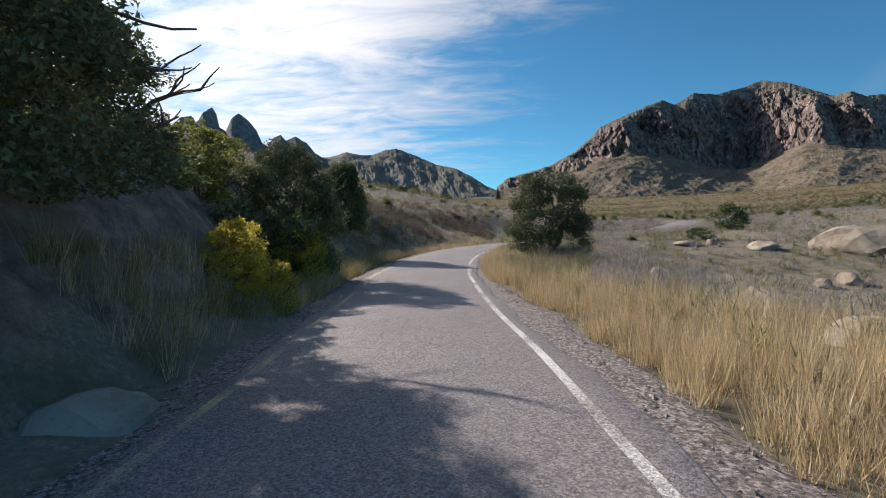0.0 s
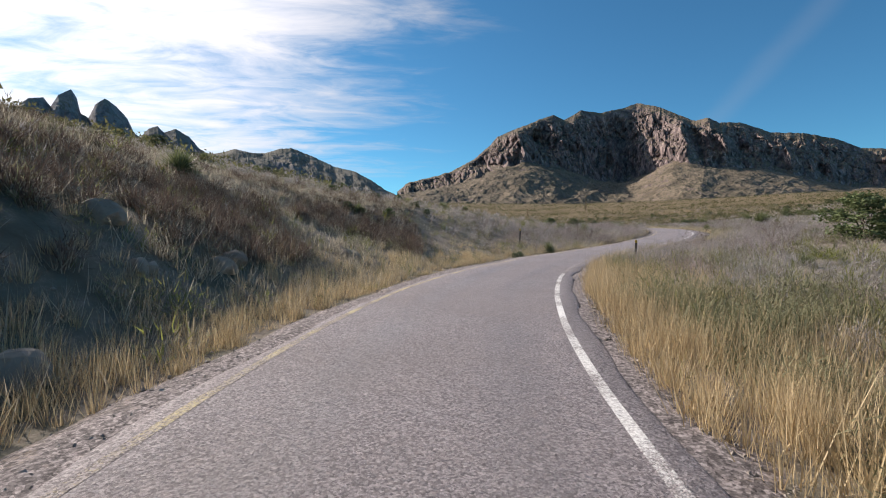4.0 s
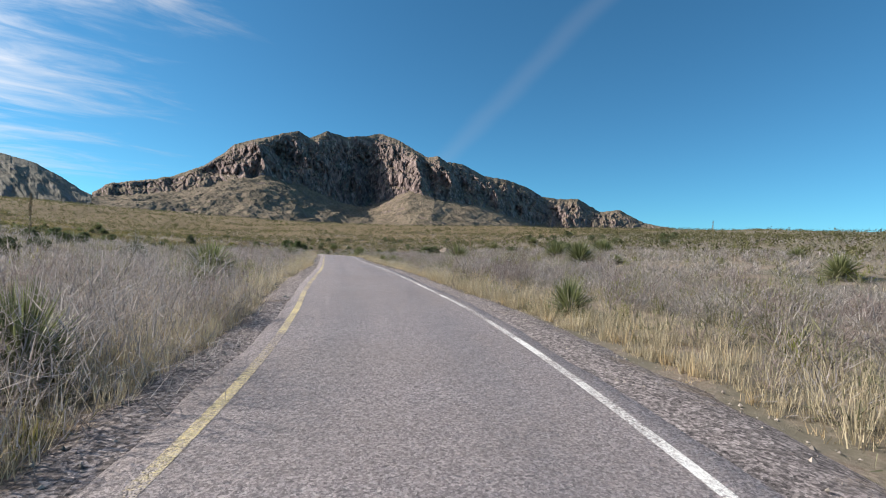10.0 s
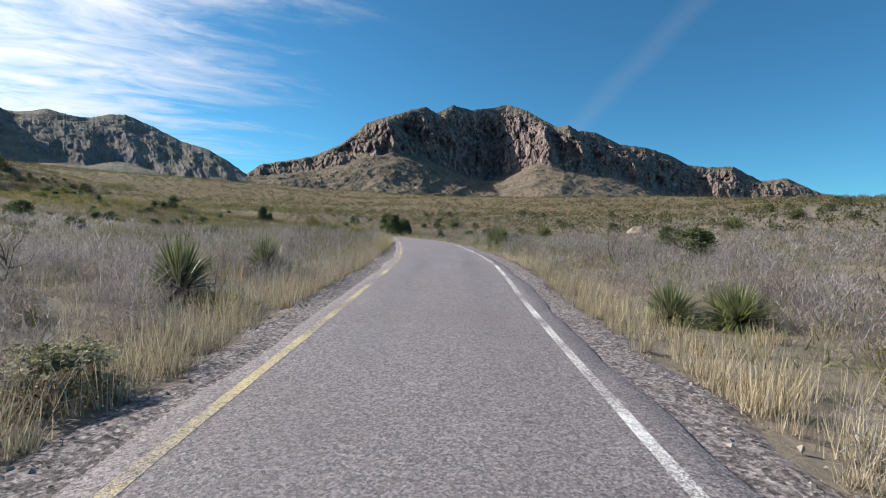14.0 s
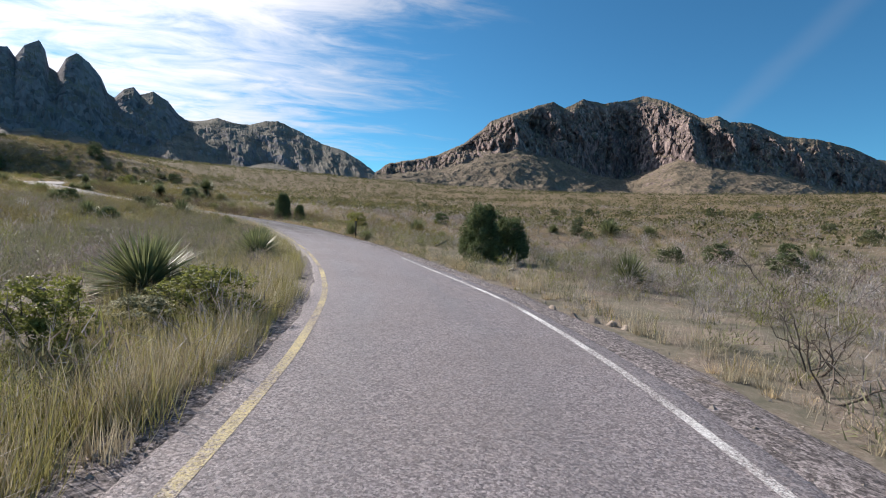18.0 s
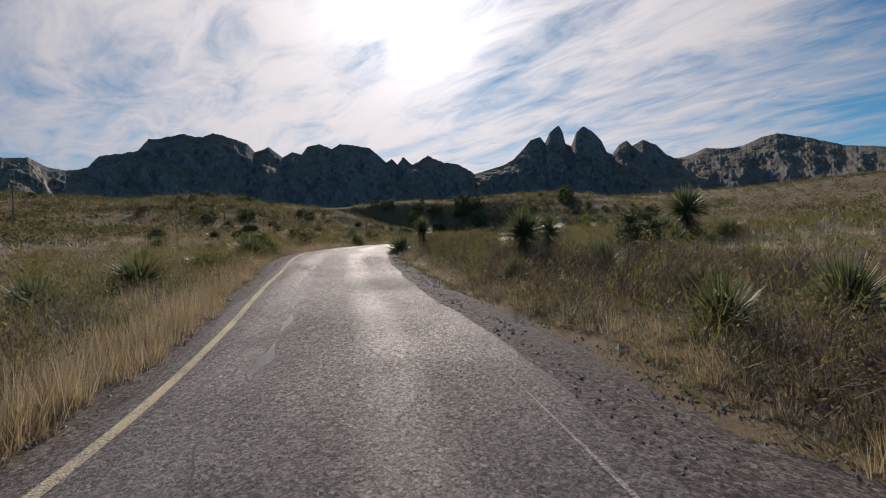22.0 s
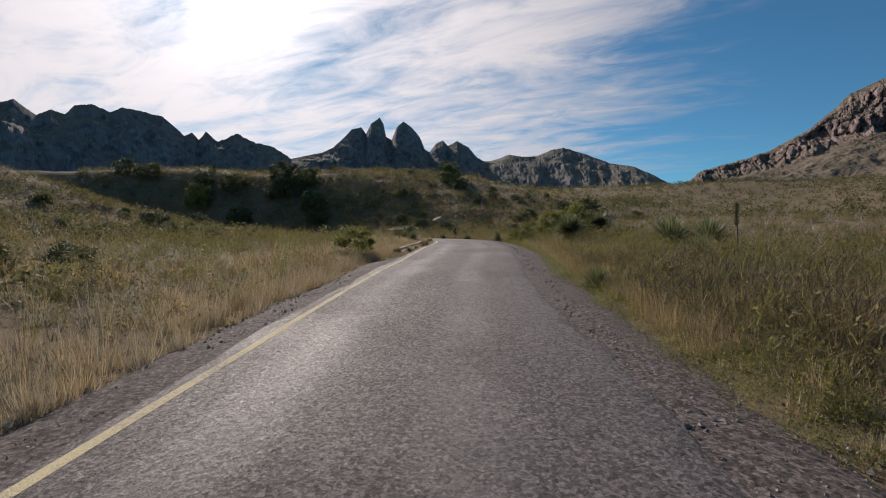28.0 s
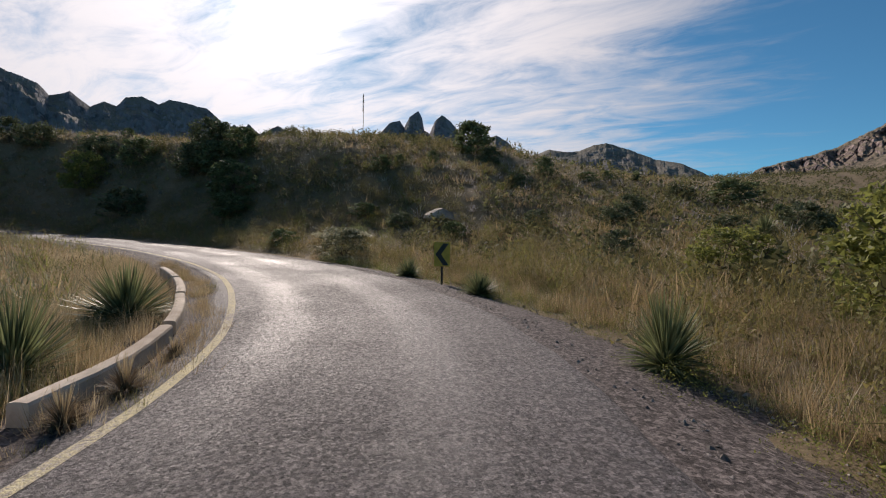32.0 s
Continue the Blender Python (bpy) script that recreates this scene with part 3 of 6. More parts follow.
def poly_mesh(name, co, faces, mat, soft=False):
    """A mesh from arrays of points and of faces with equally many corners."""
    me = bpy.data.meshes.new(name)
    faces = np.asarray(faces)
    k = faces.shape[1]
    me.vertices.add(len(co))
    me.vertices.foreach_set("co", np.asarray(co, np.float32).ravel())
    me.loops.add(faces.size)
    me.loops.foreach_set("vertex_index", faces.ravel().astype(np.int32))
    me.polygons.add(len(faces))
    me.polygons.foreach_set("loop_start", np.arange(0, faces.size, k, dtype=np.int32))
    me.polygons.foreach_set("use_smooth", np.full(len(faces), soft))
    me.update(calc_edges=True)
    me.materials.append(mat)
    return me


# ---- the land ----
def axis_steps(lo, hi, step, far, count):
    inner = np.arange(lo, hi, step)
    grow = np.geomspace(step, far, count)
    return np.r_[(lo - np.cumsum(grow))[::-1], inner, hi + np.cumsum(grow)]


gx, gy = np.meshgrid(axis_steps(-75, 100, 0.95, 420, 50), axis_steps(0, 325, 0.95, 420, 50))
tagged(new("ground", grid_mesh("ground", gx, gy, ground(gx, gy), soil)),
       "dry desert land of tan soil, straw and scrub rising to the mountains", "ground", kind="structure")

# the road: a chip-sealed ribbon with ragged edges
s_road = np.arange(-START, START + 305, 0.5)
s_road = s_road[s_road < len(road_line) * 0.5 - START - 1]
rng = np.random.default_rng(4)


def ribbon(s, ds, lift):
    """A strip along the road: ds is an array (rows of s, across), lift the height over the road."""
    p = on_road(np.repeat(s[:, None], ds.shape[1], 1), ds)
    return p[..., 0], p[..., 1], p[..., 2] + lift


# how far the painted lines and the first plants lie from the road's middle
YELLOW_S = [-30, 3.4, 5, 8, 10, 13, 16.5, 18, 20, 25, 39, 42, 45, 47.5, 50, 52, 54.5, 57, 60, 64, 68, 72, 76, 80, 85, 88, 91, 94, 98, 103.5, 107, 115, 122, 148, 157, 161, 170, 175,
            181, 184, 188, 193.3, 195, 198, 201, 204.7, 207, 210, 215, 219, 222, 225, 230, 236, 241, 245, 252, 258, 263, 267, 271.5, 273, 275, 277.5, 279.5, 281, 283, 285, 300]
YELLOW_D = [1.75, 1.76, 1.72, 1.78, 1.84, 1.86, 2.15, 2.17, 2.05, 2.0, 2.07, 2.04, 2.0, 1.92, 1.85, 1.97, 2.2, 2.1, 2.0, 1.95, 1.94, 1.8, 1.7, 1.67, 1.68, 1.78, 1.94, 2.05, 1.97, 1.86, 1.83, 1.72, 1.66, 1.7, 1.6, 1.63, 1.65, 1.74,
            1.74, 1.8, 1.72, 1.32, 1.4, 1.58, 1.58, 1.38, 1.5, 1.58, 1.68, 1.76, 1.88, 2.06, 2.08, 1.91, 1.92, 1.77, 1.75, 1.79, 1.83, 2.06, 2.17, 2.1, 1.96, 1.72, 1.53, 1.53, 1.67, 1.82, 1.85]
WHITE_S = [-30, 3, 6, 9.5, 14, 17, 19, 21, 24, 30, 39.3, 41, 44, 48, 50.6, 53, 55, 59, 62, 64.5, 67, 70, 75.7, 78, 81, 85, 88, 94.4, 98, 104, 108, 122, 126, 132, 148, 151, 156.5, 159,
           163, 167, 170, 176, 180.6, 184, 188, 192.5, 195, 198, 204.5, 208, 215, 218, 224, 236.5, 244, 259, 264, 275, 300]
WHITE_D = [1.6, 1.6, 1.66, 1.44, 1.37, 1.26, 1.25, 1.3, 1.36, 1.4, 1.58, 1.58, 1.52, 1.62, 1.6, 1.52, 1.34, 1.36, 1.4, 1.36, 1.5, 1.6, 1.8, 1.78, 1.7, 1.65, 1.56, 1.36, 1.37, 1.3, 1.3, 1.41, 1.4, 1.42, 1.65, 1.67, 1.92, 1.98,
           1.92, 1.66, 1.67, 1.58, 1.42, 1.36, 1.55, 1.92, 1.9, 1.82, 1.82, 1.7, 1.68, 1.6, 1.62, 1.73, 1.75, 1.76, 1.72, 1.7, 1.75]
INNER_S = [-30, 12, 19, 40, 43, 49, 52, 56, 59, 65, 67, 77, 81, 87, 95, 100, 105, 107, 122, 126, 149, 158, 168, 183, 194, 206, 216, 223, 226, 237, 240, 260, 263, 300]
INNER_D = [2.55, 2.6, 2.95, 2.75, 3.15, 3.3, 3.1, 3.5, 3.25, 2.8, 2.5, 2.33, 2.3, 2.45, 2.8, 2.73, 2.5, 2.35, 2.35, 2.45, 2.25, 2.05, 2.15, 2.3, 1.95, 1.85, 2.25, 2.85, 3.2, 2.9, 2.55, 2.65, 3.0, 3.0]
OUTER_S = [-30, 4, 9, 11, 18, 20, 40, 50, 56, 60, 65, 68, 77, 81, 88, 91, 95, 105, 123, 130, 149, 159, 168, 182, 186, 193, 206, 216, 223, 237, 260, 272, 300]
OUTER_D = [2.5, 2.5, 2.7, 2.15, 1.7, 1.7, 2.15, 2.08, 1.9, 1.9, 2.2, 2.5, 3.15, 3.3, 3.1, 2.7, 2.3, 2.25, 2.3, 2.2, 2.75, 3.3, 2.85, 2.45, 2.3, 3.1, 3.35, 2.7, 2.3, 2.95, 3.25, 3.3, 3.4]


def eased(at, values):
    """The values at even steps along the road, with their kinks eased."""
    v = np.interp(s_road, at, values)
    k = np.hanning(13)[1:-1]
    return np.convolve(np.pad(v, 5, mode="edge"), k / k.sum(), "valid")


yellow_d, white_d = -eased(YELLOW_S, YELLOW_D), eased(WHITE_S, WHITE_D)


def verge(s, d):
    """How far from the road's middle the plants begin, on the side that d names."""
    return np.where(np.asarray(d) < 0, np.interp(s, INNER_S, INNER_D), np.interp(s, OUTER_S, OUTER_D))


rag = lambda seed: (fbm(s_road * 0.5, s_road * 0 + seed, 4, 40 + seed) - 0.5) * 0.3
edge_l, edge_r = yellow_d - 0.26 + rag(1), white_d + 0.36 + rag(2)
fr = np.r_[0.0, 0.012, np.linspace(0.08, 0.92, 11), 0.988, 1.0]
ds = edge_l[:, None] * (1 - fr) + edge_r[:, None] * fr
crown = 0.035 * (1 - (2 * fr - 1) ** 2)[None, :] - (0.03 - 0.012 * smooth(s_road, 185, 205))[:, None] * ((fr < 0.001) | (fr > 0.999))[None, :]
road_mesh = grid_mesh("road", *ribbon(s_road, ds, crown), asphalt)
road_mesh.attributes.new("across", "FLOAT", "POINT").data.foreach_set("value", ds.astype(np.float32).ravel())
tagged(new("road", road_mesh),
       "narrow one-lane road of worn grey chip-sealed asphalt", "road", kind="structure")


def crown_at(d, lo, hi):
    f = (d - lo) / (hi - lo)
    return 0.035 * (1 - (2 * f - 1) ** 2)


def wall_line(s):
    """How far the low wall lies from the road's middle."""
    return np.interp(s, [264, 268, 272.4, 274.5, 276, 278, 280.3, 281.5, 283, 286, 292], [-3.05, -3.0, -2.9, -2.75, -2.7, -2.5, -2.2, -2.14, -2.25, -2.6, -2.95])


white_worn = mat_paint("rubbed_white_paint", (0.42, 0.4, 0.39), 0.45)
for name, mat, mid, label in (("yellow_edge_line", yellow_paint, -1, "worn yellow edge line painted on the asphalt"),
                              ("white_edge_line", white_paint, 1, "worn white edge line painted on the asphalt")):
    wob = (fbm(s_road * 0.3, s_road * 0, 3, 70) - 0.5) * 0.05
    yellow = mid < 0
    fade = np.ones(len(s_road)) if yellow else 1 - smooth(s_road, 198, 207)
    half = 0.055 * np.maximum(fade, 0.02)
    mid = yellow_d if yellow else white_d
    ds = np.stack([mid + wob - half, mid + wob + half], 1)
    h = crown_at(ds, edge_l[:, None], edge_r[:, None]) + 0.0025
    row = lambda along: int((s_road < along).sum())
    spans = ((0, row(200), mat), (row(200) - 1, len(s_road), yellow_firm)) if yellow else ((0, row(45), mat), (row(45) - 1, row(60), white_worn), (row(60) - 1, row(172), mat), (row(172) - 1, row(207), white_worn))
    for lo, hi, paint in spans:
        tagged(new(name, grid_mesh(name, *[a[lo:hi] for a in ribbon(s_road, ds, h)], paint)), label, "road marking", kind="structure")

for name, side, edge, label in (("shoulder_inner", -1, edge_l, "narrow gravel shoulder beside the yellow line"),
                                ("shoulder_outer", 1, edge_r, "gravel and dirt shoulder beside the white line")):
    wide = verge(s_road, np.full(len(s_road), side)) - np.abs(edge) + 0.15 + 0.5 * fbm(s_road * 0.9, s_road * 0, 3, 95 + side)
    wide = np.maximum(wide, 0.3)
    fr = np.linspace(0, 1, 9)
    ds = edge[:, None] + side * (fr[None, :] * (wide[:, None] + 0.25) - 0.25)
    x, y, z = ribbon(s_road, ds, 0)
    zg = ground(x, y)
    tall = (fbm(x * 3, y * 3, 3, 12) - 0.5) * 0.06
    t = smooth(fr[None, :], 0.0, 0.9)
    zz = (z - 0.03) * (1 - t) + (zg + 0.03 - 0.06 * smooth(fr[None, :], 0.55, 1.0)) * t + tall * smooth(fr[None, :], 0.1, 0.3)
    zz = np.where(np.abs(ds) < np.abs(edge)[:, None] + 0.03, np.minimum(zz, z - 0.02), zz)
    strip_mesh = grid_mesh(name, x, y, zz, gravel)
    strip_mesh.attributes.new("across", "FLOAT", "POINT").data.foreach_set("value", np.repeat(fr[None, :], len(s_road), 0).astype(np.float32).ravel())
    tagged(new(name, strip_mesh), label, "road shoulder", kind="structure")


# the cut bank beside the first stretch: bare stony earth
def mat_bank():
    m = material("stony_bank_earth", 0.95, 0.15)
    lump, fine = m.noise(m.wpos, 1.6, 6, 0.65), m.noise(m.wpos, 18.0, 6, 0.8)
    layer = m.noise(m.mapping(m.wpos, (0.5, 0.5, 3.0)), 1.2, 4, 0.6)
    earth = m.ramp(m.math("ADD", m.math("MULTIPLY", lump, 0.6), m.math("MULTIPLY", fine, 0.4)), [(0.35, (0.1, 0.078, 0.062)), (0.5, (0.22, 0.178, 0.145)), (0.68, (0.4, 0.335, 0.28))])
    color = m.mix(m.span(layer, 0.45, 0.65, 0.0, 0.5), earth, (0.15, 0.115, 0.09))
    return finish(m, color, m.math("ADD", lump, m.math("MULTIPLY", fine, 0.4)), 0.9, 0.08)


bs, bd = np.meshgrid(np.arange(-14, 30, 0.14), np.linspace(-2.75, -7.4, 44), indexing="ij")
bp = on_road(bs, bd)
bx, by = bp[..., 0], bp[..., 1]
stone_tone, stone_edge = cells(bs * 1.5 + 0.6 * fbm(bs, bd, 2, 31), bd * 1.8, 33)
rough = 0.22 * (stone_tone - 0.45) * smooth(stone_edge, 0.0, 0.2) + 0.3 * (fbm(bs * 0.9, bd * 0.9, 4, 34, True) - 0.55) + 0.1 * (fbm(bs * 4, bd * 4, 3, 35) - 0.5)
rise = smooth(-bd, 2.75, 3.4) * (1 - smooth(-bd, 6.2, 7.4)) * (1 - smooth(bs, 20, 30))
tagged(new("cut_bank", grid_mesh("cut_bank", bx, by, ground(bx, by) + rough * rise + 0.04 - 0.2 * (1 - rise), mat_bank(), False)),
       "bare stony earth bank cut beside the road, in shade", "bank", kind="structure")


# cracks and smooth tar patches in the seal
tar = material("old_road_tar", 0.75, 0.3)
tar = finish(tar, tar.ramp(tar.noise(tar.wpos, 25.0, 4, 0.7), [(0.3, (0.018, 0.016, 0.015)), (0.7, (0.06, 0.053, 0.05))]))
slick = material("smooth_tar_patch", 0.34, 0.5)
slick = finish(slick, slick.ramp(slick.noise(slick.wpos, 12.0, 5, 0.7), [(0.3, (0.035, 0.032, 0.031)), (0.7, (0.1, 0.09, 0.088))]), slick.noise(slick.wpos, 30.0, 4, 0.7), 0.25, 0.01)


def seam(name, s0, s1, middle, half, mat, label, seed, sway=0.12, step=0.06):
    """A crack or patch that wanders along the road, tapering to its ends."""
    at = np.arange(s0, s1, step)
    mid = np.interp(at, s_road, middle) + sway * (fbm(at * 1.1, at * 0 + seed, 4, seed) - 0.5)
    taper = np.minimum(1, np.minimum(at - s0, s1 - at) / (0.4 if half < 0.05 else 0.9) + 0.02)
    wide = half * taper * (0.35 + 1.2 * fbm(at * 3.0, at * 0 + seed, 3, seed + 3))
    ds = np.stack([mid - wide, mid + wide], 1)
    lo, hi = np.interp(at, s_road, edge_l)[:, None], np.interp(at, s_road, edge_r)[:, None]
    return tagged(new(name, grid_mesh(name, *ribbon(at, ds, crown_at(ds, lo, hi) + 0.003), mat)), label, "road surface", kind="structure")


seam("road_crack", 63.2, 70.5, white_d + 0.08, 0.013, tar, "dark crack along the white line", 3)
seam("road_crack", 53.6, 55.2, white_d - 0.35, 0.007, tar, "short dark crack in the worn seal", 5)
seam("road_crack", 16.8, 21.5, white_d * 0 - 0.1, 0.003, tar, "long crack down the middle of the lane", 7, 0.3)
seam("road_crack", 203.4, 206.6, white_d * 0 - 0.55, 0.008, tar, "forked crack in the darkened seal", 9, 0.5)
for k, (s0, s1, half) in enumerate(((206.0, 207.5, 0.11), (208.2, 209.6, 0.09), (210.0, 213.0, 0.12), (213.2, 216.0, 0.1), (216.8, 218.8, 0.11))):
    seam("tar_patch", s0, s1, white_d * 0 - 0.72, half, slick, "smooth dark tar patch worn shiny by tyres", 11 + k)


# ---- the mountains ----
def mountain(name, crest, foot, foot_z, mat, label, cliff=0.22, drop=0.38, crag=60.0, jag=8.0, count=420, rings=74, gullies=(), edge=(), spurs=(), blocky=0.18, seed=1, centre=(30.0, 150.0)):
    """A range from the line of its crest: cliffs below the crest, then an apron down to the foot.
    foot: how far the foot lies from the crest, as a share of the way to the centre."""
    k = np.array(crest, float)
    far = np.r_[0, np.cumsum(np.linalg.norm(np.diff(k[:, :2], axis=0), axis=1))]
    u = np.linspace(0, far[-1], count)
    c = np.stack([np.interp(u, far, k[:, j]) for j in range(3)], 1)
    c[:, 2] += (fbm(u / 45.0, u * 0, 4, seed, True) - 0.55) * jag + (fbm(u / 14.0, u * 0, 3, seed + 5, True) - 0.5) * jag * 0.5
    to = np.array(centre) - c[:, :2]
    away = np.linalg.norm(to, axis=1)
    to /= away[:, None]
    v = np.r_[np.linspace(-0.45, -0.02, 8), np.linspace(0, 1, rings) ** 1.7]
    uu, vv = np.meshgrid(u, v, indexing="ij")
    run = (away * foot)[:, None] * vv
    x, y = c[:, 0, None] + to[:, 0, None] * run, c[:, 1, None] + to[:, 1, None] * run
    share = 0.45 + 1.1 * fbm(u / 260.0, u * 0 + seed, 4, seed + 50)
    if edge:
        az = np.degrees(np.arctan2(-to[:, 0], -to[:, 1]))
        steep = np.interp(az, [e[0] for e in edge], [e[1] for e in edge])
        steep = np.convolve(np.pad(steep, 12, mode="edge"), np.hanning(25) / np.hanning(25).sum(), "valid")
        cliff = np.full((count, 1), cliff)
        brink = np.minimum(away * (1 - foot * cliff[:, 0]) * steep, foot_z + 0.93 * (c[:, 2] - foot_z))[:, None]
    else:
        share = np.convolve(np.pad(share, 12, mode="edge"), np.hanning(25) / np.hanning(25).sum(), "valid")
        cliff = (cliff * share)[:, None]
        brink = foot_z + (np.clip(1 - (1 - drop) * (0.4 + 0.6 * share), 0.1, 0.8) * (k[:, 2].mean() * 0.5 + c[:, 2] * 0.5 - foot_z))[:, None]
    down = np.clip(vv / cliff, 0, 1)
    apron = (1 - smooth((vv - cliff) / (1 - cliff), -0.35, 1.0)) / (1 - smooth(0.0, -0.35, 1.0))
    z = np.where(vv < cliff, c[:, 2, None] + (brink - c[:, 2, None]) * (0.8 * down + 0.2 * down**2), foot_z + (brink - foot_z) * apron)
    z = np.where(vv < 0, c[:, 2, None] + (c[:, 2, None] - foot_z) * vv * 1.2, z)
    # buttresses and clefts stand out of the cliffs and in; the apron has shallow swales
    face = smooth(down, 0.08, 0.4) * (1 - smooth(vv, cliff * 0.8, cliff * 1.15))
    bent = uu + 0.35 * z + 40.0 * (fbm(uu / 90.0, z / 70.0, 3, seed + 70) - 0.5)
    butt = fbm(bent / 190.0, z / 190.0 + uu / 500.0, 3, seed + 20, True) - 0.62
    rib = fbm(bent / 75.0, z / 85.0 + uu / 300.0, 4, seed + 30, True) - 0.6
    chip = fbm(uu / 26.0 + 0.5 * fbm(uu / 60.0, z / 60.0, 2, seed + 61), z / 20.0, 4, seed + 60, True) - 0.6
    warp = 9.0 * (fbm(uu / 40.0, z / 30.0, 2, seed + 90) - 0.5)
    big_tone, big_edge = cells((bent + warp) / 34.0, (z - 0.4 * uu + warp) / 46.0, seed + 91)
    small_tone, small_edge = cells((uu + 2.0 * warp) / 13.0, (z + 0.3 * uu) / 17.0, seed + 92)
    blocks = (big_tone - 0.5) * 0.55 - 0.3 * (1 - smooth(big_edge, 0.0, 0.22)) + (small_tone - 0.5) * 0.24 - 0.12 * (1 - smooth(small_edge, 0.0, 0.25))
    push = face * (butt * crag * 2.2 + rib * crag * 0.85 + blocks * crag * blocky) + smooth(down, 0.02, 0.2) * (1 - smooth(vv, cliff * 0.9, cliff * 1.2)) * chip * crag * 0.5
    if spurs:
        # named spurs and clefts, by the bearing from the centre: each leans and wavers on its way down
        bearing = np.degrees(np.arctan2(-to[:, 0], -to[:, 1]))[:, None] - 1.3 * (down - 0.5) + 1.1 * (fbm(z / 60.0, uu / 120.0, 3, seed + 95) - 0.5)
        push = push + np.interp(bearing, [e[0] for e in spurs], [e[1] for e in spurs]) * smooth(down, 0.03, 0.45) * (1 - smooth(vv, cliff * 0.75, cliff * 1.35))
    for at_u, wide, deep in gullies:
        bend = uu / far[-1] - at_u + 0.012 * (fbm(z / 60.0, z * 0, 3, seed) - 0.5) + 0.05 * (down - 0.8)
        push = push - deep * np.exp(-((bend / wide) ** 2)) * smooth(down, 0.1, 0.7) * (1 - smooth(vv, cliff * 0.95, cliff * 1.25))
    x, y = x + to[:, 0, None] * push, y + to[:, 1, None] * push
    swale = fbm(uu / 160.0 + vv * 2.0, vv * 5.0, 4, seed + 40, True) - 0.6
    z = z + swale * 13.0 * smooth(vv, cliff, cliff * 1.6) * (1 - smooth(vv, 0.7, 1.0)) + face * rib * crag * 0.3
    bump = smooth(vv, cliff * 0.85, cliff * 1.1) * (1 - smooth(vv, 0.8, 1.0))
    z = z + bump * (fbm(x / 28.0, y / 28.0, 3, seed + 80, True) - 0.6) * 7.5
    ob = new(name, grid_mesh(name, x, y, z, mat, False))
    return tagged(ob, label, "mountain", kind="structure")


near_rock = mat_mountain("sunlit_brown_mountain", (0.165, 0.128, 0.126), (0.4, 0.31, 0.285), (0.07, 0.07, 0.044), (0.21, 0.167, 0.122))
# haze put into the base colours: lifted, flat greys with a faint violet tint
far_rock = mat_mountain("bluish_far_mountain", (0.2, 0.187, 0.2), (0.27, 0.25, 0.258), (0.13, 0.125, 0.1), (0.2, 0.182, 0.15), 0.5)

BROWN_CREST = [(14, 1425, 125), (44, 1458, 150), (83, 1496, 164), (186, 1583, 202), (267, 1637, 250), (315, 1666, 291), (364, 1693, 341), (471, 1741, 391), (527, 1762, 417), (590, 1783, 441), (636, 1800, 428), (713, 1829, 473), (808, 1858, 474), (920, 1886, 504), (971, 1896, 527), (1020, 1812, 490), (1056, 1742, 442), (1082, 1684, 408), (1099, 1643, 410), (1144, 1646, 394), (1223, 1648, 399), (1342, 1645, 364), (1461, 1637, 363), (1567, 1625, 344), (1659, 1612, 309), (1750, 1596, 305), (1865, 1572, 316), (1992, 1541, 263), (2102, 1511, 280), (2178, 1423, 219), (2255, 1286, 185)]
BLUE_CREST = [(-1214, 2785, 496), (-1056, 2874, 467), (-1000, 2902, 465), (-902, 2948, 501), (-827, 2980, 487), (-750, 3009, 490), (-674, 3037, 522), (-610, 3058, 532), (-561, 3073, 517), (-477, 3096, 484), (-357, 3125, 432), (-235, 3149, 406), (-128, 3166, 351), (-48, 3175, 296), (124, 3176, 217)]
NEEDLES_CREST = [(-1771, 2090, 424), (-1717, 2156, 448), (-1672, 2209, 466), (-1635, 2250, 496), (-1596, 2291, 549), (-1567, 2321, 597), (-1530, 2358, 614), (-1512, 2375, 577), (-1492, 2395, 634), (-1457, 2427, 671), (-1442, 2441, 634), (-1433, 2450, 568), (-1411, 2470, 551), (-1391, 2487, 617), (-1362, 2512, 657), (-1326, 2542, 628), (-1291, 2571, 573), (-1270, 2589, 507), (-1249, 2606, 493), (-1220, 2627, 542), (-1189, 2651, 561), (-1167, 2667, 530), (-1122, 2699, 557), (-1071, 2735, 527), (-1030, 2763, 468), (-989, 2790, 443), (-940, 2821, 438), (-858, 2871, 468)]
RANGE_CREST = [(-2264, 369, 371), (-2267, 438, 392), (-2268, 474, 435), (-2268, 533, 454), (-2266, 607, 474), (-2264, 645, 524), (-2260, 696, 538), (-2251, 778, 564), (-2241, 851, 557), (-2234, 891, 581), (-2216, 983, 560), (-2204, 1036, 543), (-2197, 1062, 507), (-2181, 1122, 531), (-2162, 1183, 489), (-2149, 1224, 515), (-2135, 1264, 506), (-2125, 1291, 544), (-2104, 1345, 561), (-2082, 1398, 537), (-2065, 1438, 566), (-2002, 1567, 548), (-1976, 1616, 503), (-1962, 1640, 474), (-1948, 1666, 496), (-1934, 1690, 463), (-1918, 1715, 505), (-1897, 1750, 463), (-1873, 1786, 481), (-1849, 1822, 508), (-1801, 1890, 474), (-1752, 1956, 458), (-1702, 2018, 408)]
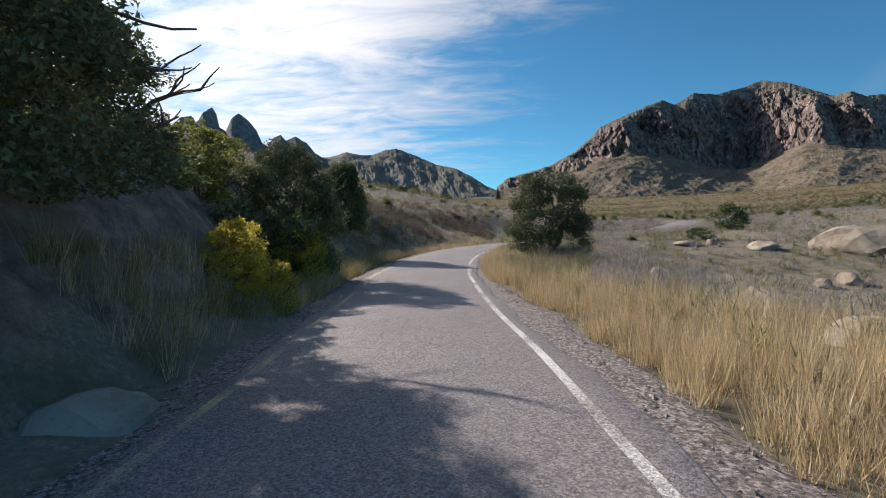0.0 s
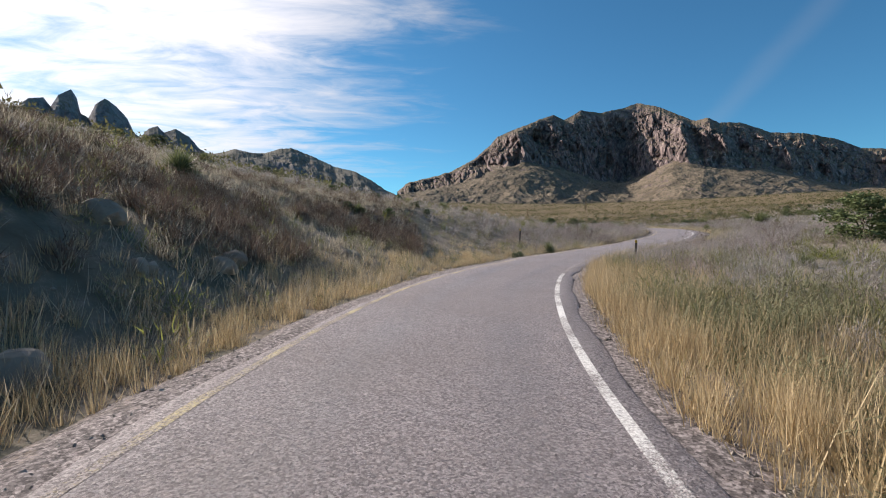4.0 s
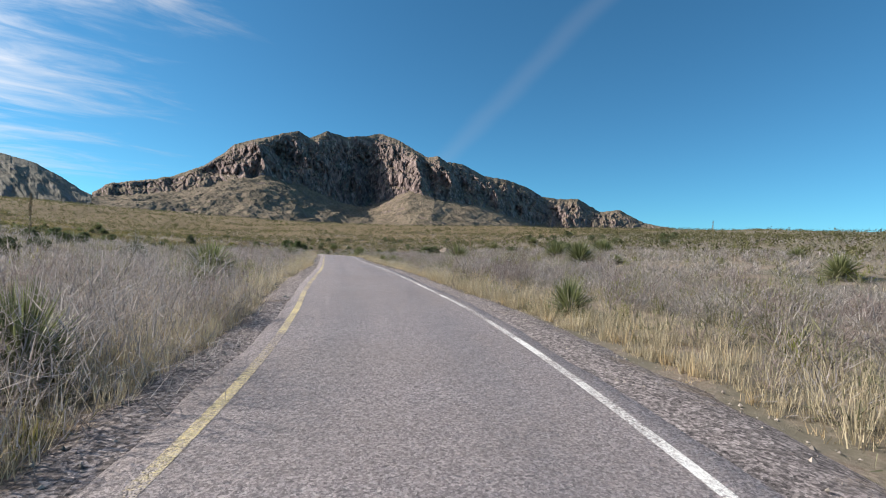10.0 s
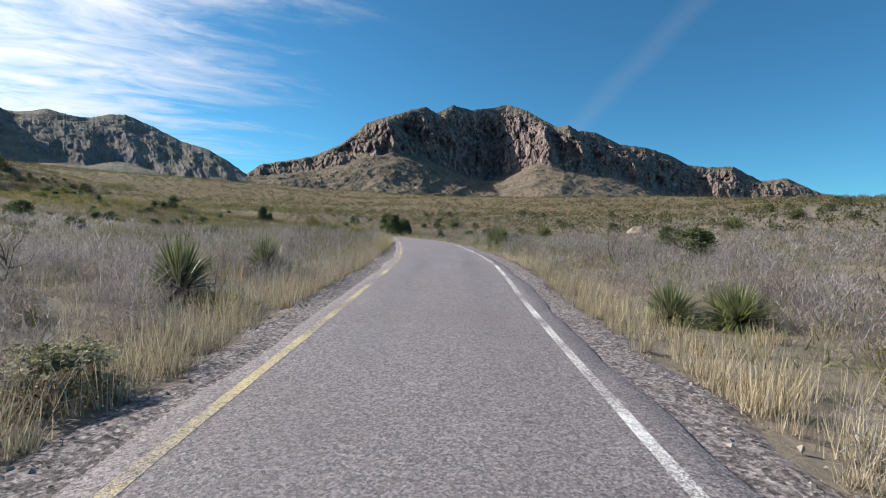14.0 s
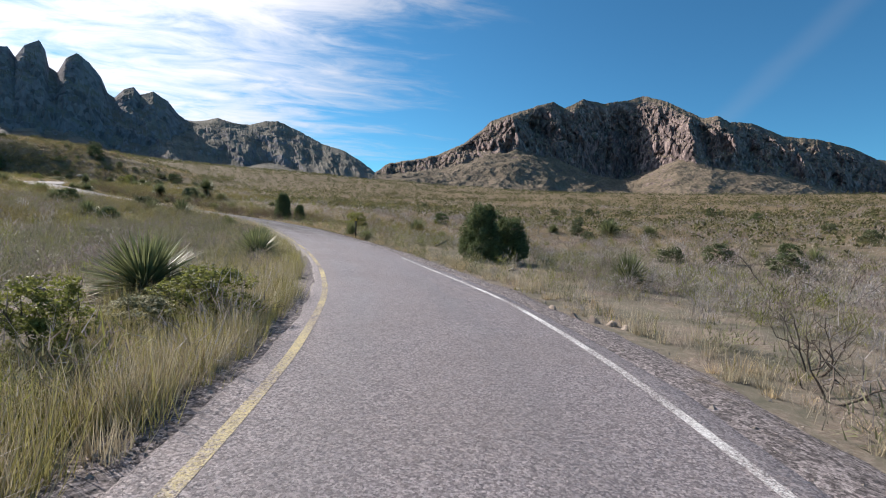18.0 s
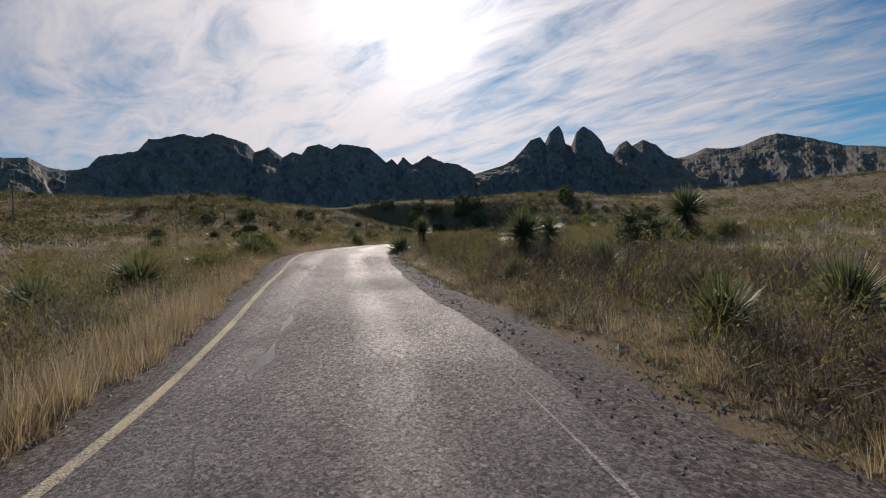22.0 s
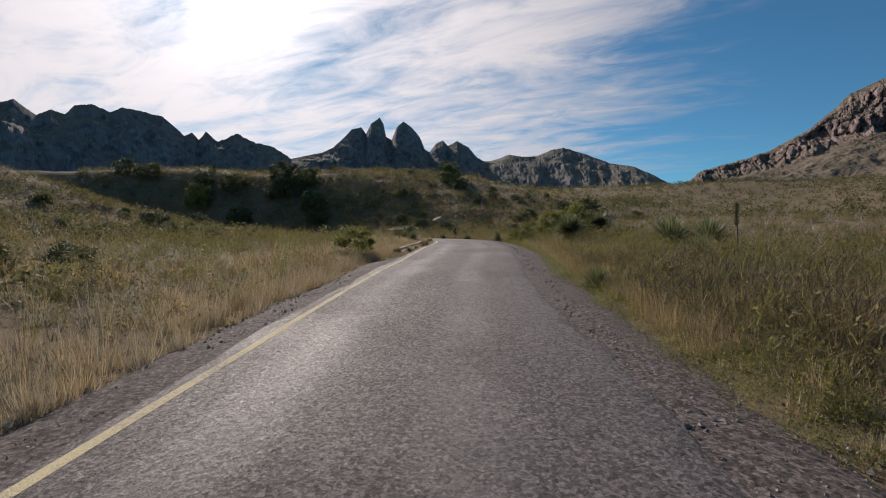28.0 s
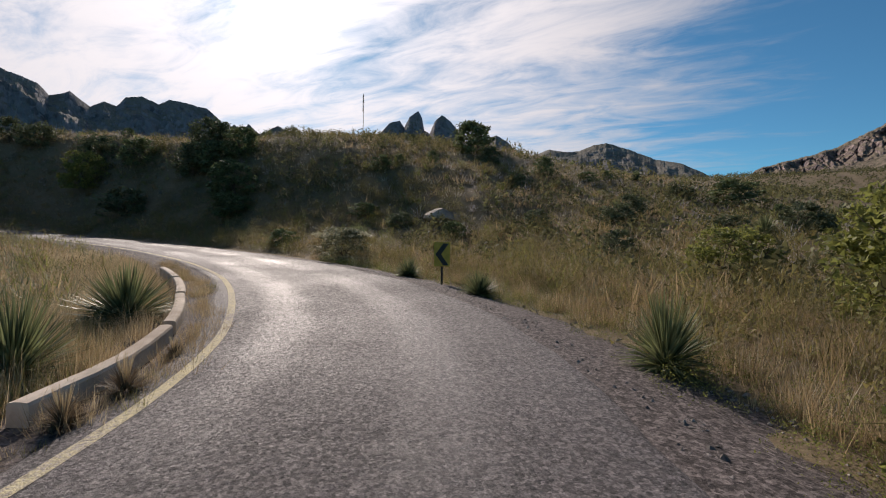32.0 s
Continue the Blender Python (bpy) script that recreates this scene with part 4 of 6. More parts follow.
DOME_CREST = [(-2854, -607, 503), (-2882, -500, 524), (-2909, -383, 535), (-2924, -300, 552), (-2932, -257, 590), (-2940, -201, 605), (-2945, -160, 633), (-2950, -121, 599), (-2956, -62, 599), (-2962, 12, 561), (-2967, 113, 520), (-2969, 206, 526), (-2968, 275, 537), (-2966, 344, 496), (-2962, 416, 483), (-2954, 518, 438)]
mountain("mountain_brown", BROWN_CREST, 0.60, 22.0, near_rock, "rugged brown mountain with sunlit crags over a grassy apron", seed=3, crag=55.0, jag=6.0, cliff=0.26, count=900, rings=160,
         edge=((-3, 0.085), (3, 0.1), (8, 0.117), (12, 0.146), (15.8, 0.16), (19.3, 0.146), (23.7, 0.118), (26.8, 0.11), (29, 0.122), (32.5, 0.146), (36.7, 0.128), (40.6, 0.121), (44.5, 0.1), (48, 0.078), (60, 0.07)),
         spurs=((0, 0), (7.6, 0), (9.5, -35), (14.9, 55), (17.2, -45), (19.2, -10), (21.7, 20), (24.5, -75), (27.1, -95), (28.5, -30), (33.3, 60), (34.9, -10), (37.0, 45), (38.6, -15), (41.6, 30), (45.5, -20), (48.9, -60), (51.5, 15), (60, 0)),
         blocky=0.55, gullies=((0.2, 0.01, 30.0),))
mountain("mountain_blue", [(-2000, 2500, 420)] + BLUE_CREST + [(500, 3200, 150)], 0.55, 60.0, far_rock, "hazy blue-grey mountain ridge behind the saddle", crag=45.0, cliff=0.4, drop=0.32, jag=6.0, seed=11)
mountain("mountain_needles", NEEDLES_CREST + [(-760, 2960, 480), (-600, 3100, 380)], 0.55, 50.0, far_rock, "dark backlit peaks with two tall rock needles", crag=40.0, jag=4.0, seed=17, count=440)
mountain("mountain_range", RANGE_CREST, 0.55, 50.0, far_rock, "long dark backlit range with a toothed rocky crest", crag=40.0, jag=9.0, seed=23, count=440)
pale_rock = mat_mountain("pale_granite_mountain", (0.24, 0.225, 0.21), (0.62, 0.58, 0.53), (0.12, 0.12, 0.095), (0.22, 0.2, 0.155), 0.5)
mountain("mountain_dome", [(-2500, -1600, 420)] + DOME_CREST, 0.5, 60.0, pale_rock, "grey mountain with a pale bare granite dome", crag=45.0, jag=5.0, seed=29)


# ---- plants ----
def part(name, me, parent, label=""):
    """Links a mesh as one part under a thing or a part."""
    ob = new(name, me)
    ob.parent = parent
    return tagged(ob, label) if label else ob


def unit(a):
    return a / np.maximum(np.linalg.norm(a, axis=-1, keepdims=True), 1e-9)


def blades(name, base, way, length, width, droop, mat, rng, simple=False):
    """Long narrow blades: base points, ways, lengths, widths, and how far the tips sink. Each is a folded strip with a pointed tip."""
    n = len(base)
    way = unit(way)
    side = unit(np.cross(way, np.array([0, 0, 1.0]) + rng.normal(0, 0.25, (n, 3))))
    L, W = np.asarray(length)[:, None], np.asarray(width)[:, None]
    sink = np.asarray(droop)[:, None] * L * np.array([0, 0, -1.0])
    if simple:
        co = np.stack([base - side * W * 0.5, base + side * W * 0.5, base + way * L + sink], 1).reshape(-1, 3)
        return poly_mesh(name, co, np.arange(3 * n).reshape(-1, 3), mat)
    mid, tip = base + way * L * 0.5 + sink * 0.22, base + way * L + sink
    co = np.stack([base - side * W * 0.5, base + side * W * 0.5, mid + side * W * 0.42, mid - side * W * 0.42, tip], 1).reshape(-1, 3)
    k = np.arange(n)[:, None] * 5
    tri = np.concatenate([k + [0, 1, 2], k + [0, 2, 3], k + [3, 2, 4]], 1).reshape(-1, 3)
    return poly_mesh(name, co, tri, mat)


def leaves(name, at, size, mat, rng, long=1.6, lift=0.0):
    """Small loose leaves, one pointed triangle each, turned at random."""
    n = len(at)
    a = unit(rng.normal(0, 1, (n, 3)) + [0, 0, lift])
    b = unit(np.cross(a, rng.normal(0, 1, (n, 3))))
    s = (np.asarray(size) * np.ones(n))[:, None]
    co = np.stack([at - b * s * 0.5, at + b * s * 0.5, at + a * s * long], 1).reshape(-1, 3)
    return poly_mesh(name, co, np.arange(3 * n).reshape(-1, 3), mat)


def limbs(name, lines, mat, sides=5):
    """Tapered round limbs: each line is (points, radii)."""
    co, faces, start = [], [], 0
    for pts, radii in lines:
        pts = np.asarray(pts, float)
        t = unit(np.gradient(pts, axis=0))
        u = unit(np.cross(t, [0.31, 0.83, 0.17]))
        v = np.cross(t, u)
        ang = np.arange(sides) * 2 * math.pi / sides
        ring = pts[:, None] + (u[:, None] * np.cos(ang)[None, :, None] + v[:, None] * np.sin(ang)[None, :, None]) * np.asarray(radii)[:, None, None]
        co.append(ring.reshape(-1, 3))
        for k in range(len(pts) - 1):
            for j in range(sides):
                j2 = (j + 1) % sides
                a, b = start + k * sides, start + (k + 1) * sides
                faces.append((a + j, a + j2, b + j2, b + j))
        start += len(pts) * sides
    return poly_mesh(name, np.vstack(co), np.array(faces), mat, True)


def branching(rng, start, way, length, radius, depth, lines, twist=0.5, kids=3, rise=0.1):
    """Adds a limb and its branches to lines, and returns the ends."""
    n = 5
    pts, d = [np.array(start, float)], unit(np.array(way, float))
    for _ in range(n - 1):
        d = unit(d + rng.normal(0, twist * 0.35, 3) + [0, 0, rise])
        pts.append(pts[-1] + d * length / (n - 1))
    lines.append((pts, np.linspace(radius, radius * 0.45, n)))
    if depth == 0:
        return [pts[-1]]
    ends = []
    for _ in range(kids):
        k = rng.integers(2, n)
        ends += branching(rng, pts[k], unit(d + rng.normal(0, twist, 3)), length * rng.uniform(0.5, 0.8), radius * 0.5, depth - 1, lines, twist, kids, rise)
    return ends


def clumps(rng, centres, radius, per, flat=0.8):
    """Points gathered round centres, denser towards each clump's skin."""
    c = np.repeat(np.asarray(centres), per, 0)
    d = unit(rng.normal(0, 1, c.shape)) * (rng.uniform(0.25, 1, len(c)) ** 0.5)[:, None] * np.repeat(np.asarray(radius) * np.ones(len(centres)), per)[:, None]
    d[:, 2] *= flat
    return c + d


def thing(name, label, category, group=""):
    return tagged(new(name), label, category, group)


def at_place(x, y, sx, sy, sz, turn, sunk=0.04):
    z = float(ground(np.array([x]), np.array([y]))[0]) - sunk
    return Matrix.Translation((x, y, z)) @ Matrix.Rotation(turn, 4, "Z") @ Matrix.Diagonal((sx, sy, sz, 1))


# sotol: a rosette of narrow blades over a skirt of dead ones
def make_sotol(seed, tall=0.0):
    rng = np.random.default_rng(seed)
    ob = thing("sotol", "green spiky sotol rosette with a skirt of dead leaves", "desert plant", "sotols beside the road")
    n = 620
    az, el = rng.uniform(0, 2 * math.pi, n), np.arcsin(rng.uniform(-0.12, 1.0, n))
    way = np.stack([np.cos(az) * np.cos(el), np.sin(az) * np.cos(el), np.sin(el)], 1)
    foot = np.array([0, 0, 0.14 + tall]) + way * 0.07
    length = rng.uniform(0.78, 1.04, n) * (1 - 0.12 * np.sin(el))
    part("leaves", blades("leaves", foot, way, length, rng.uniform(0.026, 0.044, n), rng.uniform(0.04, 0.26, n) * (1 - np.sin(el)) + 0.03, blade_green, rng), ob)
    n = 170 if not tall else 420
    az, el = rng.uniform(0, 2 * math.pi, n), rng.uniform(-1.1, -0.05, n)
    way = np.stack([np.cos(az) * np.cos(el), np.sin(az) * np.cos(el), np.sin(el)], 1)
    foot = np.stack([0 * az, 0 * az, 0.16 + rng.uniform(0.0, 1.0, n) * tall], 1) + way * 0.08
    length = np.minimum(rng.uniform(0.45, 0.85, n), np.where(el < -0.2, (foot[:, 2] + 0.02) / np.maximum(np.sin(-el), 0.1), 9))
    part("dead_skirt", blades("dead_skirt", foot, way, np.maximum(length, 0.1), rng.uniform(0.02, 0.034, n), rng.uniform(0.0, 0.1, n), blade_dead, rng), ob, "dry tan dead leaves")
    part("trunk", limbs("trunk", [([(0, 0, -0.1), (0.01, 0, 0.1 + tall * 0.5), (0, 0.01, 0.2 + tall)], [0.13, 0.12, 0.09])], bark, 7), ob)
    return ob


def make_tree(kind, seed, label, leaf, size, centre_rows, per, radius, trunk_rows, flat=0.8, long=1.6, category="tree"):
    """A plant with woody limbs and a crown of loose leaves in clumps."""
    rng = np.random.default_rng(seed)
    ob = thing(kind, label, category)
    fine = []
    for start, way, length, thick in trunk_rows:
        lines = []
        branching(rng, start, way, length, thick, 2, lines, 0.55, 3, 0.12)
        part("trunk" if category == "tree" else "stem", limbs("stem", lines[:1], bark, 6), ob)
        fine += lines[1:]
    part("branchwork", limbs("branchwork", fine, bark, 4), ob)["kind"] = "stuff"
    c = np.array(centre_rows(rng))
    pts = clumps(rng, c, radius * rng.uniform(0.6, 1.25, len(c)), per, flat)
    pts[:, 2] = np.abs(pts[:, 2])
    part("crown" if category == "tree" else "foliage", leaves("crown", pts, size * rng.uniform(0.6, 1.3, len(pts)), leaf, rng, long, 0.4), ob)
    return ob


def dome(count, power=0.5, low=0.05, cone=0.0):
    """Centres in a dome of height 1 and radius 0.5; cone narrows its top."""
    def rows(rng):
        z = rng.uniform(low, 0.94, count)
        r = 0.42 * np.sqrt(np.clip(1 - ((z - 0.3) / 0.72) ** 2, 0.02, 1)) * (1 - cone * z) * rng.uniform(0.15, 1, count) ** power
        a = rng.uniform(0, 2 * math.pi, count)
        return np.stack([np.cos(a) * r, np.sin(a) * r, z], 1)
    return rows


sotols = [make_sotol(s) for s in (1, 2, 3)]
sotols_tall = [make_sotol(7, 0.75), make_sotol(8, 0.6)]
junipers = [make_tree("juniper", s, "dark green juniper with a dense ragged crown", juniper_leaf, 0.02, dome(140, 0.5, 0.05, 0.15), 190, 0.085,
                      [((0, 0, 0), (0.05, 0, 1), 0.55, 0.035), ((0.02, 0, 0), (-0.3, 0.3, 1), 0.45, 0.025)], 1.5) for s in (11, 12)]
oaks = [make_tree("oak_tree", s, "broad dark green oak with an open uneven crown", oak_leaf, 0.0125, dome(180, 0.42, 0.05), 200, 0.085,
                  [((0, 0, 0), (0.2, 0.1, 1), 0.5, 0.035), ((0, 0.02, 0), (-0.5, 0.2, 1), 0.5, 0.026), ((0.02, 0, 0), (0.4, -0.4, 1), 0.5, 0.022)], 0.8) for s in (21, 22)]
shrubs = [make_tree("leafy_shrub", s, "olive green leafy shrub growing in dry grass", olive, 0.026, dome(80, 0.45, 0.05), 70, 0.1,
                    [((0, 0, 0), (w, v, 1), 0.5, 0.014) for w, v in ((0.4, 0.2), (-0.4, 0.1), (0, -0.5))], 0.9, category="shrub") for s in (31, 32)]
golds = [make_tree("yellow_bush", 41, "bush with bright yellow autumn leaves on the bank", gold_leaf, 0.026, dome(90, 0.45, 0.08), 70, 0.1,
                   [((0, 0, 0), (w, v, 1), 0.5, 0.014) for w, v in ((0.4, 0.2), (-0.4, 0.1), (0, -0.5))], 0.9, category="shrub")]
bushes = [make_tree("dark_bush", s, "small dark green bush on the dry slope", oak_leaf if s % 2 else juniper_leaf, 0.045, dome(55, 0.45, 0.03), 40, 0.13,
                    [((0, 0, 0), (w, v, 1), 0.45, 0.016) for w, v in ((0.4, 0.2), (-0.4, -0.2))], 0.9, category="shrub") for s in (51, 52, 53)]


def make_rabbitbrush(seed):
    rng = np.random.default_rng(seed)
    ob = make_tree("rabbitbrush", seed, "grey-green rabbitbrush topped with pale dry flower heads", sage, 0.035, dome(50, 0.45, 0.03), 50, 0.12,
                   [((0, 0, 0), (w, v, 1), 0.5, 0.012) for w, v in ((0.4, 0.2), (-0.4, -0.2), (0.1, 0.5))], 0.9, category="shrub")
    a, r = rng.uniform(0, 2 * math.pi, 70), 0.5 * np.sqrt(rng.uniform(0, 1, 70))
    heads = np.stack([np.cos(a) * r, np.sin(a) * r, 0.95 - 0.9 * r**2], 1)
    part("flower_heads", leaves("flower_heads", clumps(rng, heads, 0.055, 16, 0.5), 0.03, pale_flower, rng, 1.2, 0.8), ob, "pale cream dry flower heads")
    return ob


pale_flower = mat_leaf("pale_dry_flowers", (0.34, 0.3, 0.17), (0.62, 0.58, 0.4), 0.7, 0.8, 0.25)
rabbits = [make_rabbitbrush(61), make_rabbitbrush(62)]


def make_dead(kind, seed, label, category, spread, depth=3):
    rng = np.random.default_rng(seed)
    ob = thing(kind, label, category)
    main, fine = [], []
    for k in range(4):
        a = k * 1.6 + rng.uniform(0, 1)
        lines = []
        branching(rng, (0, 0, 0), (math.cos(a) * spread, math.sin(a) * spread, 1), 0.62, 0.02, depth, lines, 0.75, 3, 0.04)
        main += [l for l in lines if l[1][0] > 0.0045]
        fine += [l for l in lines if l[1][0] <= 0.0045]
    for line in main[:9]:
        part("branch", limbs("branch", [line], dead_wood, 6), ob)
    part("twigwork", limbs("twigwork", main[9:] + fine, dead_wood, 3), ob)["kind"] = "stuff"
    return ob


dead_wood = mat_bark("bare_grey_wood", (0.055, 0.042, 0.034), (0.22, 0.18, 0.145))
dead_trees = [make_dead("bare_mesquite", 71, "bare grey mesquite with crooked thorny branches", "tree", 0.5), make_dead("bare_mesquite", 72, "bare grey mesquite with crooked thorny branches", "tree", 0.8)]
dead_bushes = [make_dead("bare_bush", 73, "low leafless bush of tangled brown twigs", "shrub", 1.6), make_dead("bare_bush", 74, "low leafless bush of tangled brown twigs", "shrub", 1.9)]


def make_boulder(seed):
    rng = np.random.default_rng(seed)
    bm = bmesh.new()
    bmesh.ops.create_icosphere(bm, subdivisions=3, radius=0.5)
    cuts = unit(rng.normal(0, 1, (9, 3)))
    deep = rng.uniform(0.24, 0.42, 9)
    for v in bm.verts:
        p = np.array(v.co)
        for c, d in zip(cuts, deep):
            over = p @ c - d
            if over > 0:
                p = p - c * over * 0.97
        v.co = Vector(p) * (1 + 0.16 * noise.noise(Vector(p) * 3 + Vector((seed, 0, 0))) + 0.07 * noise.noise(Vector(p) * 9 + Vector((0, seed, 0))))
    me = bpy.data.meshes.new("boulder")
    bm.to_mesh(me)
    me.materials.append(granite)
    return tagged(new("boulder", me), "weathered pale granite boulder lying in dry grass", "rock")


boulders = [make_boulder(s) for s in (81, 82, 83, 84)]
def open_land(rng, count, near, far, s0=-25.0, s1=362.0, power=1.0):
    """Random places on both sides of the road, between two distances from its middle."""
    s = rng.uniform(s0, s1, count)
    d = (near + (far - near) * rng.uniform(0, 1, count) ** power) * rng.choice([-1, 1], count)
    p = on_road(s, d)
    s2, d2, _ = near_road(p[:, 0], p[:, 1])
    ok = (np.abs(d2) > near * 0.96) & (np.abs(d2) > verge(s2, d2)) & ~((d2 < 0) & (d2 > -8) & ((s2 < 6) | (s2 < 14) & (d2 < -3.4)))
    return p[ok, 0], p[ok, 1], s2[ok], d2[ok]


used, place_rng = set(), random.Random(5)


def put(models, x, y, high, wide, unit_high=1.0, unit_wide=1.0, sunk=0.04):
    """One more of a kind at x, y: the model itself the first time, then copies of it."""
    model = models[place_rng.randrange(len(models))]
    m = at_place(x, y, wide / unit_wide, wide / unit_wide, high / unit_high, place_rng.uniform(0, 6.28), sunk)
    if model.name in used:
        return copy_thing(model, m @ Matrix.Diagonal((*model.scale, 1)).inverted())
    used.add(model.name)
    model.matrix_basis = m
    return model


def sotol(x, y, high, wide):
    return put(sotols, x, y, high, wide, 0.95, 1.6)


def tall_sotol(x, y, high, wide):
    return put(sotols_tall, x, y, high, wide, 1.6, 1.6)


def juniper(x, y, high, wide):
    return put(junipers, x, y, high, wide)


def oak(x, y, high, wide):
    return put(oaks, x, y, high, wide)


def shrub(x, y, high, wide):
    return put(shrubs, x, y, high, wide)


def gold(x, y, high, wide):
    return put(golds, x, y, high, wide)


def bush(x, y, high, wide):
    return put(bushes, x, y, high, wide)


def rabbit(x, y, high, wide):
    return put(rabbits, x, y, high, wide)


def dead_tree(x, y, high, wide):
    return put(dead_trees, x, y, high, wide, 1.3, 1.5)


def dead_bush(x, y, high, wide):
    return put(dead_bushes, x, y, high, wide, 0.75, 1.9)


def boulder(x, y, high, wide):
    return put(boulders, x, y, high * 1.35, wide, 0.85, 0.9, -high * 0.08)


boulder(9.2, 38.1, 0.57, 1.13)
boulder(16.6, 55.7, 0.54, 1.26)
boulder(8.7, 34.4, 0.45, 0.84)
boulder(29.1, 63.6, 2.08, 5.50)
boulder(23.5, 65.3, 0.67, 2.01)
boulder(18.7, 67.5, 0.45, 1.53)
boulder(23.1, 56.0, 0.75, 1.37)
boulder(21.4, 55.3, 0.55, 1.16)
boulder(9.7, 45.9, 0.57, 0.95)
boulder(0.35, 31.0, 0.36, 0.92)
boulder(21.2, 68.0, 0.54, 1.36)
boulder(-5.7, 54.4, 0.41, 0.84)
boulder(-5.0, 58.7, 0.44, 0.63)
boulder(-5.3, 56.4, 0.44, 0.63)
boulder(-4.4, 49.6, 0.30, 0.71)
boulder(-6.8, 54.0, 0.46, 0.99)
boulder(-1.9, 50.0, 0.21, 0.37)
boulder(85.3, 178.1, 1.00, 2.00)
boulder(-39.9, 203.8, 3.32, 6.31)
boulder(27.4, 225.8, 0.26, 0.83)
boulder(-18.9, 291.9, 0.80, 2.30)
boulder(1.5, 265.0, 0.15, 0.27)
boulder(2.1, 264.0, 0.11, 0.21)
boulder(27.7, 224.6, 0.43, 0.72)
boulder(22.9, 81.0, 0.45, 1.70)
boulder(58.1, 175.5, 0.14, 0.2)
boulder(58.35, 175.2, 0.18, 0.26)
boulder(58.6, 175.0, 0.14, 0.2)
boulder(58.75, 174.75, 0.11, 0.16)
boulder(57.9, 176.1, 0.13, 0.18)
bush(4.4, 50.0, 0.30, 0.83)
bush(6.1, 40.6, 0.16, 0.88)
bush(-1.2, 85.6, 0.63, 0.84)
bush(28.0, 79.8, 2.63, 4.39)
bush(8.8, 82.6, 0.45, 0.76)
bush(1.3, 87.7, 0.76, 0.98)
bush(-0.0, 98.1, 0.55, 1.19)
bush(3.4, 95.2, 0.47, 0.89)
bush(4.2, 93.0, 0.43, 0.69)
bush(-4.2, 102.6, 0.53, 1.46)
bush(13.1, 93.0, 0.31, 0.51)
bush(33.8, 146.4, 0.60, 0.96)
bush(-28.6, 313.5, 2.75, 4.47)
bush(-44.6, 297.1, 2.86, 3.91)
bush(-79.4, 291.0, 3.00, 4.50)
bush(-48.3, 295.0, 3.00, 4.50)
bush(-11.8, 271.2, 0.39, 0.91)
bush(-50.6, 298.0, 3.00, 4.15)
bush(-17.9, 299.8, 1.36, 1.68)
bush(-17.6, 304.8, 1.52, 1.88)
bush(-14.6, 307.0, 0.90, 1.90)
bush(-9.5, 296.2, 1.29, 2.07)
bush(-4.9, 293.9, 0.89, 2.24)
bush(62.7, 205.1, 3.00, 3.49)
bush(29.5, 230.9, 1.72, 2.40)
bush(34.9, 208.3, 1.12, 2.55)
bush(30.9, 205.5, 1.21, 2.05)
bush(43.2, 187.0, 0.65, 1.19)
bush(-25.2, 307.8, 3.00, 4.50)
bush(-45.8, 295.4, 3.00, 4.50)
bush(-74.8, 292.2, 3.00, 4.50)
bush(-39.5, 293.0, 3.00, 4.50)
bush(-30.0, 235.4, 1.88, 2.50)
bush(-38.0, 247.9, 2.21, 3.90)
bush(-5.4, 232.5, 0.74, 1.73)
bush(-29.8, 230.1, 1.26, 2.61)
bush(-4.4, 307.2, 1.94, 4.22)
bush(-47.8, 297.5, 3.00, 4.50)
bush(-57.7, 294.7, 3.00, 4.50)
bush(-64.0, 293.7, 3.00, 4.50)
bush(-8.0, 306.9, 1.27, 2.44)
bush(-24.5, 291.3, 0.84, 2.30)
bush(-26.0, 286.4, 1.01, 2.03)
bush(-37.0, 291.1, 1.77, 3.97)
bush(-51.4, 290.3, 2.52, 4.50)
bush(-6.0, 39.2, 1.40, 2.40)
bush(-3.0, 39.0, 1.30, 2.00)
bush(-3.6, 37.4, 1.20, 1.80)
bush(-16.8, 289.3, 0.90, 1.50)
bush(-21.0, 290.3, 0.90, 1.70)
bush(21.2, 70.5, 1.00, 2.40)
dead_bush(59.3, 171.4, 0.8, 1.7)
dead_bush(59.9, 172.2, 0.85, 1.7)
dead_bush(66.5, 180.5, 1.3, 3.2)
dead_bush(68.2, 179.6, 1.2, 3.0)
dead_bush(49.7, 222.1, 1.54, 2.89)
dead_tree(17.7, 96.6, 2.40, 2.40)
dead_tree(-6.5, 228.5, 1.61, 2.46)
dead_tree(-0.2, 277.9, 2.79, 4.12)
dead_tree(16.8, 236.1, 4.22, 4.39)
gold(-1.2, 35.9, 1.35, 1.50)
gold(-0.9, 36.7, 1.20, 1.30)
gold(-1.6, 36.9, 1.45, 1.40)
gold(-2.3, 41.6, 1.90, 1.90)
juniper(-4.5, 52.7, 3.70, 3.60)
juniper(58.4, 186.7, 2.35, 2.10)
juniper(59.8, 187.2, 1.90, 2.00)
juniper(-4.0, 226.1, 1.49, 2.36)
juniper(44.6, 213.6, 2.40, 1.90)
juniper(45.7, 216.1, 1.50, 1.26)
oak(6.6, 53.6, 4.60, 5.30)
oak(-4.4, 35.7, 3.19, 4.46)
oak(-1.6, 31.6, 3.70, 4.20)
oak(-3.0, 42.6, 4.30, 4.10)
rabbit(51.6, 173.0, 0.60, 0.83)
rabbit(45.4, 194.6, 0.35, 0.60)
rabbit(42.0, 203.2, 0.58, 0.86)
rabbit(48.2, 207.2, 0.37, 0.63)
rabbit(42.7, 138.4, 0.55, 0.95)
rabbit(-20.7, 285.0, 1.24, 2.42)
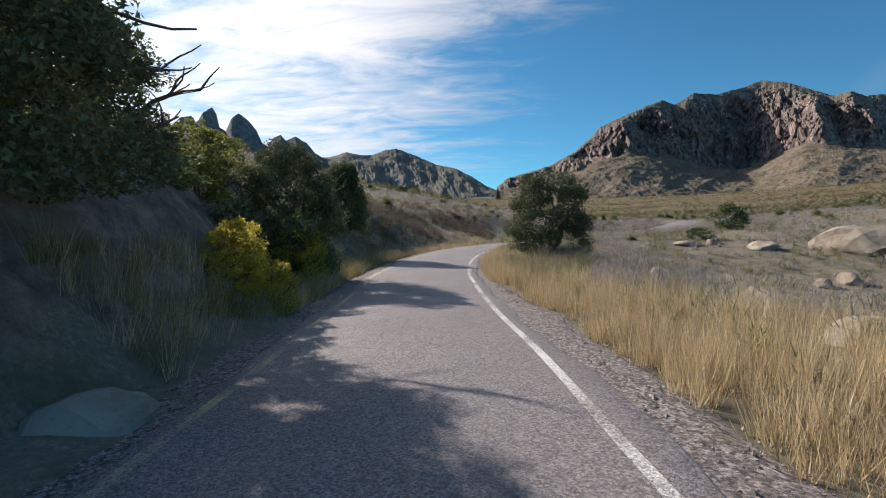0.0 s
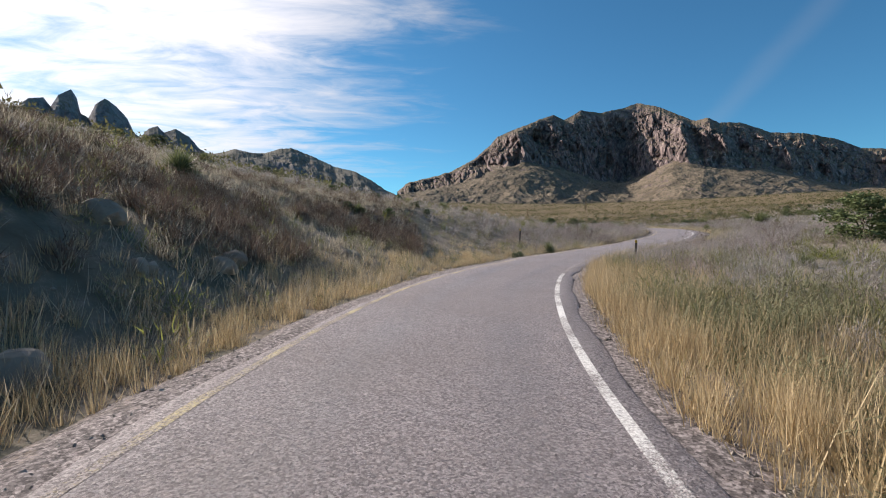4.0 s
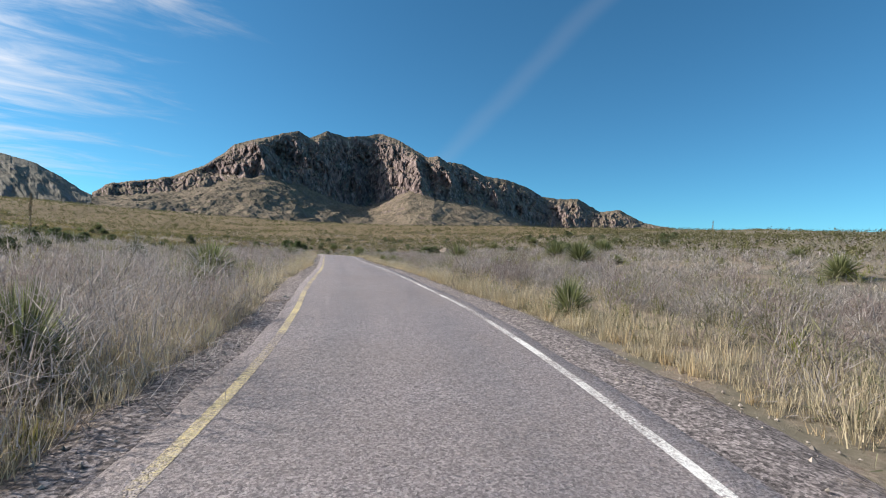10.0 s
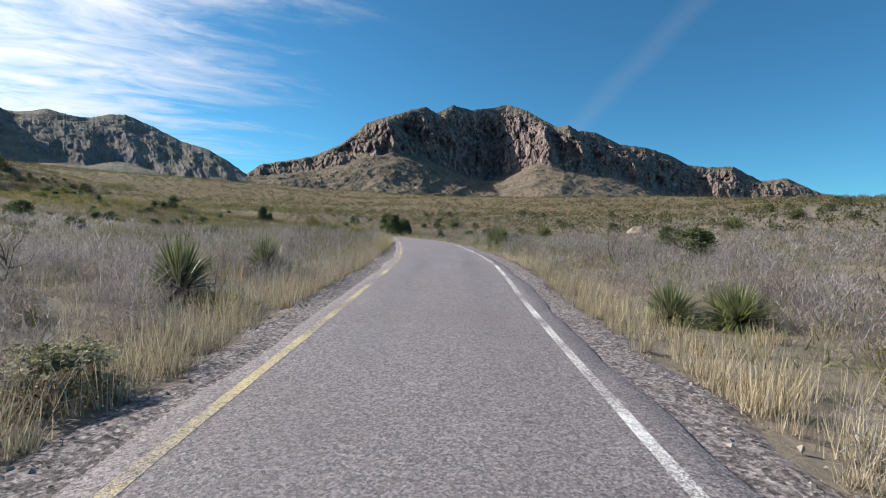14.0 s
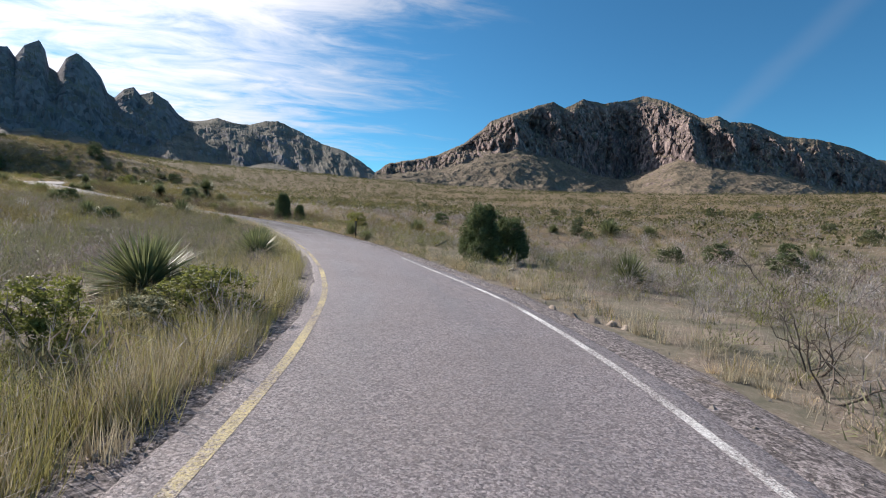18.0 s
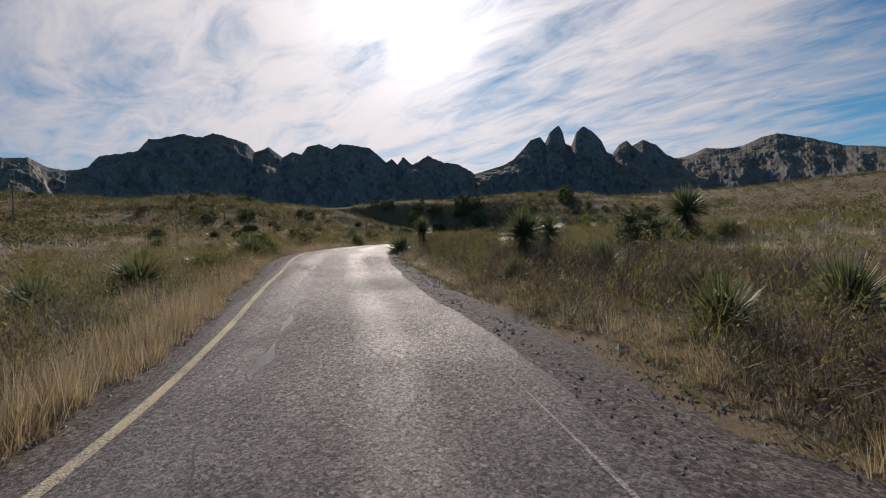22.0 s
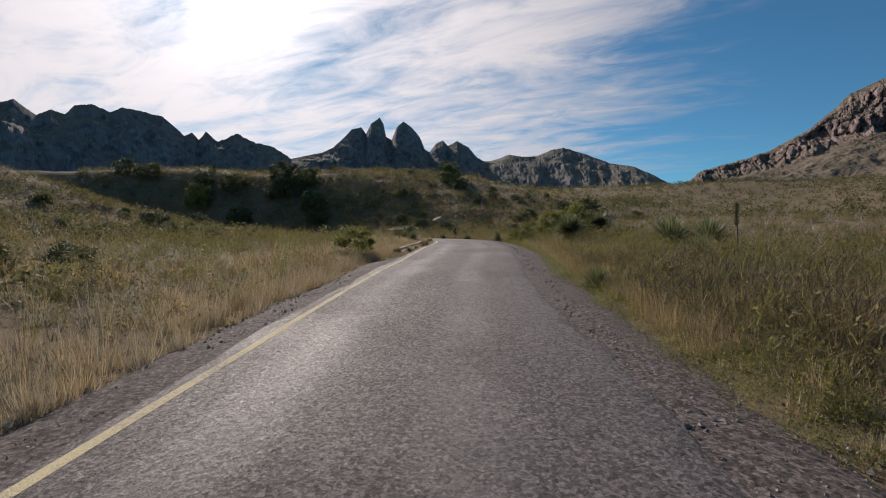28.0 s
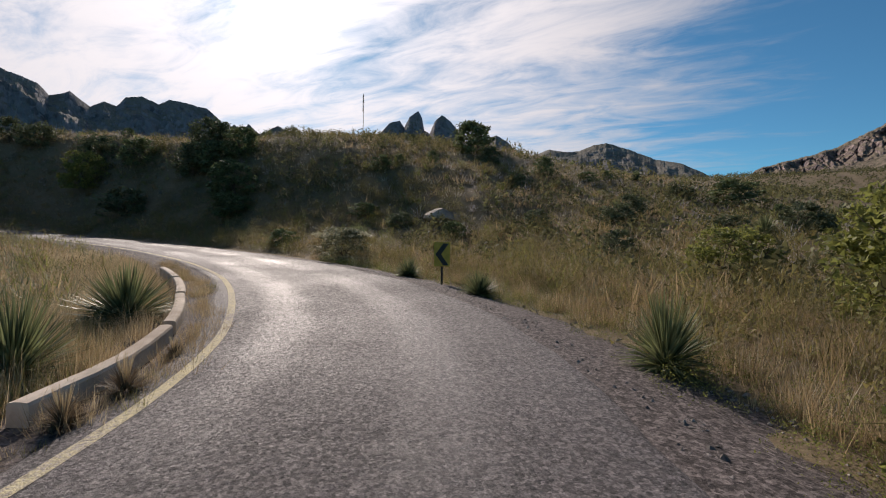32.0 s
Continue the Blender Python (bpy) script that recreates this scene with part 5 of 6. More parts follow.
rabbit(-18.2, 282.7, 1.49, 2.22)
shrub(58.7, 96.9, 1.50, 3.00)
shrub(51.2, 172.0, 0.93, 1.07)
shrub(51.8, 208.1, 1.54, 2.20)
shrub(14.4, 219.6, 1.30, 2.49)
shrub(-5.2, 256.4, 1.33, 1.99)
shrub(-61.4, 291.4, 4.00, 5.00)
shrub(-2.0, 272.8, 1.14, 1.82)
shrub(16.5, 80.3, 0.55, 1.62)
shrub(52.1, 173.9, 0.89, 1.68)
shrub(20.5, 215.7, 0.66, 1.64)
shrub(-3.3, 271.4, 1.08, 1.48)
shrub(-2.1, 269.8, 1.42, 1.15)
shrub(-2.3, 277.4, 2.28, 2.91)
shrub(-0.1, 275.4, 2.74, 2.27)
shrub(-4.7, 281.5, 1.45, 2.36)
shrub(-4.8, 40.6, 1.70, 2.60)
shrub(-6.4, 42.6, 2.00, 3.00)
shrub(-7.5, 46.0, 1.80, 2.80)
shrub(-5.0, 36.0, 2.00, 3.00)
shrub(-2.7, 42.4, 2.30, 2.30)
sotol(15.5, 70.3, 0.55, 0.94)
sotol(30.5, 85.3, 0.71, 1.85)
sotol(12.0, 86.7, 0.84, 0.90)
sotol(21.4, 103.6, 1.03, 1.78)
sotol(28.2, 105.8, 1.07, 1.10)
sotol(30.8, 112.5, 0.83, 1.21)
sotol(37.2, 106.8, 0.95, 1.05)
sotol(75.0, 133.0, 1.80, 2.80)
sotol(31.7, 116.8, 1.21, 1.96)
sotol(63.5, 130.1, 1.80, 2.80)
sotol(84.2, 140.4, 1.72, 2.80)
sotol(57.6, 137.4, 1.70, 2.80)
sotol(105.9, 173.5, 1.52, 2.80)
sotol(42.9, 143.1, 1.18, 1.28)
sotol(44.3, 146.2, 1.02, 1.08)
sotol(50.7, 140.0, 0.73, 1.10)
sotol(93.7, 172.4, 1.80, 2.80)
sotol(59.7, 164.1, 1.48, 1.97)
sotol(59.2, 162.3, 1.60, 1.64)
sotol(76.5, 183.8, 1.80, 2.80)
sotol(50.4, 175.7, 1.18, 2.06)
sotol(49.0, 188.8, 0.85, 1.55)
sotol(61.6, 180.2, 1.15, 1.35)
sotol(50.4, 182.9, 1.12, 1.87)
sotol(75.9, 211.6, 1.80, 2.80)
sotol(52.2, 198.3, 1.03, 1.05)
sotol(53.3, 195.8, 0.74, 1.25)
sotol(57.2, 211.8, 1.29, 2.15)
sotol(44.5, 198.8, 0.73, 1.76)
sotol(36.8, 205.3, 0.90, 1.82)
sotol(39.3, 204.4, 1.36, 1.90)
sotol(43.2, 202.2, 0.63, 0.90)
sotol(38.3, 219.3, 1.04, 1.38)
sotol(35.9, 220.2, 0.73, 1.23)
sotol(27.7, 210.4, 0.88, 1.39)
sotol(20.2, 215.3, 0.64, 1.18)
sotol(19.2, 226.2, 0.61, 1.11)
sotol(4.0, 220.4, 0.60, 1.63)
sotol(16.3, 230.5, 0.75, 1.14)
sotol(13.9, 238.5, 1.14, 1.83)
sotol(15.5, 233.6, 0.56, 1.01)
sotol(7.3, 230.1, 1.37, 1.62)
sotol(6.1, 265.4, 1.57, 2.70)
sotol(7.7, 266.3, 1.50, 2.37)
sotol(7.0, 258.1, 0.91, 1.44)
sotol(4.9, 251.7, 0.55, 0.90)
sotol(-11.9, 271.4, 0.91, 1.39)
sotol(-10.1, 269.6, 0.93, 1.20)
sotol(-5.3, 273.4, 0.93, 0.91)
sotol(-12.4, 278.9, 0.65, 0.90)
sotol(-9.2, 276.9, 0.59, 0.90)
sotol(24.3, 212.7, 1.03, 2.16)
sotol(31.5, 219.9, 0.80, 0.96)
sotol(32.8, 222.1, 1.14, 1.26)
sotol(25.1, 244.0, 1.80, 2.80)
sotol(17.1, 218.3, 1.22, 2.12)
sotol(16.1, 219.7, 1.13, 1.15)
sotol(21.6, 223.7, 0.98, 1.50)
sotol(55.6, 121.1, 1.75, 2.60)
sotol(51.4, 139.3, 0.75, 1.30)
sotol(37.3, 217.2, 0.85, 1.20)
sotol(19.3, 225.0, 0.66, 0.85)
tall_sotol(27.6, 226.8, 1.82, 1.42)
tall_sotol(0.9, 278.8, 1.89, 2.51)
tall_sotol(1.5, 265.4, 1.88, 1.76)
tall_sotol(29.6, 222.7, 1.93, 1.48)
tall_sotol(28.7, 238.4, 2.96, 2.73)
tall_sotol(19.9, 226.4, 1.80, 1.15)

# rocks that stick out of the cut bank
bank_rng = np.random.default_rng(19)
for k in range(34):
    p = on_road(bank_rng.uniform(-2, 46), -bank_rng.uniform(3.4, 7.5))
    size = bank_rng.uniform(0.25, 0.75)
    boulder(float(p[0]), float(p[1]), size * 0.6, size)

# more sotols spread over the open land
spread_rng = np.random.default_rng(9)
sx, sy, ss, sd = open_land(spread_rng, 130, 6.5, 38, s1=330.0, power=1.1)
for x, y in zip(sx[:85], sy[:85]):
    size = spread_rng.uniform(0.7, 1.25)
    sotol(float(x), float(y), size, size * spread_rng.uniform(1.3, 1.8))

# round dark bushes on the hill inside the last bends and on the flats
bush_rng = np.random.default_rng(29)
for lo_x, hi_x, lo_y, hi_y, count in ((-72, 2, 204, 330, 95), (58, 125, 130, 260, 60), (-34, 40, 105, 200, 110)):
    bx, by = bush_rng.uniform(lo_x, hi_x, count), bush_rng.uniform(lo_y, hi_y, count)
    _, bd, _ = near_road(bx, by)
    for x, y, d in zip(bx, by, bd):
        size = float(bush_rng.uniform(0.7, 1.5))
        if abs(d) > 8:
            bush(float(x), float(y), size, size * float(bush_rng.uniform(1.2, 1.7)))

# bare tangled bushes in the dry thickets
tangle_rng = np.random.default_rng(39)
for k in range(44):
    side = -1 if k % 2 else 1
    along = float(tangle_rng.uniform(54, 150))
    p = on_road(along, side * float(verge(along, side) + tangle_rng.uniform(1.4, 8.0)))
    size = float(tangle_rng.uniform(0.8, 1.5))
    (dead_tree if k % 5 == 0 else dead_bush)(float(p[0]), float(p[1]), size, size * float(tangle_rng.uniform(1.3, 1.9)))

# a dry stalk that leans out sideways from the tall rosette by the road
lean = thing("leaning_stalk", "dark dry flower stalk leaning out sideways beside the road", "dry stalk")
part("stem", limbs("stem", [([(20.1, 226.0, 2.45), (18.4, 226.75, 2.62), (16.7, 227.4, 2.66)], [0.018, 0.014, 0.008])], bark, 6), lean)
part("root_end", limbs("root_end", [([(20.15, 226.0, 0.9), (20.12, 226.0, 1.8), (20.1, 226.0, 2.45)], [0.032, 0.026, 0.018])], bark, 6), lean)

steel = material("dark_weathered_steel", 0.55, 0.4)
steel.bsdf.inputs["Metallic"].default_value = 0.6
rust = steel.noise(steel.at, 9.0, 5, 0.7)
steel = finish(steel, steel.ramp(rust, [(0.35, (0.035, 0.035, 0.035)), (0.75, (0.11, 0.08, 0.06))]), rust, 0.2, 0.01)
reflector = material("yellow_reflector", 0.35, 0.5)
reflector = finish(reflector, reflector.ramp(reflector.noise(reflector.at, 30.0), [(0.3, (0.55, 0.33, 0.03)), (0.7, (0.75, 0.5, 0.06))]))


def box(bm, x0, x1, y0, y1, z0, z1, bevel=0.0):
    made = bmesh.ops.create_cube(bm, size=1.0, matrix=Matrix.Translation(((x0 + x1) / 2, (y0 + y1) / 2, (z0 + z1) / 2)) @ Matrix.Diagonal((x1 - x0, y1 - y0, z1 - z0, 1)))
    if bevel:
        edges = {e for v in made["verts"] for e in v.link_edges}
        bmesh.ops.bevel(bm, geom=list(edges), offset=bevel, segments=2, affect="EDGES")


def from_bm(name, bm, mat):
    me = bpy.data.meshes.new(name)
    bm.to_mesh(me)
    bm.free()
    me.materials.append(mat)
    return me


def make_post(high):
    """A flanged steel channel post with a reflector at its head."""
    ob = thing("delineator_post", "dark steel roadside post with a small yellow reflector", "road post", "posts along the road")
    bm = bmesh.new()
    box(bm, -0.022, 0.022, -0.006, 0.006, -0.3, high, 0.002)
    box(bm, -0.045, -0.022, 0.004, 0.012, -0.3, high, 0.002)
    box(bm, 0.022, 0.045, 0.004, 0.012, -0.3, high, 0.002)
    part("post", from_bm("post", bm, steel), ob)
    bm = bmesh.new()
    box(bm, -0.045, 0.045, -0.03, -0.008, high - 0.1, high + 0.03, 0.006)
    part("reflector", from_bm("reflector", bm, reflector), ob, "yellow reflector")
    return ob


def facing(x, y):
    """The turn that faces oncoming cars at x, y."""
    s, _, _ = near_road(np.array([x]), np.array([y]))
    a, b = on_road(s, np.zeros(1))[0], on_road(s + 1, np.zeros(1))[0]
    return math.atan2(b[1] - a[1], b[0] - a[0]) - math.pi / 2


first_post = make_post(1.15)
for k, (x, y) in enumerate([(12.2, 75.5), (52.6, 196.6), (10.6, 89.0)]):
    m = at_place(x, y, 1, 1, 1, facing(x, y) + 0.05 * k, 0.0) @ Matrix.Rotation(0.03 * (-1) ** k, 4, "Y")
    if k:
        copy_thing(first_post, m)
    else:
        first_post.matrix_basis = m

wood_grey = mat_bark("weathered_grey_timber", (0.09, 0.07, 0.055), (0.26, 0.22, 0.17))


def make_pole(x, y, high, label):
    ob = thing("wooden_pole", label, "pole")
    part("pole", limbs("pole", [([(0, 0, -0.4), (0.01, 0, high * 0.5), (0, 0.01, high)], [0.075, 0.07, 0.06])], wood_grey, 8), ob)
    part("cap", limbs("cap", [([(0, 0.01, high), (0, 0.01, high + 0.03)], [0.07, 0.03])], wood_grey, 8), ob)
    ob.matrix_basis = at_place(x, y, 1, 1, 1, 0, 0)
    return ob


for x, y, high in [(-23.7, 225.1, 2.4), (-21.8, 229.5, 2.4), (-17.2, 247.0, 1.8), (-10.9, 242.9, 2.0)]:
    make_pole(x, y, high, "weathered grey wooden pole standing in the scrub")
signpole = make_pole(-33.5, 210.3, 4.6, "tall wooden pole with a small board arm")
bm = bmesh.new()
box(bm, -0.1, 0.9, -0.09, -0.06, 3.6, 3.95, 0.01)
part("board", from_bm("board", bm, wood_grey), signpole, "pale weathered board")

# dry flower stalks that rise from the rosettes
stalk_mat = mat_bark("dry_stalk", (0.14, 0.1, 0.06), (0.36, 0.28, 0.18))


def stalk(x, y, high):
    ob = thing("flower_stalk", "tall dry sotol flower stalk with a brush of seed heads", "dry stalk")
    rng = np.random.default_rng(int(x * 10) & 1023)
    part("stem", limbs("stem", [([(0, 0, -0.1), (0.03, 0.01, high * 0.5), (0.0, 0.05, high)], [0.03, 0.025, 0.012])], stalk_mat, 6), ob)
    z = rng.uniform(0.6, 1.0, 500) * high
    c = np.stack([rng.normal(0, 0.035, 500), rng.normal(0.03, 0.035, 500), z], 1)
    part("seed_brush", leaves("seed_brush", c, 0.03, stalk_mat, rng, 2.0, 0.6), ob, "tan seed brush")["kind"] = "stuff"
    ob.matrix_basis = at_place(x, y, 1, 1, 1, 0, 0)


for x, y, high in [(20.8, 101.8, 3.9), (25.3, 138.6, 3.4), (8.2, 259.6, 1.9), (-35.0, 303.5, 4.2), (62.0, 141.0, 2.2), (100.0, 133.0, 3.6), (4.6, 218.2, 4.5)]:
    stalk(x, y, high)

# a fallen dry stalk
log = thing("fallen_stalk", "pale fallen dry stalk lying in the grass", "dry stalk")
part("stem", limbs("stem", [([(-0.6, 0, 0.06), (0, 0.02, 0.22), (0.6, 0.0, 0.42)], [0.07, 0.08, 0.05])], stalk_mat, 7), log)
part("broken_end", limbs("broken_end", [([(0.6, 0, 0.42), (0.66, 0.01, 0.44)], [0.05, 0.02])], stalk_mat, 7), log)
log.matrix_basis = at_place(57.6, 194.0, 1, 1, 1, 0.9, 0.0)

# chevron sign at the bend
chev_yellow = material("sun_faded_yellow_sheet", 0.5, 0.4)
chev_yellow = finish(chev_yellow, chev_yellow.ramp(chev_yellow.noise(chev_yellow.at, 6.0), [(0.3, (0.42, 0.27, 0.03)), (0.7, (0.6, 0.4, 0.05))]))
black = material("black_sign_paint", 0.5, 0.4)
black = finish(black, black.ramp(black.noise(black.at, 8.0), [(0.3, (0.012, 0.012, 0.012)), (0.7, (0.03, 0.028, 0.026))]))
sign = thing("chevron_sign", "small yellow chevron sign with a black arrow at the bend", "road sign")
bm = bmesh.new()
box(bm, -0.025, 0.025, 0.0, 0.03, -0.3, 1.05, 0.003)
part("post", from_bm("post", bm, steel), sign)
bm = bmesh.new()
box(bm, -0.2, 0.2, -0.012, -0.002, 0.5, 1.1, 0.004)
board = part("board", from_bm("board", bm, chev_yellow), sign, "yellow board")
bm = bmesh.new()
for side in (1, -1):
    pts = [(-0.16, 0.8), (-0.02, 0.8), (0.17, 0.8 + side * 0.27), (0.03, 0.8 + side * 0.27)]
    verts = [bm.verts.new((px, y, pz)) for y in (-0.0165, -0.0125) for px, pz in pts]
    for f in ((0, 1, 2, 3), (7, 6, 5, 4), (0, 4, 5, 1), (1, 5, 6, 2), (2, 6, 7, 3), (3, 7, 4, 0)):
        bm.faces.new([verts[i] for i in f])
bmesh.ops.recalc_face_normals(bm, faces=bm.faces)
part("chevron", from_bm("chevron", bm, black), board, "black arrow")
sign.matrix_basis = at_place(-10.9, 278.2, 1, 1, 1, 0.42, 0.0)

# the low concrete wall on the inside of the bend, and the broken kerb in front of it
concrete = material("weathered_concrete", 0.9, 0.2)
c1, c2 = concrete.noise(concrete.wpos, 1.2, 5, 0.65), concrete.noise(concrete.wpos, 30.0, 4, 0.7)
concrete = finish(concrete, concrete.mix(concrete.span(c1, 0.35, 0.7), (0.56, 0.475, 0.39), (0.33, 0.265, 0.205)), concrete.math("ADD", c1, concrete.math("MULTIPLY", c2, 0.5)), 0.5, 0.02)


def kerb_mesh(name, s0, s1, d, half, low, high, round_top):
    s = np.arange(s0, s1 + 0.01, 0.25)
    prof = [(-half, low), (-half, high - round_top), (-half + round_top * 0.4, high - round_top * 0.25), (-half * 0.3, high), (half * 0.3, high), (half - round_top * 0.4, high - round_top * 0.25), (half, high - round_top), (half, low)]
    rows = []
    for off, h in prof:
        p = on_road(s, d + off + wall_line(s))
        p[:, 2] += h + (0.012 * (fbm(s * 2, s * 0 + off, 3, 8) - 0.5) if h > 0 else 0)
        rows.append(p)
    rows = np.array(rows)
    n, k = len(s), len(prof)
    i = np.arange(n * k).reshape(k, n)
    quads = np.stack([i[:-1, :-1], i[:-1, 1:], i[1:, 1:], i[1:, :-1]], -1).reshape(-1, 4)
    ends = np.array([[i[0, e], i[1, e], i[6, e], i[7, e]] for e in (0, n - 1)] + [[i[1, e], i[2, e], i[5, e], i[6, e]] for e in (0, n - 1)] + [[i[2, e], i[3, e], i[4, e], i[5, e]] for e in (0, n - 1)])
    return poly_mesh(name, rows.reshape(-1, 3), np.vstack([quads, ends]), concrete)


wall = tagged(new("low_wall"), "low weathered concrete wall curving along the inside of the bend", "low wall")
for s0 in np.arange(268.3, 291.0, 3.0):
    part("wall_section", kerb_mesh("wall_section", s0, s0 + 2.97, 0.0, 0.075, -0.35, 0.15, 0.03), wall)
kerb = tagged(new("broken_kerb"), "broken pale concrete kerb stones in front of the low wall", "kerb")
for s0, s1 in ((268.3, 269.9), (269.95, 271.6), (271.7, 273.2), (273.8, 274.8), (275.4, 277.3), (278.6, 279.2)):
    part("kerb_stone", kerb_mesh("kerb_stone", s0, s1, 0.2, 0.1, -0.3, 0.045, 0.02), kerb)


# round dark tufts that grow along the foot of the wall
def make_tuft(seed):
    rng = np.random.default_rng(seed)
    ob = thing("grass_tuft", "round dark brown grass tuft at the foot of the wall", "grass tuft", "tufts along the low wall")
    n = 420
    az, el = rng.uniform(0, 2 * math.pi, n), np.arcsin(rng.uniform(0.05, 1.0, n))
    way = np.stack([np.cos(az) * np.cos(el), np.sin(az) * np.cos(el), np.sin(el)], 1)
    part("foliage", blades("foliage", way * 0.05, way, rng.uniform(0.2, 0.34, n), rng.uniform(0.006, 0.011, n), rng.uniform(0.0, 0.25, n), tuft_brown, rng), ob)
    az = rng.uniform(0, 2 * math.pi, 60)
    way = np.stack([np.cos(az) * 0.25, np.sin(az) * 0.25, np.ones(60)], 1)
    part("seed_head", blades("seed_head", way * 0.06, way, rng.uniform(0.3, 0.42, 60), np.full(60, 0.006), rng.uniform(0.0, 0.1, 60), straw, rng), ob, "pale dry seed stalks")
    return ob


tuft_brown = mat_leaf("dark_tuft_blades", (0.06, 0.045, 0.03), (0.26, 0.19, 0.12), 0.7, 0.5, 0.2)
tufts = [make_tuft(91), make_tuft(92)]
for along, across, high in ((267.6, -2.8, 0.42), (268.1, -2.95, 0.34), (268.8, -2.5, 0.3), (269.7, -2.46, 0.12), (270.3, -2.38, 0.25), (273.0, -2.32, 0.27), (273.6, -2.3, 0.3), (274.2, -2.2, 0.32), (275.2, -2.44, 0.36), (276.0, -2.4, 0.26), (276.8, -2.34, 0.34), (277.5, -2.25, 0.25), (278.7, -2.1, 0.34), (279.6, -1.95, 0.24), (280.3, -1.9, 0.28), (281.0, -1.86, 0.3), (282.2, -1.92, 0.2)):
    p = on_road(along, across)
    put(tufts, float(p[0]), float(p[1]), high, high * 1.5, 0.36, 0.6, -0.05)


# ---- plants that nobody could count ----
def stuff(name, me, label, category):
    return tagged(new(name, me), label, category, kind="stuff")


def grass(name, x, y, per, high, wide, spread, mat, rng, lean=0.28, droop=0.12, simple=False):
    """Tufts of blades at x, y; high is each tuft's height."""
    z = ground(x, y) - 0.02
    n = len(x)
    i = np.repeat(np.arange(n), per)
    off = rng.normal(0, spread, (n * per, 2)) * np.repeat(high, per)[:, None]
    base = np.stack([x[i] + off[:, 0], y[i] + off[:, 1], z[i]], 1)
    way = np.concatenate([off * 0.9 / np.repeat(high, per)[:, None] + rng.normal(0, lean, (n * per, 2)), np.ones((n * per, 1))], 1)
    h = np.repeat(high, per) * rng.uniform(0.45, 1.1, n * per)
    return blades(name, base, way, h, wide * rng.uniform(0.6, 1.4, n * per), np.abs(rng.normal(0, droop, n * per)), mat, rng, simple)


rng = np.random.default_rng(101)
# dry roadside grass in strips behind the shoulders, golden at first, paler on the flats
STRIP_L = ([-30, 8, 30, 50, 57, 64, 95, 120, 140, 165, 190, 200, 240, 262, 300], [0.6, 2.0, 2.6, 2.6, 1.8, 1.0, 1.0, 1.7, 1.7, 1.7, 1.5, 2.2, 2.5, 3.0, 3.0], [0.5, 1, 1, 1, 0.7, 0.45, 0.4, 0.65, 0.75, 0.8, 0.9, 1, 1, 1, 1])
STRIP_R = ([-30, 7, 13, 20, 48, 53, 60, 68, 78, 90, 105, 125, 145, 155, 165, 195, 230, 262, 300], [5.0, 5.0, 3.2, 2.8, 2.6, 1.3, 1.0, 1.3, 2.4, 2.8, 2.0, 1.7, 1.0, 0.7, 1.6, 1.5, 1.3, 0.9, 0.8], [1, 1, 0.9, 0.85, 0.8, 0.5, 0.45, 0.55, 0.9, 0.85, 0.65, 0.55, 0.5, 0.35, 0.6, 0.65, 0.65, 0.6, 0.5])
pale_straw = mat_leaf("pale_dry_grass", (0.2, 0.162, 0.1), (0.68, 0.59, 0.42), 0.6, 0.2, 0.3)
x, y, s, d = open_land(rng, 46000, 1.8, 7.2, s1=300.0, power=1.5)
side = d < 0
strip = np.where(side, np.interp(s, STRIP_L[0], STRIP_L[1]), np.interp(s, STRIP_R[0], STRIP_R[1]))
rich = np.where(side, np.interp(s, STRIP_L[0], STRIP_L[2]), np.interp(s, STRIP_R[0], STRIP_R[2]))
behind = np.abs(d) - verge(s, d) - 0.25 * fbm(s * 0.6, d * 0 + side, 2, 6)
wealth = fbm(s * 0.16 + 40 * (d > 0), d * 0.4, 3, 5)
rich = np.where((behind < 0.7) & (s > 6), np.maximum(rich, np.where(side, 0.95, 0.7 - 0.4 * smooth(s, 140, 150) * (1 - smooth(s, 164, 172)))), rich)
keep = (behind > 0) & (rng.uniform(0, 1, len(s)) < rich * smooth(wealth, 0.15, 0.5 - 0.18 * rich) * np.clip(1.25 - behind / strip, 0.1, 1))
x, y, s, d, behind = x[keep], y[keep], s[keep], d[keep], behind[keep]
high = rng.uniform(0.36, 0.84, len(x)) * (0.82 + 0.3 * smooth(d, 0, 1) * (1 - smooth(s, 60, 75)) + 0.25 * ((d < 0) & (s > 174))) * (1 - 0.2 * smooth(s, 140, 170)) * (0.6 + 0.4 * smooth(behind, 0.0, 0.4)) * (1 + 0.3 * ((d < 0) & (s > 58) & (s < 150)))
pale = rng.uniform(0, 1, len(x)) < 0.9 * smooth(s, 52, 66) * (1 - 0.75 * smooth(s, 165, 195))
for name, mat, own, label in (("golden_grass", straw, ~pale, "tall dry golden grass along the road's edges"), ("pale_grass", pale_straw, pale, "pale straw-coloured grass in clumps beside the road")):
    stuff(name, grass(name, x[own], y[own], 44, high[own], 0.0085, 0.15, mat, rng, 0.17, 0.1, True), label, "grass")
# short worn tufts at the very edge of the shoulders
x, y, s, d = open_land(rng, 12000, 1.8, 4.4, s1=300.0)
keep = (fbm(s * 0.5, d * 2.0, 2, 44) > 0.46) & (np.abs(d) < verge(s, d) + 0.9)
x, y = x[keep], y[keep]
stuff("verge_tufts", grass("verge_tufts", x, y, 20, rng.uniform(0.07, 0.24, len(x)), 0.008, 0.35, straw, rng, 0.45, 0.15, True), "short worn grass tufts at the shoulders' edges", "grass")
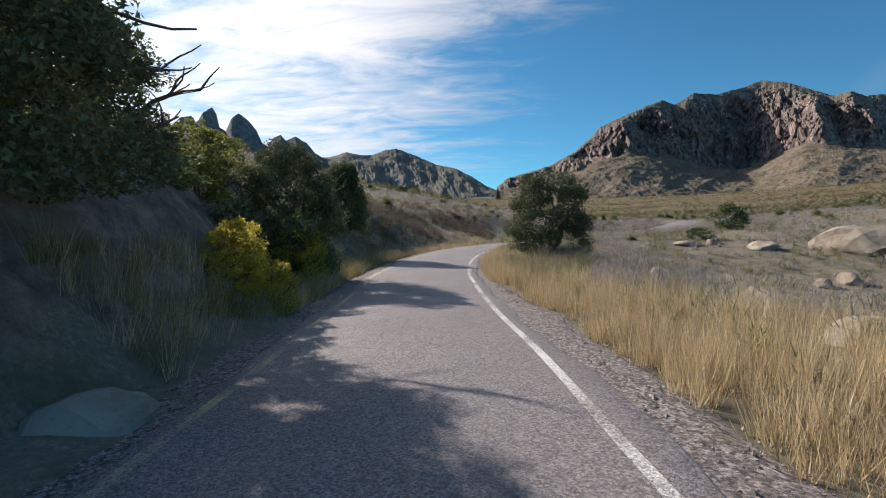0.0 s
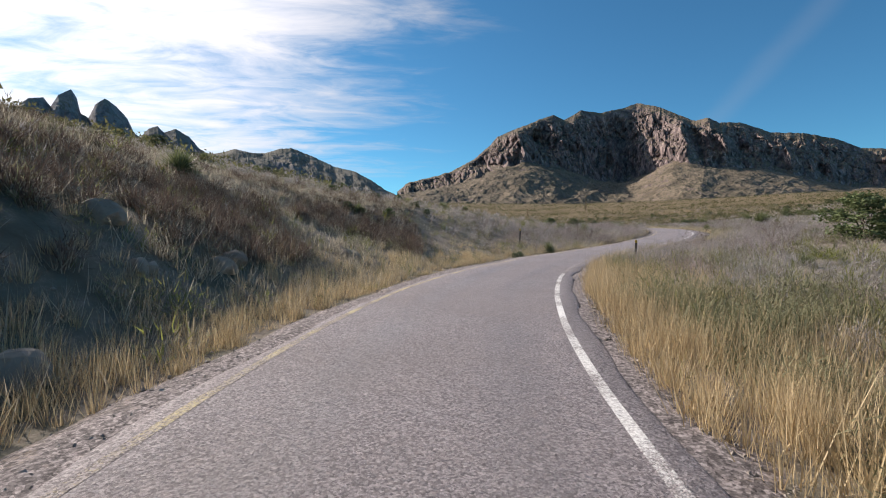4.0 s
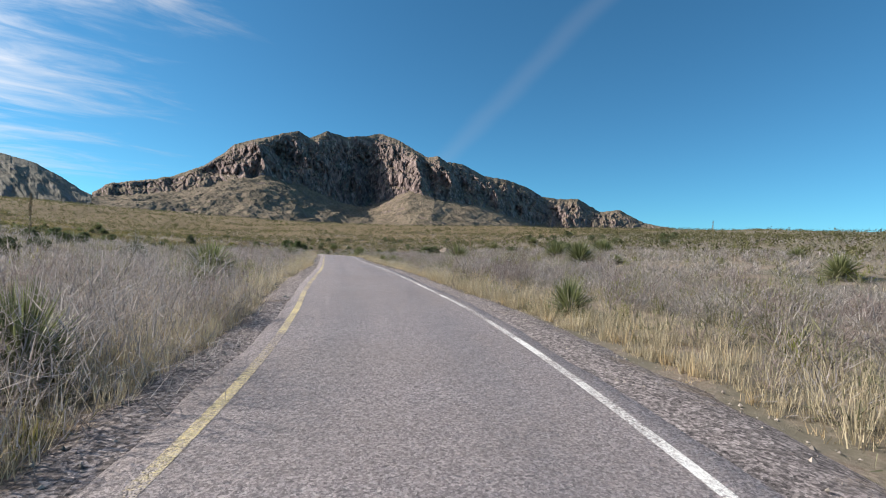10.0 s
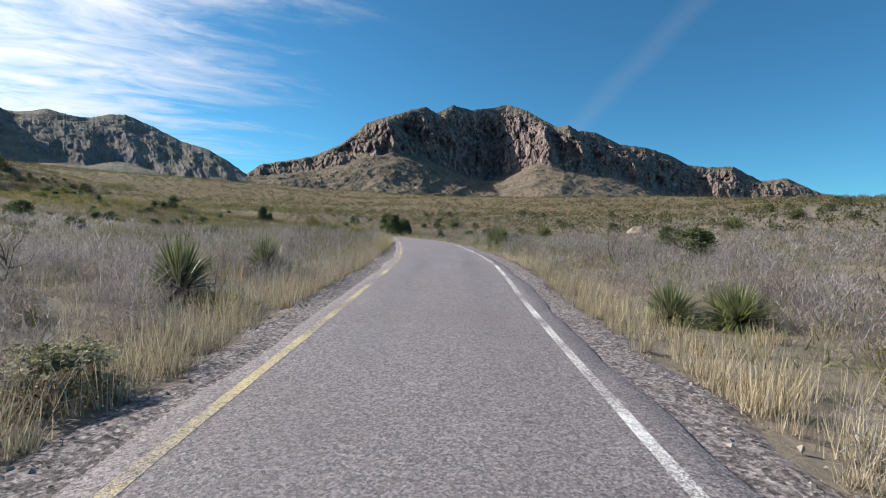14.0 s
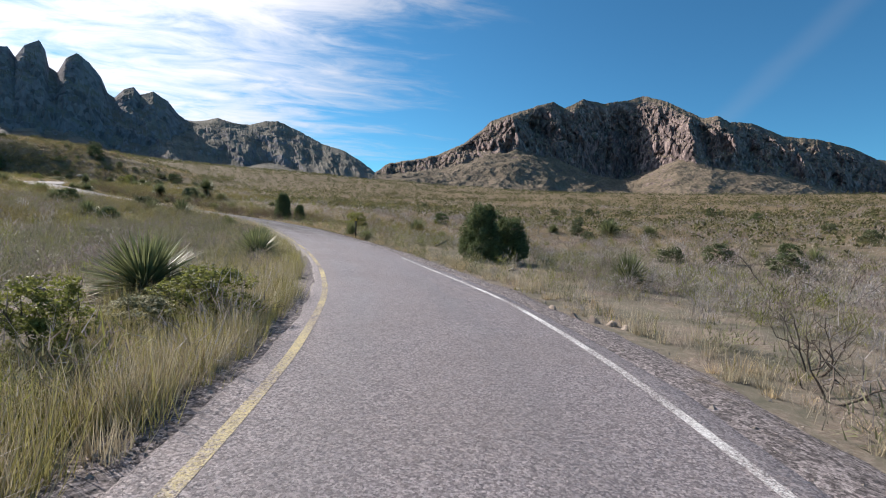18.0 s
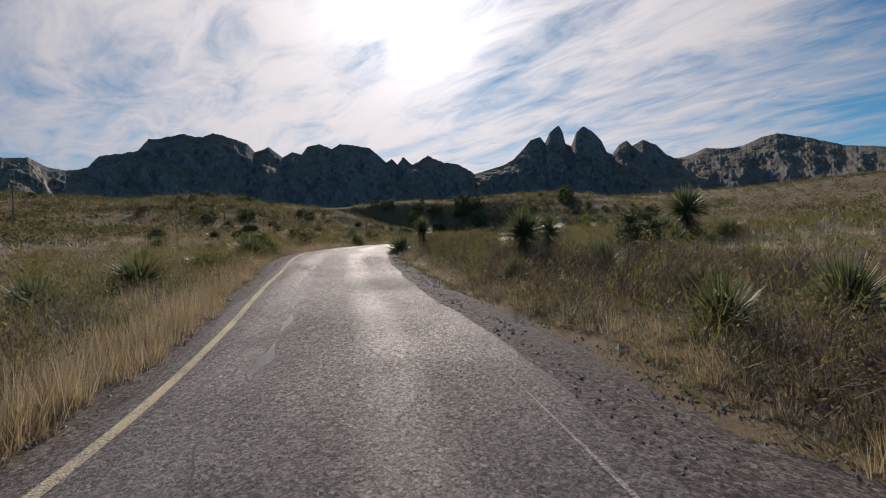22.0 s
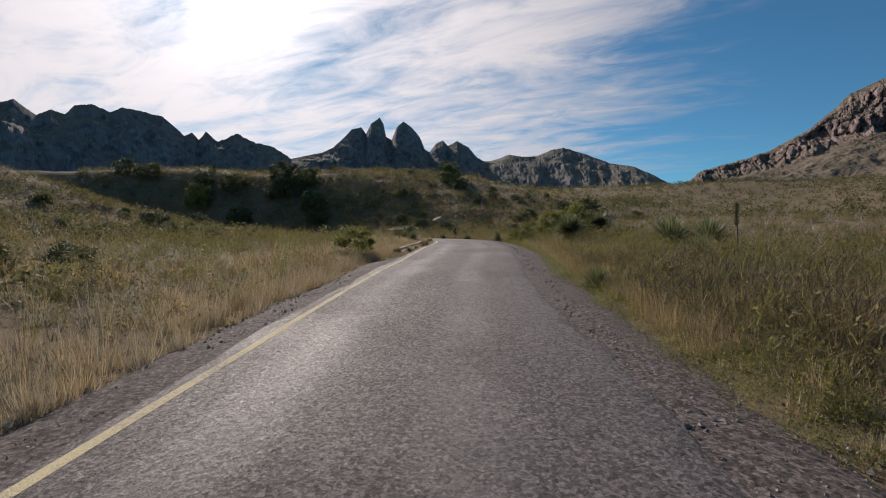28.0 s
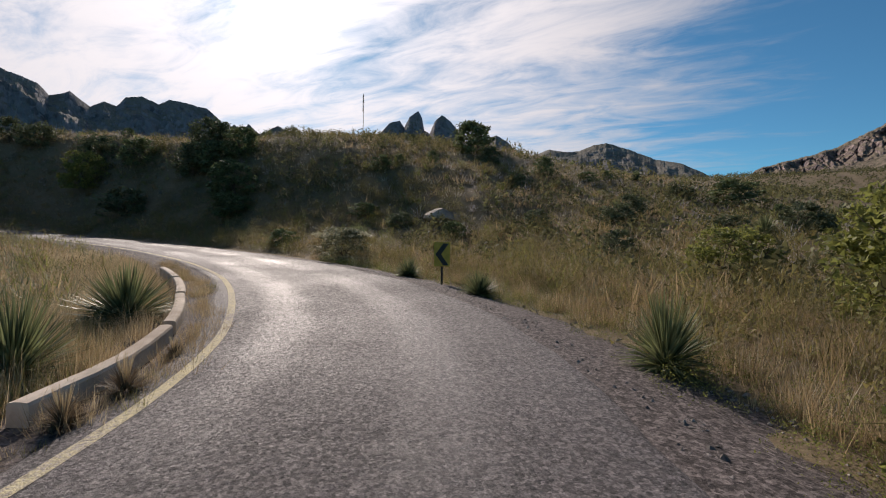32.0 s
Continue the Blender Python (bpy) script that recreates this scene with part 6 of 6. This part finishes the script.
# thinner grass over the open land
dull_straw = mat_leaf("faded_dry_grass", (0.17, 0.145, 0.108), (0.54, 0.48, 0.375), 0.7, 0.12, 0.45)
x, y, s, d = open_land(rng, 30000, 3.6, 30, power=1.3)
keep = fbm(x * 0.12, y * 0.12, 3, 15) > 0.33
x, y = x[keep], y[keep]
near = np.abs(d[keep]) < 11
for own, per, wide in ((near, 26, 0.009), (~near, 12, 0.018)):
    stuff("dry_grass", grass("dry_grass", x[own], y[own], per, rng.uniform(0.22, 0.5, own.sum()), wide, 0.3, dull_straw, rng, 0.35, 0.12, True), "sparse dry grass between the shrubs", "grass")
x, y, s, d = open_land(rng, 32000, 12, 95, power=1.2, s0=60.0)
keep = rng.uniform(0, 1, len(s)) < 1 - 0.6 * smooth(s, 55, 75) * (1 - smooth(s, 140, 160)) * (np.abs(d) < 45)
x, y = x[keep], y[keep]
stuff("slope_grass", grass("slope_grass", x, y, 10, rng.uniform(0.3, 0.65, len(x)), 0.045, 0.4, dull_straw, rng, 0.4, 0.12, True), "tufted dry grass on the slopes", "grass")
green_grass = mat_leaf("green_tinged_grass", (0.08, 0.075, 0.02), (0.34, 0.31, 0.1), 0.6, 0.2, 0.3)
x, y, s, d = open_land(rng, 9000, 2.2, 14, power=1.5)
keep = (fbm(x * 0.15, y * 0.15, 3, 25) > 0.5) & (np.abs(d) > verge(s, d) + 0.3)
x, y = x[keep], y[keep]
stuff("green_grass", grass("green_grass", x, y, 14, rng.uniform(0.2, 0.5, len(x)), 0.013, 0.2, green_grass, rng, 0.28, 0.12, True), "low green-tinged grass and weeds near the road", "grass")


def scrub(name, x, y, high, wide, per, size, mat, rng, label, twiggy=False, long=1.6, inside=0.5, tangle=0.0):
    """Low shrubs: a dome of loose leaves or of thin twigs for each."""
    z = ground(x, y)
    n = len(x)
    i = np.repeat(np.arange(n), per)
    v = unit(rng.normal(0, 1, (n * per, 3)))
    v[:, 2] = np.abs(v[:, 2])
    lump = 0.75 + 0.5 * value_noise(v[:, 0] * 2.2 + i * 3.7, v[:, 1] * 2.2 + v[:, 2] * 1.7, 77)
    if tangle:
        at = np.stack([x[i], y[i], z[i] + 0.02], 1) + v * (rng.uniform(0.15, 1.0, n * per) ** 0.55 * lump)[:, None] * np.stack([wide[i] / 2, wide[i] / 2, high[i] * 0.9], 1)
        way = unit(v + rng.normal(0, tangle, v.shape))
        length = high[i] * rng.uniform(0.12, 0.34, n * per)
        me = blades(name, at - way * length[:, None] * 0.5, way, length, np.full(n * per, size), rng.normal(0, 0.05, n * per), mat, rng, True)
    elif twiggy:
        base = np.stack([x[i], y[i], z[i] + 0.02], 1) + v * (rng.uniform(0.0, inside, n * per) ** 0.7 * lump)[:, None] * np.stack([wide[i] / 2, wide[i] / 2, high[i]], 1)
        way = v + rng.normal(0, 0.45, v.shape)
        me = blades(name, base, way, high[i] * rng.uniform(0.3, 0.6, n * per) * (1.2 - inside), np.full(n * per, size), rng.normal(0, 0.05, n * per), mat, rng, True)
    else:
        r = rng.uniform(0.45, 1.0, n * per) ** 0.6 * lump
        at = np.stack([x[i], y[i], z[i] + 0.02], 1) + v * r[:, None] * np.stack([wide[i] / 2, wide[i] / 2, high[i] * 0.9], 1)
        me = leaves(name, at, size * np.sqrt(high[i]) * rng.uniform(0.7, 1.3, n * per), mat, rng, long, 0.5)
    return stuff(name, me, label, "shrubs")


def scatter_scrub(name, count, near, far, power, seed, cut, scale, lo, hi, per, size, mat, label, twiggy=False, zone=None, inside=0.5):
    rng = np.random.default_rng(seed)
    x, y, s, d = open_land(rng, count, near, far, power=power)
    keep = fbm(x * scale, y * scale, 3, seed) > cut
    keep &= np.abs(d) > verge(s, d) + 0.3 + 0.5 * ((s > 255) & (d < 0))
    if zone is not None:
        keep &= rng.uniform(0, 1, len(s)) < zone(s, d)
    x, y = x[keep], y[keep]
    high = rng.uniform(lo, hi, len(x))
    scrub(name, x, y, high, high * rng.uniform(1.1, 1.9, len(x)), per, size, mat, rng, label, twiggy, inside=inside)


mauve_twig = mat_leaf("dry_mauve_twigs", (0.12, 0.092, 0.084), (0.4, 0.325, 0.305), 0.8, 0.1, 0.3)
brush_green = mat_leaf("thick_brush_leaves", (0.07, 0.058, 0.022), (0.31, 0.26, 0.095), 0.65, 0.3, 0.42)
dry_flat = lambda s: smooth(s, 48, 60) * (1 - smooth(s, 150, 172))
flat_part = lambda s, d: 0.25 + 0.75 * dry_flat(s)
thicket = lambda s, d: dry_flat(s) * np.where(d < 0, 1.0, 0.25 + 0.75 * smooth(d - verge(s, d), 0.5, 2.4))
mid_right = lambda s, d: smooth(s, 100, 135) * (1 - smooth(s, 190, 200)) + 0.35
full = lambda s, d: smooth(s, 176, 200) * (1 - 0.85 * ((d < 0) & (d > -8) & (s > 262)))
late = lambda s, d: 0.3 + 0.7 * smooth(s, 150, 185)
thick = lambda s, d: 0.3 + 0.4 * smooth(s, 150, 185) + 0.5 * (d > 0) * smooth(s, 198, 212)
scatter_scrub("grey_scrub", 6500, 2.2, 11, 1.35, 201, 0.3, 0.12, 0.5, 1.15, 120, 0.011, grey_twig, "dry grey leafless scrub beside the road", True, thicket, 0.7)
scatter_scrub("mauve_scrub", 6000, 2.4, 13, 1.25, 208, 0.42, 0.16, 0.4, 1.0, 120, 0.012, mauve_twig, "dry brownish mauve scrub in thickets beside the road", True, thicket, 0.7)
scatter_scrub("grey_brush", 13000, 9, 42, 1.1, 205, 0.36, 0.08, 0.5, 1.15, 55, 0.035, grey_twig, "dry grey brush covering the flats", True, flat_part)
scatter_scrub("sage_scrub", 3200, 2.9, 12, 1.1, 202, 0.42, 0.12, 0.3, 0.75, 80, 0.019, sage, "low grey-green scrub among dry grass", True, None, 0.7)
scatter_scrub("sage_brush", 12500, 10, 60, 1.1, 206, 0.38, 0.07, 0.35, 0.85, 56, 0.034, sage, "low grey-green brush spread over the land", True)
scatter_scrub("mixed_scrub", 3800, 3.0, 13, 1.1, 211, 0.3, 0.2, 0.4, 1.0, 105, 0.017, sage, "grey-green and straw coloured scrub on the dry flat", True, mid_right, 0.7)
scatter_scrub("thick_scrub", 8000, 3.1, 15, 1.1, 212, 0.3, 0.15, 0.5, 1.2, 75, 0.038, brush_green, "leafy tops of the thick brush by the road", False, full)
scatter_scrub("thick_stems", 8000, 3.1, 15, 1.1, 212, 0.3, 0.15, 0.6, 1.3, 115, 0.013, brush_green, "upright olive stems of the thick brush by the road", True, full, 0.7)
scatter_scrub("thick_brush", 10000, 14, 75, 1.15, 213, 0.3, 0.06, 0.5, 1.3, 76, 0.034, brush_green, "thick olive brush over the slopes", True, full)
scatter_scrub("green_scrub", 4600, 2.9, 12, 1.1, 203, 0.36, 0.12, 0.4, 1.1, 115, 0.015, olive, "olive green scrub and weeds by the road", True, thick, 0.7)
scatter_scrub("green_brush", 6000, 10, 60, 1.1, 207, 0.42, 0.07, 0.4, 0.95, 70, 0.036, olive, "olive green brush over the land", True, late)
# tall tangled thickets that stand close to the road on the dry flat
rng = np.random.default_rng(209)
along, side, far = rng.uniform(8, 150, 1800), rng.choice([-1.0, 1.0], 1800), rng.uniform(0, 1, 1800) ** 1.2
near = np.where(side < 0, 0.5 + 0.45 * smooth(along, 100, 112), np.where(along < 46, 2.6, np.where(along < 70, 1.0, 2.4 + 0.5 * smooth(along, 74, 90))))
p = on_road(along, side * (verge(along, side) + near + 6.5 * far))
keep = (fbm(along * 0.12 + 30 * (side > 0), far * 2.0, 3, 21) > 0.33) & (rng.uniform(0, 1, 1800) < np.where(along < 105, 0.95, 0.6)) & ((side > 0) | (along > 62)) & (rng.uniform(0, 1, 1800) < 0.45 + 0.55 * smooth(along, 40, 52))
x, y = p[keep, 0], p[keep, 1]
high = rng.uniform(0.6, 1.25, len(x)) * np.where((side[keep] < 0) & (along[keep] < 105), 1.1, 0.9)
third = np.arange(len(x)) % 3 == 0
scrub("grey_thicket", x[~third], y[~third], high[~third], high[~third] * rng.uniform(1.5, 2.1, (~third).sum()), 620, 0.0085, grey_twig, rng, "tall grey thicket of fine dry twigs", tangle=0.9)
scrub("mauve_thicket", x[third], y[third], high[third], high[third] * rng.uniform(1.4, 2.0, third.sum()), 620, 0.009, mauve_twig, rng, "tall brownish mauve thicket of dry twigs", tangle=0.9)
# the far slopes: dark bushes dotted over the hills
rng = np.random.default_rng(204)
n = 36000
x, y = rng.uniform(-130, 300, n), rng.uniform(0, 480, n)
s, d, _ = near_road(x, y)
keep = (np.abs(d) > 30) & (rng.uniform(0, 1, n) < np.clip(1.6 - np.abs(d) / 160, 0.15, 1))
x, y = x[keep], y[keep]
high = rng.uniform(0.6, 1.4, len(x)) ** 1.5
hill_green = mat_leaf("hill_bush_leaves", (0.045, 0.048, 0.022), (0.19, 0.18, 0.08), 0.7, 0.05, 0.45)
scrub("hill_bushes", x, y, high, high * rng.uniform(1.2, 2.0, len(x)), 20, 0.17, hill_green, rng, "dark green bushes dotted over the far slopes")

# dry brush on the wide flat outside the middle bends
x, y = rng.uniform(52, 150, 17000), rng.uniform(110, 290, 17000)
s, d, _ = near_road(x, y)
keep = (d > verge(s, d) + 2.2) & (fbm(x * 0.07, y * 0.07, 3, 36) > 0.3) & ((s < 154) | (s > 164) | (d > 6.0)) & (rng.uniform(0, 1, 17000) < np.clip(1.5 - d / 60, 0.35, 1))
x, y, d = x[keep], y[keep], d[keep]
high = rng.uniform(0.35, 0.9, len(x))
kinds = np.arange(len(x)) % 3
for name, k, mat, label in (("flat_brush", 0, grey_twig, "dry grey brush on the wide flat"), ("flat_brush", 1, mauve_twig, "dry mauve brush on the wide flat"), ("flat_sage", 2, sage, "grey-green sage on the wide flat")):
    for own, per, size in (((kinds == k) & (d < 16), 240, 0.012), ((kinds == k) & (d >= 16), 80, 0.032)):
        scrub(name, x[own], y[own], high[own], high[own] * 1.8, per, size, mat, rng, label, tangle=0.8)

# dark brush in clumps on the same hill
x, y = rng.uniform(-90, 4, 5200), rng.uniform(200, 345, 5200)
s, d, _ = near_road(x, y)
keep = (np.abs(d) > 7) & (fbm(x * 0.09, y * 0.09, 3, 37) > 0.48)
x, y = x[keep], y[keep]
high = rng.uniform(0.5, 1.35, len(x))
scrub("hill_brush", x, y, high, high * rng.uniform(1.2, 1.9, len(x)), 52, 0.12, hill_green, rng, "dark olive brush in clumps on the hill")

# dry grass and brown scrub on the bank above the first bend
x, y = rng.uniform(-22, 3, 8500), rng.uniform(33, 100, 8500)
s, d, _ = near_road(x, y)
keep = (d < -3.4) & (d > -19) & ((s > 14) | (d < -7.5))
x, y = x[keep], y[keep]
stuff("bank_grass", grass("bank_grass", x, y, 22, rng.uniform(0.3, 0.65, len(x)), 0.02, 0.25, dull_straw, rng, 0.3, 0.12, True), "dry brownish grass covering the bank", "grass")
s, d, _ = near_road(x, y)
patch = smooth(s, 26, 34) * (1 - smooth(s, 52, 60)) * smooth(-d, 4.6, 6.0) * (1 - smooth(-d, 11, 14))
keep = (fbm(x * 0.14, y * 0.14, 3, 38) > 0.52 - 0.14 * patch) & (rng.uniform(0, 1, len(x)) < 0.2 + 0.5 * patch)
brown_twig = mat_leaf("dark_brown_twigs", (0.07, 0.048, 0.036), (0.24, 0.172, 0.132), 0.8, 0.1, 0.15)
high = rng.uniform(0.5, 1.1, keep.sum())
scrub("bank_scrub", x[keep], y[keep], high, high * 1.6, 150, 0.016, brown_twig, rng, "dark brown leafless scrub on the bank", True)

x, y, s, d = open_land(rng, 5200, 3.7, 12, s0=198.0, s1=262.0)
keep = (d > 0) & (fbm(x * 0.2, y * 0.2, 3, 39) > 0.46)
high = rng.uniform(0.5, 1.15, keep.sum())
scrub("brown_scrub", x[keep], y[keep], high, high * 1.6, 120, 0.014, brown_twig, rng, "dark brown tangled scrub beside the road", True, inside=0.65)

# taller grass on the hill inside the last bends
x, y = rng.uniform(-75, -4, 11000), rng.uniform(205, 335, 11000)
s, d, _ = near_road(x, y)
keep = (np.abs(d) > 4.5) & (fbm(x * 0.1, y * 0.1, 3, 35) > 0.36)
x, y = x[keep], y[keep]
warm_straw = mat_leaf("rusty_dry_grass", (0.16, 0.11, 0.055), (0.5, 0.375, 0.215), 0.65, 0.12, 0.45)
stuff("hill_grass", grass("hill_grass", x, y, 14, rng.uniform(0.35, 0.8, len(x)), 0.05, 0.3, warm_straw, rng, 0.3, 0.12, True), "tall dry tan grass on the hill inside the bends", "grass")

# low yellow-green weeds on the outside of the last bend
s = rng.uniform(250, 296, 1500)
p = on_road(s, 2.7 + 2.6 * rng.uniform(0, 1, 1500) ** 1.2 + 0.4 * fbm(s * 0.4, s * 0, 2, 9))
high = rng.uniform(0.14, 0.45, 1500)
scrub("bend_weeds", p[:, 0], p[:, 1], high, high * 1.8, 150, 0.019, olive, rng, "low yellow-green weeds on the outside of the bend")

# upright rusty grass and olive brush on the outside of the last bends
s = rng.uniform(226, 298, 1500)
p = on_road(s, verge(s, 1.0) + 0.2 + 2.8 * rng.uniform(0, 1, 1500) ** 1.3)
keep = fbm(s * 0.3, s * 0, 3, 61) > 0.4
p = p[keep]
stuff("rusty_grass", grass("rusty_grass", p[:, 0], p[:, 1], 60, rng.uniform(0.3, 0.75, len(p)), 0.007, 0.16, warm_straw, rng, 0.18, 0.1, True), "upright rusty brown grass in clumps by the road", "grass")
x, y, s, d = open_land(rng, 5200, 4.0, 34, s0=228.0, s1=330.0, power=1.3)
keep = (d > 0) & (fbm(x * 0.12, y * 0.12, 3, 62) > 0.34)
x, y, d = x[keep], y[keep], d[keep]
high = rng.uniform(0.4, 1.05, len(x))
near = d < 13
scrub("bend_brush", x[near], y[near], high[near], high[near] * 1.7, 260, 0.013, brush_green, rng, "dense olive brush outside the last bends", tangle=0.7)
scrub("bend_brush", x[~near], y[~near], high[~near], high[~near] * 1.7, 90, 0.03, brush_green, rng, "dense olive brush outside the last bends", tangle=0.7)

# tall grass at the foot of the cut bank
s = rng.uniform(5, 27, 620)
p = on_road(s, -(verge(s, -1.0) + 0.15 + 1.3 * rng.uniform(0, 1, 620)))
for name, mat, own in (("foot_grass", straw, slice(0, 360)), ("foot_grass", green_grass, slice(360, 620))):
    stuff(name, grass(name, p[own, 0], p[own, 1], 52, rng.uniform(0.35, 0.9, len(p[own])), 0.0075, 0.16, mat, rng, 0.2, 0.12, True), "tall gold and green grass at the foot of the bank", "grass")

# leafy green-grey scrub between the golden grass outside the first bends
s = rng.uniform(16, 50, 420)
p = on_road(s, verge(s, 1.0) + 0.9 + 4.5 * rng.uniform(0, 1, 420) ** 1.2)
p = p[fbm(p[:, 0] * 0.3, p[:, 1] * 0.3, 3, 65) > 0.42]
high = rng.uniform(0.4, 0.9, len(p))
scrub("bend_scrub", p[:, 0], p[:, 1], high, high * 1.7, 420, 0.013, sage, rng, "leafy grey-green scrub among golden grass", tangle=0.8)

# tall yellow-green grass and leafy scrub that crowd the road's inner edge before the darkened seal
s = rng.uniform(138, 200, 2600)
p = on_road(s, -(verge(s, -1.0) + 0.1 + 2.4 * rng.uniform(0, 1, 2600) ** 1.4))
keep = (fbm(s * 0.25, p[:, 0] * 0.3, 3, 63) > 0.36) & (rng.uniform(0, 1, 2600) < 1 - 0.6 * smooth(s, 176, 190))
p = p[keep]
lush = mat_leaf("yellow_green_grass", (0.12, 0.11, 0.04), (0.48, 0.43, 0.17), 0.6, 0.25, 0.35)
mixed = np.arange(len(p)) % 5 < 2
for mat, own in ((lush, ~mixed), (pale_straw, mixed)):
    stuff("lush_grass", grass("lush_grass", p[own, 0], p[own, 1], 46, rng.uniform(0.3, 0.78, own.sum()), 0.0075, 0.16, mat, rng, 0.2, 0.14, True), "tall yellow-green grass crowding the road's edge", "grass")
x, y, s, d = open_land(rng, 5200, 3.2, 18, s0=138.0, s1=212.0, power=1.2)
keep = (d < -verge(s, d) - 0.8) & (fbm(x * 0.16, y * 0.16, 3, 64) > 0.32)
x, y = x[keep], y[keep]
high = rng.uniform(0.35, 0.95, len(x))
third = np.arange(len(x)) % 3 == 0
scrub("inner_scrub", x[~third], y[~third], high[~third], high[~third] * 1.7, 260, 0.011, sage, rng, "grey-green scrub above the road's inner edge", tangle=0.8)
scrub("inner_scrub", x[third], y[third], high[third], high[third] * 1.7, 260, 0.012, mauve_twig, rng, "dry brown scrub above the road's inner edge", tangle=0.8)

# tufts before and behind the low wall
s = rng.uniform(264.0, 296, 1500)
ahead = rng.uniform(0, 1, 1500) < 0.22
d = np.where(ahead, rng.normal(-2.66, 0.1, 1500), -3.25 - np.abs(rng.normal(0, 1.3, 1500)))
p = on_road(s, d + 3.05 + wall_line(s))
high = rng.uniform(0.16, 0.5, 1500) * np.where(ahead, 0.7, 1.15)
for name, mat, own in (("wall_grass", straw, slice(0, 700)), ("wall_grass", warm_straw, slice(700, 1250)), ("wall_grass", green_grass, slice(1250, 1500))):
    stuff(name, grass(name, p[own, 0], p[own, 1], 80, high[own], 0.0055, 0.25, mat, rng, 0.22, 0.15, True), "dry grass tufts growing round the low wall", "grass")

# loose stones on the shoulders and the land
rng = np.random.default_rng(301)


def stones(name, x, y, size, mat, label):
    n = len(x)
    z = ground(x, y) + 0.03
    shape = np.array([(1, 0, 0), (-1, 0, 0), (0, 1, 0), (0, -1, 0), (0, 0, 0.8), (0, 0, -0.8)], float)
    a = rng.uniform(0, 6.28, n)
    co = shape[None] * rng.uniform(0.6, 1.3, (n, 6, 1)) + rng.normal(0, 0.15, (n, 6, 3))
    c, s_ = np.cos(a)[:, None], np.sin(a)[:, None]
    co = np.stack([co[..., 0] * c - co[..., 1] * s_, co[..., 0] * s_ + co[..., 1] * c, co[..., 2]], -1)
    co = co * (size * 0.5)[:, None, None] + np.stack([x, y, z], 1)[:, None]
    f = np.array([(0, 2, 4), (2, 1, 4), (1, 3, 4), (3, 0, 4), (2, 0, 5), (1, 2, 5), (3, 1, 5), (0, 3, 5)])
    tri = (np.arange(n)[:, None, None] * 6 + f[None]).reshape(-1, 3)
    return stuff(name, poly_mesh(name, co.reshape(-1, 3), tri, mat), label, "stones")


pebble = mat_leaf("loose_pebbles", (0.1, 0.085, 0.075), (0.42, 0.37, 0.32), 0.85, 0.5, 0.0)
s = rng.uniform(-8, 296, 26000)
side = rng.choice([-1.0, 1.0], 26000)
d = side * (1.95 + (verge(s, side) - 1.75) * rng.uniform(0, 1, 26000))
p = on_road(s, d)
x, y, keep = p[:, 0], p[:, 1], np.ones(len(s), bool)
stones("gravel_stones", x[keep], y[keep], rng.uniform(0.012, 0.034, keep.sum()) * rng.choice([1, 1, 1, 2.0], keep.sum()), pebble, "loose grey gravel stones on the road's shoulders")
x, y, s, d = open_land(rng, 2500, 3.5, 45, power=1.3)
stones("field_stones", x, y, rng.uniform(0.06, 0.3, len(x)) ** 1.1, pebble, "scattered pale stones on the dry land")
s = rng.uniform(186, 292, 9000)
d = np.interp(s, WHITE_S, WHITE_D) + 0.15 + (verge(s, 1.0) - np.interp(s, WHITE_S, WHITE_D)) * rng.uniform(0, 1, 9000) ** 0.7
p = on_road(s, d)
stones("shoulder_stones", p[:, 0], p[:, 1], rng.uniform(0.015, 0.05, 9000), pebble, "coarse loose stones on the wide gravel shoulder")
s = rng.uniform(186, 280, 1500)
p = on_road(s, verge(s, 1.0) - 0.35 + 0.7 * rng.uniform(0, 1, 1500) ** 0.7)
stuff("shoulder_weeds", grass("shoulder_weeds", p[:, 0], p[:, 1], 26, rng.uniform(0.06, 0.22, 1500), 0.009, 0.4, green_grass, rng, 0.5, 0.15, True), "small weeds at the edge of the wide shoulder", "grass")
